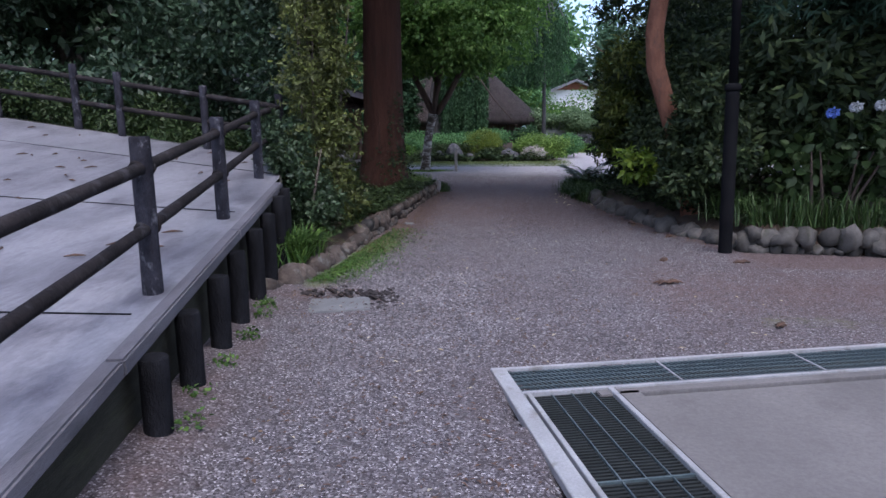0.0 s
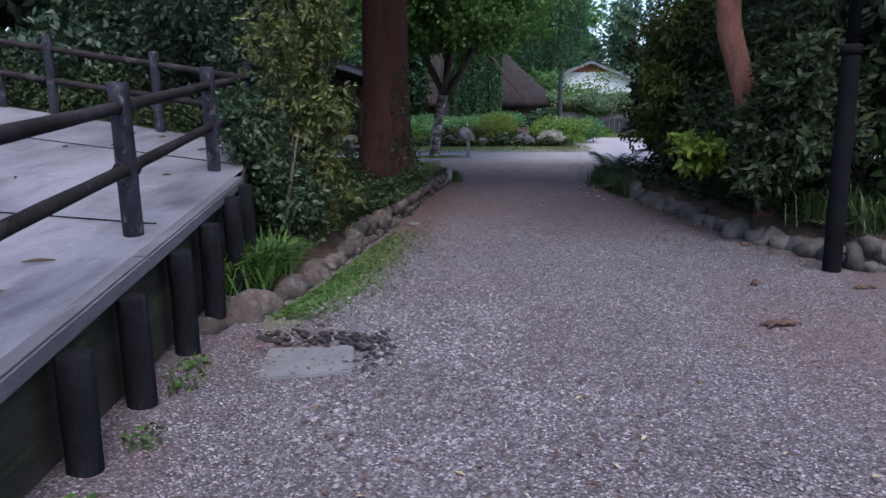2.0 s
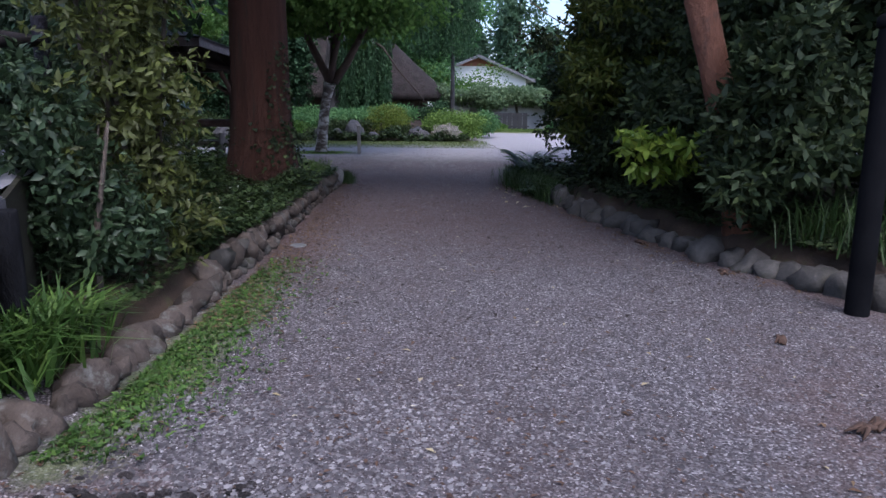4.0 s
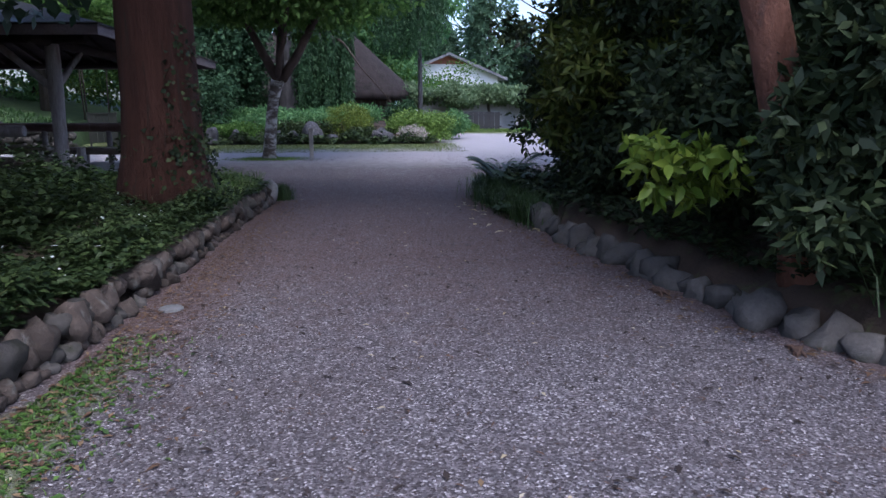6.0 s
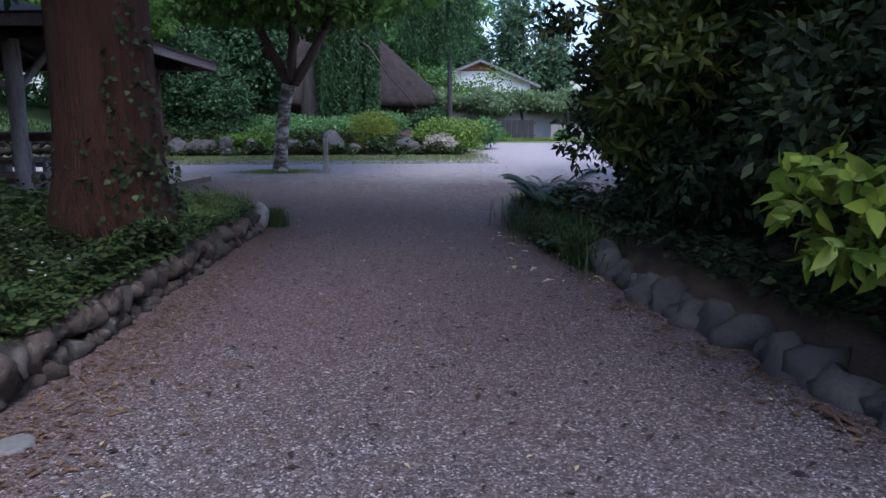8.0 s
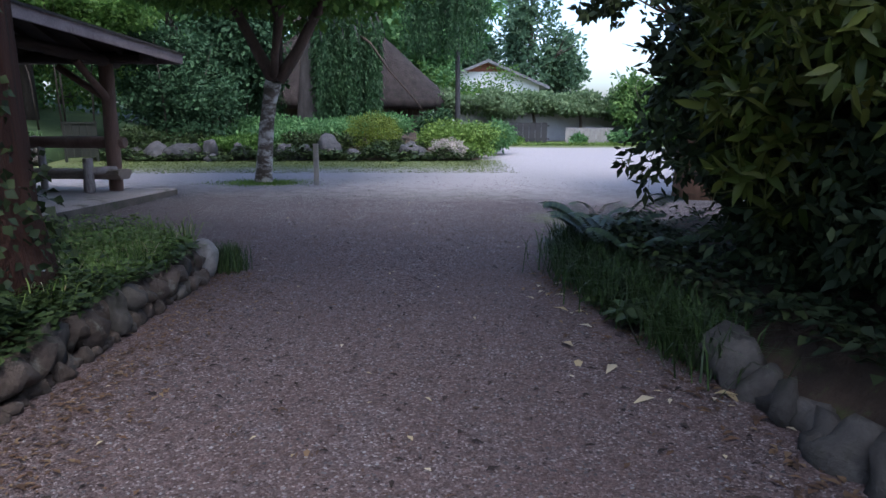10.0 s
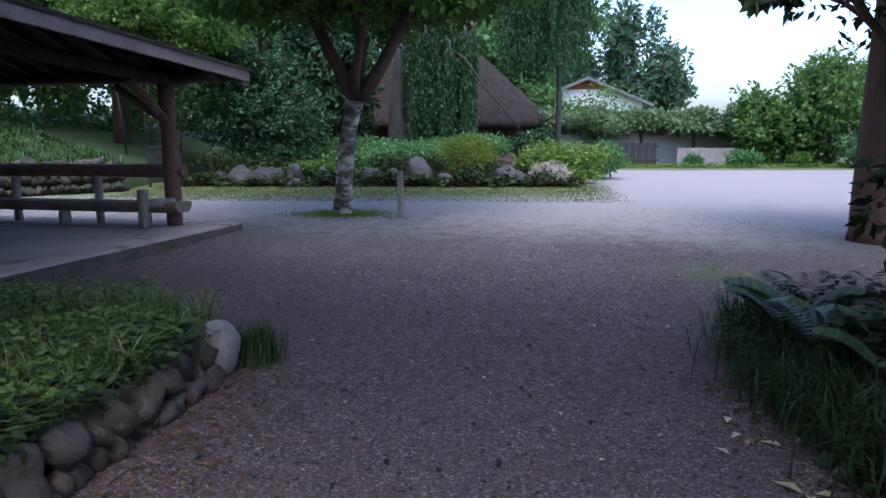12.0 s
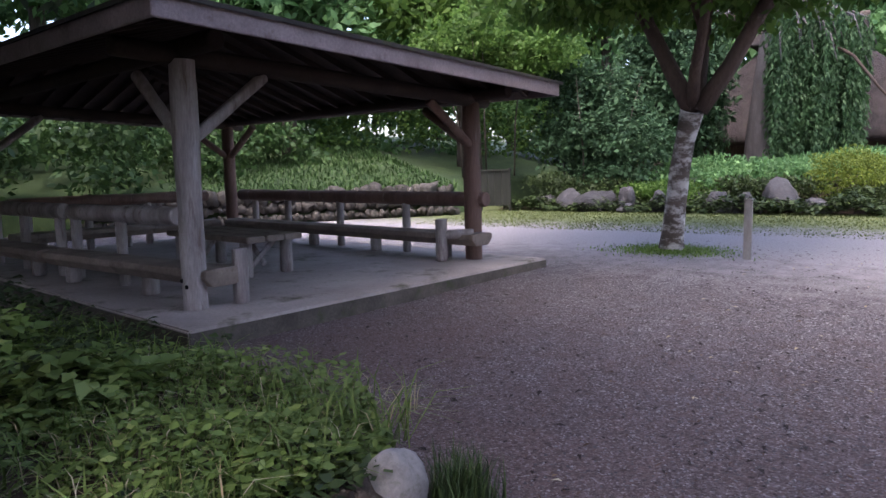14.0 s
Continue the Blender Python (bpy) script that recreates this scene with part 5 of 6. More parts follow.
def hut():
    root = thing("thatched_hut", (-3.3, 48.5, 0), "old hut with a steep brown thatched roof", "hut")
    rings = [(6.0, 3.8, 1.65), (6.25, 4.05, 1.8), (6.2, 4.0, 2.1), (5.4, 3.4, 2.8), (4.2, 2.6, 3.9), (3.0, 1.8, 5.0), (2.2, 1.1, 5.7), (2.0, 0.9, 5.8)]
    s = Shape()
    n = 40
    for a, b, z in rings:
        for k in range(n):
            t = 2 * math.pi * k / n
            c, q = math.cos(t), math.sin(t)
            e = 0.55
            s.v.append((a * math.copysign(abs(c) ** e, c), b * math.copysign(abs(q) ** e, q), z + 0.06 * noise.noise((c * 3, q * 3, z))))
    s.f += [(i * n + k, i * n + (k + 1) % n, (i + 1) * n + (k + 1) % n, (i + 1) * n + k) for i in range(len(rings) - 1) for k in range(n)]
    s.f += [tuple(reversed(range(n))), tuple((len(rings) - 1) * n + k for k in range(n))]
    part("thatch_roof", s.mesh("thatch_roof", True), M_THATCH, root)
    part("wall", Shape().box((0, 0.3, 0.8), (9.6, 5.4, 2.4)), M_BARK, root, "dark earthen wall")
    for x in (-5.2, 5.2):
        part("post", Shape().log((x, -2.8, -0.2), (x, -2.8, 2.0), 0.12, 10, 2).mesh("post", True), M_BARK, root)
    # a closed box whose black colour stands for the vent's unlit opening
    part("smoke_vent", Shape().box((0, 0, 5.95), (3.2, 1.5, 0.5)).mesh("smoke_vent", bevel=0.03), M_PIT, root, "solid near-black box painted as the smoke vent's dark inside")
    v = [(-2.4, -1.3, 6.05), (2.4, -1.3, 6.05), (2.4, 1.3, 6.05), (-2.4, 1.3, 6.05), (-2.0, 0, 7.0), (2.0, 0, 7.0)]
    cap = Shape().add(v, ((0, 1, 5, 4), (1, 2, 5), (2, 3, 4, 5), (3, 0, 4), (3, 2, 1, 0)))
    part("vent_roof", cap.mesh("vent_roof", bevel=0.08), M_THATCH, root, "small thatched roof over the vent")
    part("ridge_cap", Shape().log((-2.2, 0, 7.0), (2.2, 0, 7.0), 0.2, 10, 4).mesh("ridge_cap", True), M_BARK, root)


hut()


def annex():
    root = thing("thatched_lean_to", (-9.4, 46.5, 0), "low thatched lean-to beside a hut", "hut")
    s = Shape()
    rings = [(1.9, 1.6, 1.55), (1.95, 1.65, 1.75), (1.3, 1.1, 2.5), (0.5, 0.4, 3.1)]
    n = 24
    for a, b, z in rings:
        s.v += [(a * math.cos(2 * math.pi * k / n), b * math.sin(2 * math.pi * k / n), z) for k in range(n)]
    s.f += [(i * n + k, i * n + (k + 1) % n, (i + 1) * n + (k + 1) % n, (i + 1) * n + k) for i in range(3) for k in range(n)]
    s.f += [tuple(reversed(range(n))), tuple(3 * n + k for k in range(n))]
    part("thatch_roof", s.mesh("thatch_roof", True), M_THATCH, root)
    part("wall", Shape().box((0, 0, 0.7), (2.6, 2.2, 2.0)), M_BARK, root)


annex()

tree("broad_tree", (5.6, 21.0, 0), [(0, 0, -0.1), (0, 0, 0.15), (0.0, 0, 0.6), (0.02, 0, 1.6), (0.05, 0, 3), (0.1, 0, 5), (0.2, 0, 8)], [0.47, 0.44, 0.42, 0.41, 0.4, 0.36, 0.2],
     [((0.05, 0, 2.4), (-0.8, -0.4, 0.35), 1.8, 0.07, 2), ((0.05, 0, 2.8), (0.8, -0.3, 0.5), 2.4, 0.09, 2), ((0.1, 0, 4), (-0.5, 0.5, 0.7), 2.4, 0.09, 2)],
     lumps((1.2, -0.3, 4.6), (2.6, 2.6, 2.3), 30, 64) + lumps((0.9, -1.8, 3.6), (1.9, 1.2, 1.1), 14, 65) + lumps((-0.1, -1.0, 3.7), (1.3, 0.9, 1.0), 10, 66) + lumps((-2.0, -2.4, 2.8), (1.0, 0.8, 0.5), 6, 67), 32000, 0.15, L_DARK, M_TANBARK, "big evergreen with a smooth tan trunk behind the bend", width=0.08, seed=64, cluster=7, shell=0.8)

# ---- far house, fences, shed ----


def house():
    root = thing("house", (8.3, 82, 0), "white house with a dark gabled roof and red-brown gable", "house", turn=4)
    w, h, a, d = 5.6, 4.6, 6.9, 12.0
    s = Shape().add([(-w, 0, -1), (w, 0, -1), (w, 0, h), (0, 0, a - 0.25), (-w, 0, h), (-w, d, -1), (w, d, -1), (w, d, h), (0, d, a - 0.25), (-w, d, h)], ((0, 1, 2, 3, 4), (9, 8, 7, 6, 5), (1, 6, 7, 2), (5, 0, 4, 9)))
    part("wall", s, M_WALL, root)
    for sg in (-1, 1):
        e = w + 0.9
        ze = h - 0.9 * (a - h) / w
        q = [(0, -0.9, a), (sg * e, -0.9, ze), (sg * e, d + 0.9, ze), (0, d + 0.9, a)]
        r = Shape().add(q + [(x, y, z - 0.22) for x, y, z in q], ((0, 1, 2, 3), (7, 6, 5, 4), (0, 4, 5, 1), (1, 5, 6, 2), (2, 6, 7, 3), (3, 7, 4, 0)))
        part("roof_slope", r, M_TILE, root)
        b = [(0, -0.93, a - 0.05), (sg * e, -0.93, ze - 0.05), (sg * e, -0.93, ze - 0.3), (0, -0.93, a - 0.3)]
        part("barge_board", Shape().add(b + [(x, y + 0.06, z) for x, y, z in b], ((0, 1, 2, 3), (7, 6, 5, 4), (2, 6, 7, 3))), M_TILE, root, "dark barge board")
    k = 0.42
    g = Shape().add([(-w * k, -0.03, h + (a - h) * (1 - k) - 0.25), (w * k, -0.03, h + (a - h) * (1 - k) - 0.25), (0, -0.03, a - 0.3)], ((0, 1, 2),))
    g.add([(-w * k, 0.03, h + (a - h) * (1 - k) - 0.25), (w * k, 0.03, h + (a - h) * (1 - k) - 0.25), (0, 0.03, a - 0.3)], ((2, 1, 0),))
    part("gable_panel", g, M_GABLE, root, "red-brown boarded gable")
    for x in (-3, 0, 3):
        wd = part("window", Shape().box((x, -0.02, 1.6), (1.4, 0.08, 1.3)), M_FENCE, root)


house()


def board_fence(name, a, b, h, mat, label, step=0.3):
    a, b = Vector(a), Vector(b)
    d = b - a
    root = thing(name, (a.x, a.y, 0), label, "fence")
    L = d.length
    u = d.normalized()
    t = math.atan2(u.y, u.x)
    me = Shape().box((0, 0, h / 2), (step - 0.02, 0.03, h)).mesh("board")
    n = int(L / step)
    for k in range(n):
        part("board", me, mat, root, at=Matrix.Translation(u * (k + 0.5) * step) @ Matrix.Rotation(t, 4, "Z"))
    for z in (h * 0.2, h * 0.85):
        part("rail", Shape().box(u * L / 2 + Vector((0, 0, z)), (L, 0.06, 0.08), t), mat, root)


board_fence("board_fence", (4.0, 43.5, 0), (7.4, 43.4, 0), 1.0, M_FENCE, "dark weathered board fence beyond the gravel")
shed = thing("shed", (8.8, 47.5, 0), "pale grey shed wall behind a fence", "shed")
part("wall", Shape().box((0, 0, 0.9), (11.5, 3, 2.2)).mesh("wall", bevel=0.02), M_GREY, shed)
part("roof", Shape().box((0, 0, 2.1), (12.0, 3.6, 0.12), 0, (0.06, 0)).mesh("roof", bevel=0.02), M_TILE, shed)
board_fence("board_fence", (8.2, 43.4, 0), (11.0, 43.2, 0), 0.75, M_STAKE, "low grey post-and-board fence", 0.5)

# ---- hedge and shrubs by the ramp ----
hb = []
g = random.Random(5)
for k in range(44):
    x = -3.2 - k * 0.34
    hb.append((x, 11.0 + g.uniform(-0.5, 0.7) - 0.02 * k, 1.0 + g.uniform(0, 3.6), 0.8, 0.8, 0.75))
shrub("evergreen_hedge", (0, 0, 0.6), hb, 70000, 0.135, L_HEDGE, "tall dark evergreen hedge behind a railing", width=0.065, seed=21, cluster=5, floor=-0.5, shell=0.5)
hb2 = [(-3.4 - k * 0.5, 10.0 + g.uniform(-0.3, 0.3), 1.0 + 0.1 * k + g.uniform(-0.1, 0.3), 0.5, 0.45, 0.35) for k in range(16)]
shrub("low_shrub", (0, 0, 0.2), hb2, 14000, 0.09, L_COVER, "low green plants at the foot of a hedge", seed=22, floor=0.4)
ob = [(0.0, 0.0, 0.7 + 0.33 * k, 0.42 + 0.1 * math.sin(k * 1.7), 0.6, 0.42) for k in range(10)] + [(0.25 * math.cos(k * 2.1), 0.6 * math.sin(k * 2.1), 0.5 + 0.3 * k, 0.36, 0.42, 0.4) for k in range(11)]
shrub("tall_shrub", (-1.98, 8.15, 0.15), ob, 17000, 0.085, L_OLIVE, "tall narrow shrub with olive-yellow leaves", width=0.032, seed=23, fold=True, cluster=9, stems=7, shell=0.7)
shrub("tall_shrub", (-2.9, 9.7, 0.2), [(0, 0, 0.6 + 0.4 * k, 0.75, 0.6, 0.55) for k in range(9)], 11000, 0.11, L_HEDGE, "tall dark shrub behind an olive-leaved one", width=0.05, seed=33, cluster=7)
shrub("round_shrub", (-2.1, 7.4, 0.15), [(0, 0, 0.7, 0.38, 0.38, 0.5), (-0.1, -0.05, 1.15, 0.36, 0.34, 0.36), (0.2, 0.05, 0.45, 0.36, 0.36, 0.35), (-0.3, 0.25, 1.3, 0.36, 0.36, 0.35)], 6500, 0.08, L_BLUE, "blue-green broad-leaved shrub beside a ramp", width=0.036, seed=24, fold=True, cluster=8, stems=6)

# ---- ground cover in the left bed ----
gg0 = np.random.default_rng(63)


def cover(name, region, n, height, leaf, mat, label, seed, skip=None):
    g = np.random.default_rng(seed)
    pts = region(g, n)
    if skip is not None:
        pts = pts[~skip(pts)]
    n = len(pts)
    hump = np.array([0.55 + 0.75 * noise.noise((x * 1.3, y * 1.3, seed)) for x, y in pts[:, :2]])
    z = pts[:, 2] + height * np.clip(hump, 0.15, 1.3) * g.uniform(0.3, 1.0, n)
    base = np.stack([pts[:, 0], pts[:, 1], z], 1)
    a = g.uniform(0, 2 * np.pi, n)
    along = unit(np.stack([np.cos(a), np.sin(a), g.uniform(-0.5, 0.45, n)], 1))
    side, up = frame_of(along, np.tile([0.0, 0.0, 1.0], (n, 1)) + g.normal(size=(n, 3)) * 0.3)
    up = np.where(up[:, 2:] < 0, -up, up)
    size = leaf * g.uniform(0.55, 1.3, n)
    tagged(put(name, leaf_mesh(name, base, along, side, up, size, size * 0.62, leaf > 0.06), mat), label, "ground cover", kind="stuff")


def left_bed(y0, y1, x0=-5.5, sag=0.0):
    def f(g, n):
        y = g.uniform(y0, y1, n)
        e = np.interp(y, [p[1] for p in LEFT] + [16.3], [p[0] for p in LEFT] + [-2.2]) - 0.16
        x = e - (e - x0) * g.random(n) ** 1.5
        return np.stack([x, y, np.full(n, 0.22 - sag)], 1)
    return f


cover("ground_cover", left_bed(8.4, 13.9), 36000, 0.4, 0.065, L_COVER, "dense low leafy ground cover in a bed", 31)
cover("ground_cover", left_bed(13.6, 15.9, -7.0), 17000, 0.3, 0.055, L_WEED, "low weedy ground cover at the bed's end", 32)
cover("ground_cover", lambda g, n: np.stack([g.uniform(-7.5, -3.0, n), g.uniform(13.5, 16.1, n), np.full(n, 0.14)], 1), 9000, 0.5, 0.075, L_COVER, "green weeds against a slab", 34)
cover("ground_cover", lambda g, n: np.stack([g.uniform(-5.4, -2.6, n), g.uniform(13.7, 15.4, n), np.full(n, 0.14)], 1), 6500, 0.62, 0.12, L_WEED, "fresh green weeds at the bed's end", 46)
cover("ground_cover", left_bed(6.3, 8.8, -2.3), 1800, 0.16, 0.05, L_COVER, "sparse weeds behind field stones", 38)
cover("ground_cover", lambda g, n: left_bed(9.5, 15.3, -1.9)(g, n) + np.array([0.14, 0, 0.02]), 3500, 0.2, 0.06, L_COVER, "plants spilling over the cobbles", 39)
cover("rockery_cover", lambda g, n: np.stack([g.uniform(-9, 2.6, n), 30.0 + 1.5 * g.random(n), np.full(n, 0.0)], 1), 9000, 0.5, 0.14, L_COVER, "low leafy plants between garden boulders", 45)
cover("broad_weeds", lambda g, n: np.stack([g.uniform(2.05, 2.4, n), g.uniform(13.6, 14.6, n), np.zeros(n)], 1), 260, 0.25, 0.13, L_COVER, "broad-leaved weeds at the foot of the grass", 40)
sb = gg0.uniform(-3.5, -1.35, 700)
stw = np.stack([sb, gg0.uniform(13.4, 15.9, 700), np.full(700, 0.3)], 1)
tagged(put("dry_straw", blades("dry_straw", stw, 0.16, 0.006, 1.7, 5), L_PALE), "dry straw lying over weeds", "grass", kind="stuff")
stw2 = np.stack([gg0.uniform(-5, -1.3, 4500), gg0.uniform(13.2, 15.9, 4500), np.full(4500, 0.2)], 1)
tagged(put("weed_grass", blades("weed_grass", stw2, 0.34, 0.009, 1.2, 6), L_WEED), "loose grass among weeds", "grass", kind="stuff")
cover("white_flowers", left_bed(9.3, 14.5, -4.5), 150, 0.42, 0.04, L_PETALW, "tiny white flowers over ground cover", 35)
cover("ground_cover", lambda g, n: np.stack([-2.3 - 2.5 * g.random(n), g.uniform(9.8, 12.5, n), np.full(n, 0.25)], 1), 7000, 0.9, 0.085, L_COVER, "knee-high leafy plants round a trunk", 36)


def right_bed(g, n):
    y = g.uniform(7.9, 16.4, n)
    e = np.interp(y, [p[1] for p in RIGHT], [p[0] for p in RIGHT]) + 0.22
    return np.stack([e + 2.5 * g.random(n) ** 1.3, y, np.full(n, 0.25)], 1)


cover("ground_cover", right_bed, 9000, 0.3, 0.085, L_DARK, "dark shaded ground cover", 37)


def strap(name, place, n, h, w, r, mat, label, seed, lean=0.7):
    g = np.random.default_rng(seed)
    base = np.stack([g.normal(size=n) * r[0], g.normal(size=n) * r[1], np.zeros(n)], 1)
    tagged(put(name, blades(name, base, h, w, lean, seed), mat, at=pose(*place)), label, "grass")


strap("strap_grass", (-1.86, 6.35, 0.1), 700, 0.4, 0.022, (0.12, 0.24), L_GRASS, "bright green strap-leaved clump behind field stones", 41, 1.15)
strap("dark_tuft", (-1.0, 15.62, 0.0), 700, 0.27, 0.006, (0.07, 0.07), L_TUFT, "dark fine-bladed tuft beside a boulder", 42, 0.45)
strap("dark_tuft", (-1.45, 14.7, 0.2), 300, 0.25, 0.006, (0.12, 0.12), L_GRASS, "fine grass on the bed's rim", 43, 0.6)
L_TALL = leafy("dark_strap_grass", (0.026, 0.0488, 0.0143), (0.0423, 0.078, 0.0228), (0.0715, 0.117, 0.0358), 0.45, 0.3)
for k, (x, y) in enumerate(((4.0, 8.0), (4.5, 7.8), (5.0, 7.75), (5.6, 7.7), (3.75, 8.6))):
    strap("strap_grass", (x, y, 0.27), 150, 0.5, 0.016, (0.2, 0.12), L_TALL, "arching strap-leaved grass above a cobble wall", 44 + k, 0.9)
for k, (x, y) in enumerate(((2.2, 14.7), (2.15, 15.2), (2.3, 14.2), (2.25, 15.7), (2.45, 13.7), (2.45, 15.0), (2.5, 14.5), (2.3, 16.1), (2.5, 16.3), (2.6, 15.6), (2.35, 13.2))):
    strap("strap_grass", (x, y, 0.02), 520, 0.37, 0.011, (0.13, 0.2), L_TALL, "dark arching grass at the path's bend", 50 + k, 1.0)
for k, y in enumerate((1.95, 2.35, 2.9, 3.5, 4.1, 4.4)):
    bp = [(-0.7 - 0.18 * y + 0.04 * math.sin(k * 5), y, 0.075, 0.1, 0.12, 0.06)]
    tagged(put("small_weed", foliage("small_weed", bp, 60, 0.04, 0.024, 0.1, 0.8, 0.9, True, 0.02, 0, 300 + k), L_GRASS), "little green weed at a pile's foot", "weed", "weeds along the ramp")
# weeds in the verge
gg = np.random.default_rng(61)
yv = gg.uniform(5.5, 9.3, 5200)
xv = np.interp(yv, [p[1] for p in LEFT], [p[0] for p in LEFT]) + 0.12 + np.abs(gg.normal(size=5200)) * 0.24
keep = gg.random(5200) < np.clip(1.25 - np.abs(yv - 6.8) / 2.4, 0, 1)
vb = np.stack([xv, yv, 0 * xv - 0.005], 1)[keep]
tagged(put("verge_grass", blades("verge_grass", vb[::2], 0.045, 0.007, 1.3, 3), L_GRASS), "short green grass along the stones", "grass", kind="stuff")
vw = vb[1::2] + np.array([0, 0, 0.012])
va = gg.uniform(0, 6.28, len(vw))
vd = unit(np.stack([np.cos(va), np.sin(va), gg.uniform(0.0, 0.6, len(vw))], 1))
vs, vu = frame_of(vd, np.tile([0, 0, 1.0], (len(vw), 1)) + gg.normal(size=(len(vw), 3)) * 0.3)
tagged(put("verge_weeds", leaf_mesh("verge_weeds", vw, vd, vs, vu, gg.uniform(0.025, 0.06, len(vw)), 0.022, True), L_GRASS), "low broad-leaved weeds along the stones", "weeds", kind="stuff")
yl = 30.6 - 4.6 * gg.random(22000) ** 1.6
xl = np.minimum(gg.uniform(-9, 3.4, 22000), 3.4 - np.abs(gg.normal(size=22000)) * 0.9)
tagged(put("mown_grass", blades("mown_grass", np.stack([xl, yl, 0 * xl - 0.01], 1), 0.045, 0.02, 0.9, 4), L_MOWN), "short mown grass strip", "grass", kind="stuff")

# ---- the shaded shrubbery ----
mass = []
g = random.Random(9)
for k in range(95):
    y = g.uniform(9.4, 15.6)
    e = line_at(RIGHT, y) + 0.75
    x = e + g.uniform(0, 2.2)
    z = 0.65 + g.uniform(0, 2.3) * (0.75 + 0.25 * (x - e))
    mass.append((x, y, z, g.uniform(0.4, 0.65), g.uniform(0.4, 0.65), g.uniform(0.4, 0.55)))
for k in range(22):
    y = g.uniform(8.5, 11.5)
    mass.append((line_at(RIGHT, y) + g.uniform(0.2, 0.7), y, g.uniform(0.85, 1.55), 0.34, 0.36, 0.3))
for k in range(70):
    y = g.uniform(13.2, 16.8)
    mass.append((max(3.5 + 0.47 * (y - 15), 3.0) + g.uniform(0, 1.6), y, g.uniform(0.4, 3.2), 0.45, 0.45, 0.45))
shrub("laurel_shrubbery", (0, 0, 0.2), mass, 125000, 0.115, L_DARK, "dense dark glossy-leaved shrubbery over a cobble wall", width=0.05, seed=71, cluster=5, stems=0, shell=0.6)
top = [(2.6 + g.uniform(0, 1.2), 12.2 + g.uniform(0, 2.0), 1.6 + g.uniform(0, 1.4), 0.42, 0.42, 0.4) for k in range(13)]
shrub("yellowish_shrub", (0, 0, 0.1), top, 7000, 0.14, L_VARIEG, "tall shrub with yellowish mottled leaves at the bend", width=0.045, seed=72, fold=2, cluster=8)
br = [(0, 0, 0.55, 0.34, 0.38, 0.26), (0.2, 0.35, 0.5, 0.35, 0.3, 0.22), (0.35, -0.3, 0.62, 0.3, 0.35, 0.2)]
shrub("bright_shrub", (2.62, 9.95, 0.42), br, 600, 0.14, L_BRIGHT, "shrub with long yellow-green leaves leaning over the path", width=0.065, seed=73, fold=2, cluster=7, shell=0.3, droop=0.35)
shrub("mottled_shrub", (2.95, 13.6, 0.2), [(0, 0, 1.0, 0.42, 0.4, 0.4), (0.1, 0.3, 1.6, 0.45, 0.45, 0.45), (-0.15, -0.1, 1.25, 0.3, 0.3, 0.3), (0.1, 0.5, 2.1, 0.4, 0.4, 0.35)], 2200, 0.19, L_VARIEG, "shrub with long mottled yellow-green leaves", width=0.055, seed=74, fold=2, cluster=7, shell=0.4, droop=0.3)
back = [(x, g.uniform(8.6, 17), g.uniform(0.8, 2.6 if x < 7 else 3.6), 0.9, 0.9, 0.7) for x in [g.uniform(4.6, 11) for _ in range(90)]]
shrub("dark_shrubbery", (0, 0, 0.2), back, 42000, 0.22, L_DARK, "deep dark evergreen planting behind the lamp post", width=0.07, seed=75, cluster=6)
# the last nine boughs, mostly above the view, are added to shade the bed
con = [(g.uniform(5.2, 10), g.uniform(7.4, 11.5), g.uniform(2.7, 6.5), 1.1, 1.1, 0.35) for k in range(46)] + [(g.uniform(4.0, 8), g.uniform(5.4, 9), g.uniform(4.2, 7), 1.2, 1.2, 0.35) for k in range(9)]
shrub("conifer_boughs", (0, 0, 0.2), con, 60000, 0.2, L_CEDAR, "spreading dark conifer boughs above the shrubbery", width=0.035, seed=76, cluster=10, droop=0.5)
arch = [(g.uniform(2.9, 6), g.uniform(12.5, 17), g.uniform(3.4, 5.0), 0.6, 0.6, 0.35) for k in range(14)]
shrub("overhanging_boughs", (0, 0, 0.2), arch, 6000, 0.11, L_DARK, "thin dark boughs against the sky", width=0.05, seed=77, cluster=9)

fl = [(2.95 + g.uniform(0, 0.5), 8.5 + g.uniform(0, 0.6), 0.5 + 0.1 * k, 0.3, 0.3, 0.28) for k in range(15)]
shrub("laurel_bush", (0, 0, 0.2), fl, 8000, 0.12, L_DARK, "dark broad-leaved laurel in front of a pine", width=0.05, seed=79, cluster=6, shell=0.6, stems=0)

# hydrangea
hy = shrub("hydrangea", (5.0, 8.55, 0.25), [(0.2, 0, 1.0, 0.75, 0.5, 0.42), (-0.35, 0.1, 0.75, 0.5, 0.45, 0.4), (0.6, 0.1, 0.8, 0.5, 0.5, 0.5)], 700, 0.17, L_COVER, "hydrangea with broad green leaves and round flower heads", width=0.12, seed=78, fold=2, stems=6, shell=0.35, stem_mat=M_RAFTER)
for (x, y, z), mt, lb in (((-0.22, -0.4, 1.46), L_PETALB, "round blue flower head"), ((0.05, -0.42, 1.53), L_PETALW, "round white flower head"), ((0.36, -0.42, 1.55), L_PETALW, "round white flower head")):
    part("flower_head", foliage("flower_head", [(x, y, z, 0.065, 0.065, 0.05)], 200, 0.028, 0.028, 0, 0.2, 0.4, False, None, 0, 5), mt, hy, lb)


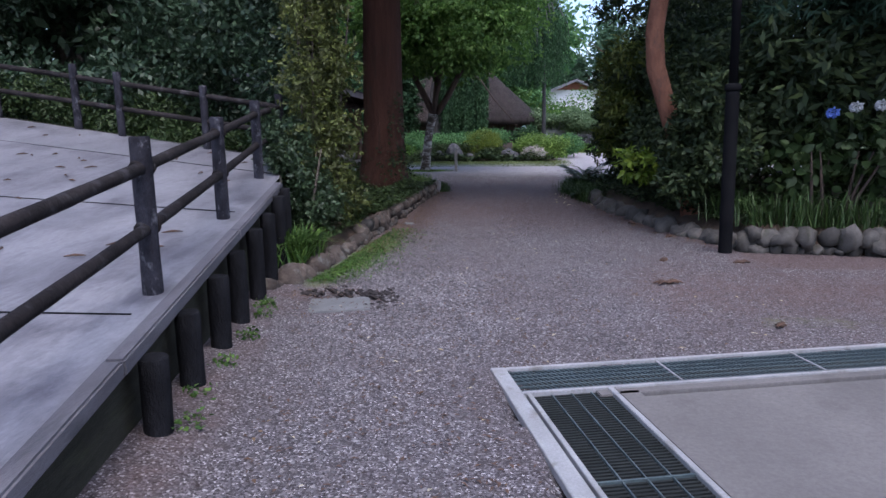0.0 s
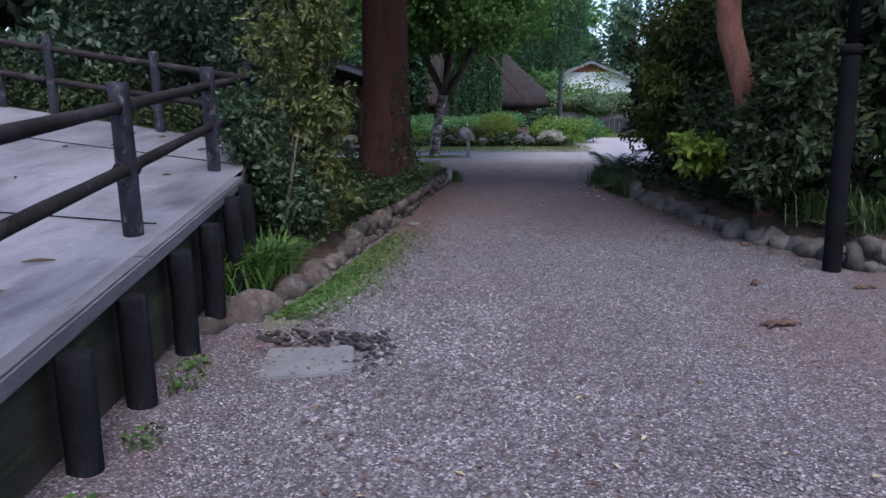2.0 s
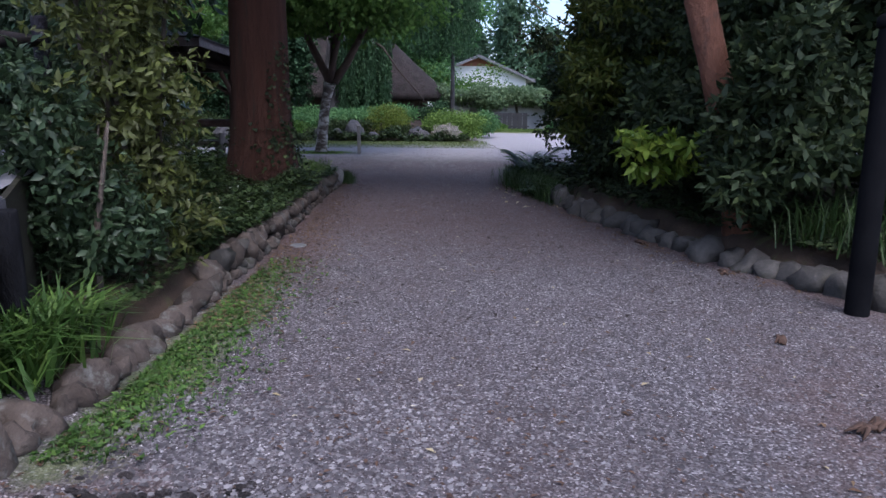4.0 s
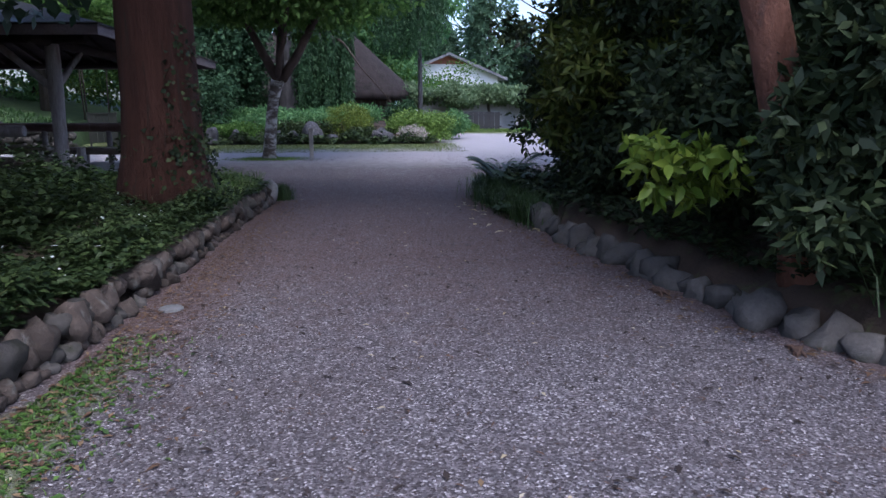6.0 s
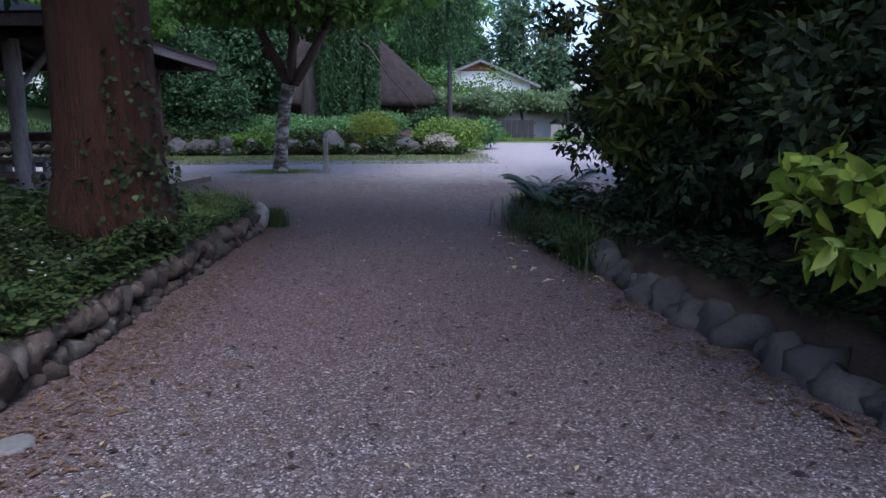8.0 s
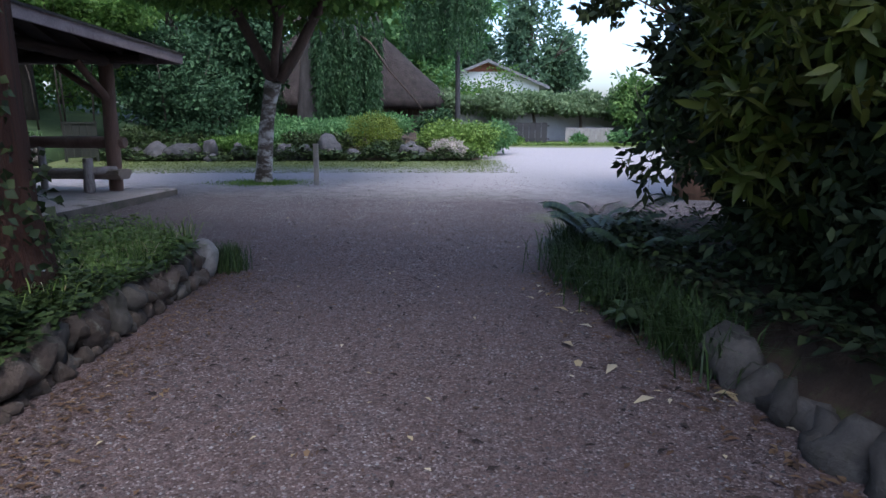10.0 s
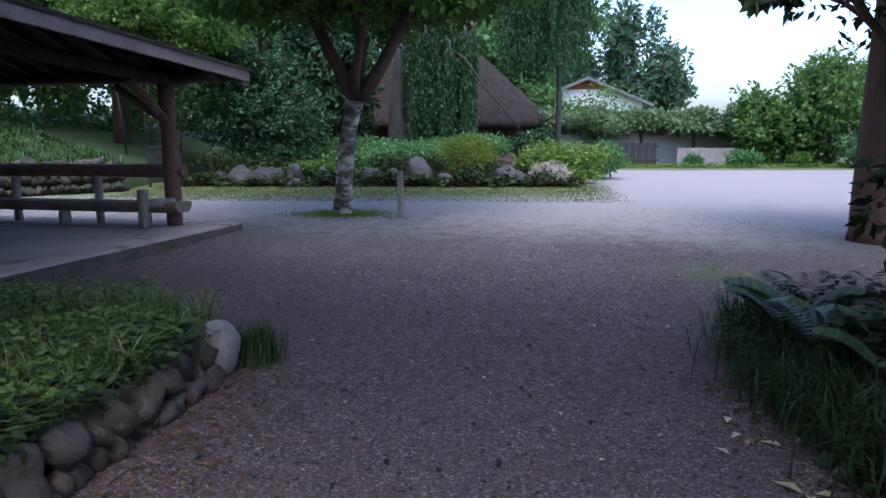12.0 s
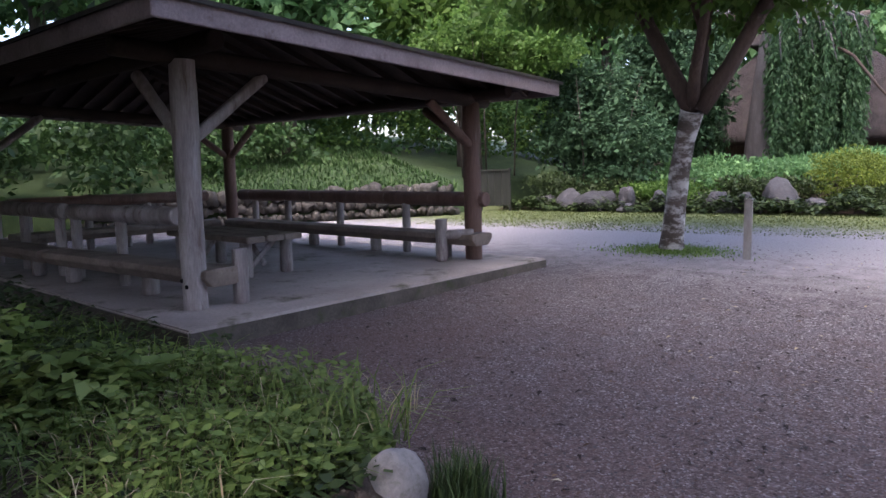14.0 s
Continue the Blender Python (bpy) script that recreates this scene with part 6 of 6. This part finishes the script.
def fern(place, n, size, seed, label):
    root = thing("fern", place, label, "fern", "ferns at the bend")
    g = np.random.default_rng(seed)
    for k in range(n):
        a = 2 * math.pi * k / n + g.uniform(-0.3, 0.3)
        L = size * g.uniform(0.75, 1.15)
        t = np.linspace(0.12, 1, 22)
        out = t * L * 0.7
        z = L * (1.15 * t - 0.55 * t ** 2.4)
        mid = np.stack([np.cos(a) * out, np.sin(a) * out, z], 1)
        bs, al = [], []
        for sgn in (-1, 1):
            sd = np.array([-math.sin(a) * sgn, math.cos(a) * sgn, 0])
            bs.append(mid)
            al.append(np.tile(sd + np.array([math.cos(a), math.sin(a), -0.9]) * 0.35, (22, 1)))
        base, along = np.concatenate(bs), unit(np.concatenate(al))
        side, up = frame_of(along, np.tile([0, 0, 1.0], (44, 1)))
        ln = np.tile(0.34 * L * np.sin(np.pi * (0.12 + 0.88 * (1 - t)) ** 0.8) ** 0.9 * 0.55 + 0.01, 2)
        part("frond", leaf_mesh("frond", base, along, side, up, ln, 0.042, False), L_TUFT, root)


fern((2.42, 15.45, 0.15), 11, 0.8, 1, "arching dark fern at the path's bend")
fern((2.6, 14.9, 0.1), 8, 0.65, 2, "arching dark fern at the path's bend")
fern((2.45, 16.0, 0.1), 9, 0.7, 3, "arching dark fern at the path's bend")

# ---- woodland and distance ----
k = 0
for x, y, h, r, n, lf in ((-6, 14.5, 9, 2.6, 9000, 0.2), (-9.5, 14.0, 10, 3.0, 9000, 0.2), (-13.5, 13.5, 11, 3.2, 9000, 0.22), (-18, 13, 12, 3.6, 8000, 0.25), (-12, 18.2, 11, 3, 7000, 0.25)):
    k += 1
    wood_tree((x, y, 0.5), h, r, n, 100 + k, L_HEDGE, lf, 0.2, label="dark evergreen tree behind the hedge")
for x, y, z, h, r, n, lf, mt in ((-12.5, 34, 1.0, 10, 3.4, 12000, 0.24, L_MAPLE), (-17, 30, 2.0, 10, 3.2, 9000, 0.26, L_WOOD), (-21, 34, 3, 12, 4, 9000, 0.3, L_WOOD), (-16, 41, 2, 13, 4.5, 12000, 0.3, L_WOOD), (-9.5, 40, 1, 12, 3.6, 12000, 0.26, L_WOOD),
                              (-23, 25, 3, 11, 3.6, 8000, 0.3, L_WOOD), (-27, 40, 4, 15, 5, 9000, 0.35, L_WOOD), (-19, 50, 2, 17, 5.5, 11000, 0.35, L_WOOD), (-11, 55, 1, 17, 5.5, 11000, 0.35, L_WOOD), (-3.5, 58, 0.5, 17, 5, 11000, 0.35, L_WOOD),
                              (3, 60, 0, 14, 4, 9000, 0.35, L_WOOD), (-28, 55, 3, 19, 6, 9000, 0.4, L_WOOD), (-30, 30, 4, 14, 5, 8000, 0.35, L_WOOD), (-22, 20, 2.5, 11, 3.6, 7000, 0.3, L_WOOD)):
    k += 1
    wood_tree((x, y, z), h, r, n, 100 + k, mt, lf, 0.22)
for x, y, h, r in ((16.5, 104, 19, 5), (21, 106, 13, 4), (10, 112, 15, 5), (0, 108, 18, 6)):
    k += 1
    wood_tree((x, y, 0), h, r, 7000, 100 + k, L_FAR, 0.5, 0.15, label="tall blue-green tree far beyond the house", group="far trees")
# understorey that closes the views between the trunks
g = random.Random(31)
arc = [(-40, 6), (-36, 14), (-30, 20), (-24, 26), (-19, 33), (-15, 39), (-13, 44), (-12, 50), (-6, 53), (0, 54), (4.5, 56)]


def along_arc(t):
    i = min(int(t), len(arc) - 2)
    return arc[i][0] + (arc[i + 1][0] - arc[i][0]) * (t - i), arc[i][1] + (arc[i + 1][1] - arc[i][1]) * (t - i)


for nm, mt, cnt, lo, hi, push, lf in (("woodland_understorey", L_WOOD, 44000, 1.0, 5.0, 0.0, 0.29), ("woodland_understorey", L_MAPLE, 26000, 1.0, 3.4, 1.6, 0.2), ("woodland_canopy", L_WOOD, 52000, 4.5, 15.0, -1.5, 0.5), ("woodland_canopy", L_WOOD, 26000, 3.0, 12.0, -3.5, 0.5)):
    bl = []
    for q in range(120):
        x, y = along_arc(g.uniform(0, len(arc) - 1.01))
        r = g.uniform(0.8, 1.6) * (1.5 if hi > 9 else 1.0)
        bl.append((x + push * 0.8 + g.uniform(-1.5, 1.5), y - push * 0.5 + g.uniform(-1.5, 1.5), g.uniform(lo, hi), r, r, r * 0.7))
    shrub(nm, (0, 0, 0.3), bl, cnt, lf, mt, "dense green leaves of the wood behind the garden", width=lf * 0.6, seed=int(hi * 10), floor=-0.2, shell=0.7)
wall = [(-2.6 - 0.42 * q + g.uniform(-0.5, 0.5), 13.3 + g.uniform(-0.8, 1.2), g.uniform(1.5, 8.5), 1.1, 1.0, 0.9) for q in range(34) for _ in range(3) if -2.6 - 0.42 * q < -3.6]
shrub("evergreen_thicket", (0, 0, 0.4), wall, 38000, 0.24, L_HEDGE, "dark evergreen thicket rising behind the hedge", width=0.12, seed=333, shell=0.7)
# the second, farther group is added so its dark leaves stand for the bank's shade
near_bank = [(g.uniform(-24, -15), g.uniform(18, 29), g.uniform(0.8, 2.6), 1.1, 1.1, 0.6) for _ in range(56)] + [(g.uniform(-32, -17), g.uniform(13, 22), g.uniform(0.3, 2.4), 1.3, 1.3, 0.7) for _ in range(44)]
shrub("bank_planting", (0, 0, 0.4), near_bank, 46000, 0.22, L_BANK, "shaded low planting on the bank", width=0.11, seed=335, shell=0.8, floor=0)
far_left = [(g.uniform(-36, -22), g.uniform(11, 24), g.uniform(0.8, 9), 1.8, 1.8, 1.3) for _ in range(60)]
shrub("woodland_thicket", (0, 0, 0.3), far_left, 30000, 0.42, L_HEDGE, "dark thicket closing the wood's edge", width=0.26, seed=337, shell=0.8, floor=-0.2)
mg = np.random.default_rng(91)
mp = np.stack([-2.44 + mg.normal(size=2600) * 0.42, 23.75 + mg.normal(size=2600) * 0.3, np.full(2600, -0.01)], 1)
tagged(put("moss_patch", blades("moss_patch", mp, 0.05, 0.014, 0.9, 12), L_LIME), "short bright grass round the foot of a tree", "grass", kind="stuff")
gbk = np.random.default_rng(77)
ub = gbk.uniform(0, 1, (16000, 2))
bx = -14.2 + (ub[:, 0] * 5.0) - ub[:, 1] * 10.5
by = 23.4 + (ub[:, 0] * 5.2) + ub[:, 1] * 6.5
bz = np.interp(ub[:, 1] * 12.3, [0, 1.5, 4, 8, 14], [0.55, 0.8, 1.2, 1.8, 2.4])
tagged(put("bank_grass", blades("bank_grass", np.stack([bx, by, bz + 0.08], 1), 0.26, 0.035, 1.0, 8), L_BANK), "rough dark grass on a shaded bank", "grass", kind="stuff")
# clipped small trees along the fence
for i, (x, y) in enumerate(((2.9, 46.5), (5.0, 45.2), (7.0, 46), (9.3, 45.2), (11.6, 45.4), (13.8, 44.6))):
    root = thing("clipped_tree", (x, y, 0), "small garden tree with a flat clipped crown", "tree", "clipped trees along the fence")
    part("trunk", Shape().tube([(0, 0, -0.1), (0.1, 0, 1.0), (0.0, 0, 1.6), (0.15, 0, 2.3)], [0.11, 0.09, 0.08, 0.04], 8).mesh("trunk", True), M_BARK, root)
    part("crown", foliage("crown", lumps((0, 0, 2.0), (1.6, 1.3, 0.8), 13, 80 + i) + [(0.7, 0, 1.6, 0.8, 0.7, 0.25)], 5500, 0.2, 0.13, 0.1, 0.6, 0.9, False, None, 0, 80 + i), L_FLAT, root)
for i, (x, y, r, h) in enumerate(((5.2, 41.3, 0.5, 0.45), (8.3, 41.2, 0.45, 0.4), (10.4, 41.0, 0.75, 0.7), (12.6, 41.4, 0.6, 0.5), (15.3, 40.4, 1.6, 1.5), (18, 38.5, 2.4, 2.6), (20, 34, 2.8, 3.2), (22, 29, 3, 3.5), (16.8, 43.5, 2.4, 3.0))):
    shrub("border_shrub", (x, y, 0), lumps((0, 0, h * 0.55), (r, r * 0.9, h * 0.6), 10, 90 + i) + [(0, 0, h * 0.5, r * 0.7, r * 0.6, h * 0.5)], int(1000 + 1300 * r), 0.2, L_WOOD if i % 3 else L_MAPLE, "rounded green shrub at the gravel's far edge", seed=90 + i, group="border shrubs")
for i, (x, y, h, r) in enumerate(((24, 36, 6, 3), (27, 30, 8, 3.6), (21, 44, 6.5, 3), (30, 44, 9, 4))):
    wood_tree((x, y, 0), h, r, 9000, 150 + i, L_MAPLE, 0.22, 0.15, label="bright green tree beyond the gravel", group="garden trees")
for i, (x, y, h, r) in enumerate(((12.0, 43.5, 3.6, 1.5), (14.4, 42.6, 5.0, 2.1), (17.6, 41.5, 5.2, 2.3), (20.5, 38.5, 5.6, 2.5), (15.5, 46.5, 6.0, 2.4))):
    wood_tree((x, y, 0), h, r, 11000, 160 + i, L_FRESH, 0.17, -0.05, label="full green tree at the court's far edge", group="court trees")
edge = [(4.2 + 0.25 * k, 40.6, 0.05, 0.2, 0.12, 0.12) for k in range(50)]
tagged(put("box_edging", foliage("box_edging", edge, 9000, 0.06, 0.04, 0, 0.5, 0.9, False, 0.0, 0, 3), L_LIME), "low clipped box edging", "hedge")

# ---- litter on the gravel ----


def clear_of_apron(x, y):
    u, v = apron_local(x, y)
    return ~((u > -0.02) & (v > -0.02))


def litter(name, n, y0, y1, x0, x1, size, mat, label, seed, aspect=0.4, thick=None):
    g = np.random.default_rng(seed)
    y = g.uniform(y0, y1, n)
    x = x0(y, g) if callable(x0) else g.uniform(x0, x1, n)
    ok = clear_of_apron(x, y)
    x, y = x[ok], y[ok]
    n = len(x)
    z = np.array([noise.noise((a * 0.5, b * 0.5, 1)) * 0.016 + noise.noise((a * 1.9, b * 1.9, 5)) * 0.008 for a, b in zip(x, y)]) + 0.008
    a = g.uniform(0, 6.28, n)
    along = unit(np.stack([np.cos(a), np.sin(a), g.uniform(-0.1, 0.25, n)], 1))
    side, up = frame_of(along, np.tile([0, 0, 1.0], (n, 1)))
    up = np.where(up[:, 2:] < 0, -up, up)
    s = size * g.uniform(0.5, 1.3, n)
    tagged(put(name, leaf_mesh(name, np.stack([x, y, z], 1), along, side, up, s, s * aspect, True), mat), label, "leaf litter", kind="stuff")


litter("fallen_leaves", 330, 0, 24, -1.2, 3.2, 0.05, L_PALE, "scattered pale dry leaves on gravel", 1)
litter("fallen_leaves", 260, 0, 24, -1.3, 3.4, 0.055, L_DEAD, "scattered brown dead leaves on gravel", 2)
litter("fallen_leaves", 2200, 7.2, 15.5, lambda y, g: np.interp(y, [p[1] for p in LEFT], [p[0] for p in LEFT]) + 0.08 + np.abs(g.normal(size=len(y))) * 0.3, 0, 0.05, L_DEAD, "brown leaf litter along the cobbles", 3)
litter("fallen_leaves", 420, 8, 15.5, lambda y, g: np.interp(y, [p[1] for p in RIGHT], [p[0] for p in RIGHT]) - 0.08 - np.abs(g.normal(size=len(y))) * 0.2, 0, 0.07, L_DEAD, "brown leaf litter along the cobbles", 4)
litter("fallen_leaves", 26, 12.5, 15, lambda y, g: np.interp(y, [p[1] for p in RIGHT], [p[0] for p in RIGHT]) - 0.1 - np.abs(g.normal(size=len(y))) * 0.3, 0, 0.12, L_PALE, "large pale leaves by the grass", 5)
litter("fallen_leaves", 300, 3, 8, -1.9, -1.0, 0.04, L_DEAD, "brown leaf litter by the ramp", 6)
litter("dark_needles", 5000, 6, 24, -2.5, 3.2, 0.04, M_TWIG, "brown needles strewn on gravel", 17, 0.12)
litter("leaf_crumbs", 1500, 7, 25, -3.5, 4.5, 0.062, M_CRUMB, "dark leaf crumbs strewn on trodden earth", 57, 0.4)
litter("leaf_crumbs", 1500, 6, 25, -3.5, 4.5, 0.03, M_CRUMB, "fine dark leaf crumbs on trodden earth", 58, 0.55)
litter("dark_debris", 2400, 0, 24, -1.2, 3.4, 0.045, M_TWIG, "dark twigs and cone scales on gravel", 7, 0.25)
litter("dark_debris", 1500, 0, 6, -1.9, 1.4, 0.035, M_TWIG, "dark bark crumbs on gravel near the ramp", 27, 0.5)
litter("fallen_leaves", 500, 0, 6.5, lambda y, g: -0.85 - 0.18 * y + 0.1 + np.abs(g.normal(size=len(y))) * 0.22, 0, 0.045, L_DEAD, "brown leaf litter at the ramp's foot", 28)
gd = np.random.default_rng(9)
ds = Shape()
for k in range(60):
    y = gd.uniform(1.5, 8.2)
    x = deck_edge(y) - gd.uniform(0.3, 4.5)
    a = gd.uniform(0, 3)
    L = gd.uniform(0.03, 0.09)
    z = deck_z(x, y) + 0.014
    dx, dy = math.cos(a) * L, math.sin(a) * L
    ds.tube([(x - dx, y - dy, z), (x, y, z + 0.008), (x + dx, y + dy * 0.6, z + 0.004)], [0.004, 0.011, 0.003], 5)
tagged(put("deck_twigs", ds, M_TWIG), "dark cone twigs scattered on the ramp", "twigs", kind="stuff")

for i, (x, y, r, h) in enumerate(((2.23, 5.67, 0.16, 20), (2.45, 6.85, 0.09, 60), (3.3, 6.75, 0.11, 10), (2.77, 4.17, 0.07, 30), (2.9, 8.6, 0.12, 70), (2.62, 9.95, 0.12, 100))):
    s = Shape()
    g = random.Random(i)
    for q in range(14):
        a = g.uniform(-0.5, 0.5) + (3.14 if q % 2 else 0)
        L = r * g.uniform(0.4, 1)
        s.tube([(g.uniform(-0.03, 0.03), g.uniform(-0.03, 0.03), 0.012), (math.cos(a) * L * 0.5, math.sin(a) * L * 0.5, 0.03), (math.cos(a) * L, math.sin(a) * L, 0.012)], [0.012, 0.014, 0.005], 5)
    tagged(put("cedar_sprig", s.mesh("cedar_sprig", True), M_TWIG, at=pose(x, y, 0.0, 0, 0, h)), "fallen red-brown cedar sprig on gravel", "twig", "fallen sprigs")

# loose stones over the trodden gravel


def pebbles(name, n, y0, y1, x0, x1, size, seed):
    g = np.random.default_rng(seed)
    x, y = g.uniform(x0, x1, n), g.uniform(y0, y1, n)
    ok = clear_of_apron(x, y) & (x > -0.85 - 0.18 * y - 0.02)
    lx = np.interp(y, [p[1] for p in LEFT], [p[0] for p in LEFT])
    rx = np.interp(y, [p[1] for p in RIGHT], [p[0] for p in RIGHT])
    ok &= ~((y > 5) & (x < lx + 0.15)) & ~((y > 7.4) & (x > rx - 0.1))
    x, y = x[ok], y[ok]
    n = len(x)
    z = np.array([noise.noise((a * 0.5, b * 0.5, 1)) * 0.016 + noise.noise((a * 1.9, b * 1.9, 5)) * 0.008 for a, b in zip(x, y)])
    z -= 0.05 * np.exp(-(((x + 1.0) / 0.55) ** 2 + ((y - 5.0) / 0.5) ** 2)) + 0.05 * np.exp(-(((x + 0.85 + 0.18 * y) / 0.3) ** 2)) * (y < 7)
    ok = ~((np.abs(x + 0.92) < 0.34) & (np.abs(y - 4.75) < 0.34))
    s = size * g.uniform(0.5, 1.6, n) ** 1.3
    octa = np.array([[1, 0, 0], [0, 1, 0], [-1, 0, 0], [0, -1, 0], [0, 0, 1]], float)
    a = g.uniform(0, 6.28, n)
    c, q = np.cos(a), np.sin(a)
    p = octa[None] * s[:, None, None] * g.uniform(0.6, 1.2, (n, 5, 1))
    rx_, ry_ = p[..., 0] * c[:, None] - p[..., 1] * q[:, None], p[..., 0] * q[:, None] + p[..., 1] * c[:, None]
    pts = np.stack([rx_ + x[:, None], ry_ + y[:, None], p[..., 2] * 0.65 + z[:, None] - 0.001], -1)[ok]
    n = len(pts)
    tri = np.array([[0, 1, 4], [1, 2, 4], [2, 3, 4], [3, 0, 4]])
    faces = (tri[None] + np.arange(n)[:, None, None] * 5).reshape(-1, 3)
    me = bpy.data.meshes.new(name)
    me.vertices.add(n * 5)
    me.vertices.foreach_set("co", pts.reshape(-1))
    me.loops.add(faces.size)
    me.loops.foreach_set("vertex_index", faces.reshape(-1))
    me.polygons.add(len(faces))
    me.polygons.foreach_set("loop_start", np.arange(0, faces.size, 3))
    me.polygons.foreach_set("loop_total", np.full(len(faces), 3))
    me.update(calc_edges=True)
    tagged(put(name, me, M_CHIP), "loose grey gravel chips", "gravel", kind="stuff")


M_CHIP = leafy("gravel_chip", (0.045, 0.04, 0.043), (0.105, 0.096, 0.102), (0.25, 0.237, 0.242), 0.85, 0.0)
pebbles("gravel_chips", 44000, -0.8, 9, -1.9, 3.2, 0.0075, 1)
pebbles("gravel_chips", 22000, 9, 20, -1.4, 2.6, 0.0075, 2)
pebbles("coarse_chips", 15000, -0.8, 6.4, -1.9, 1.6, 0.0105, 3)
pebbles("coarse_chips", 9000, 3.2, 6.2, -1.9, 0.4, 0.0115, 5)
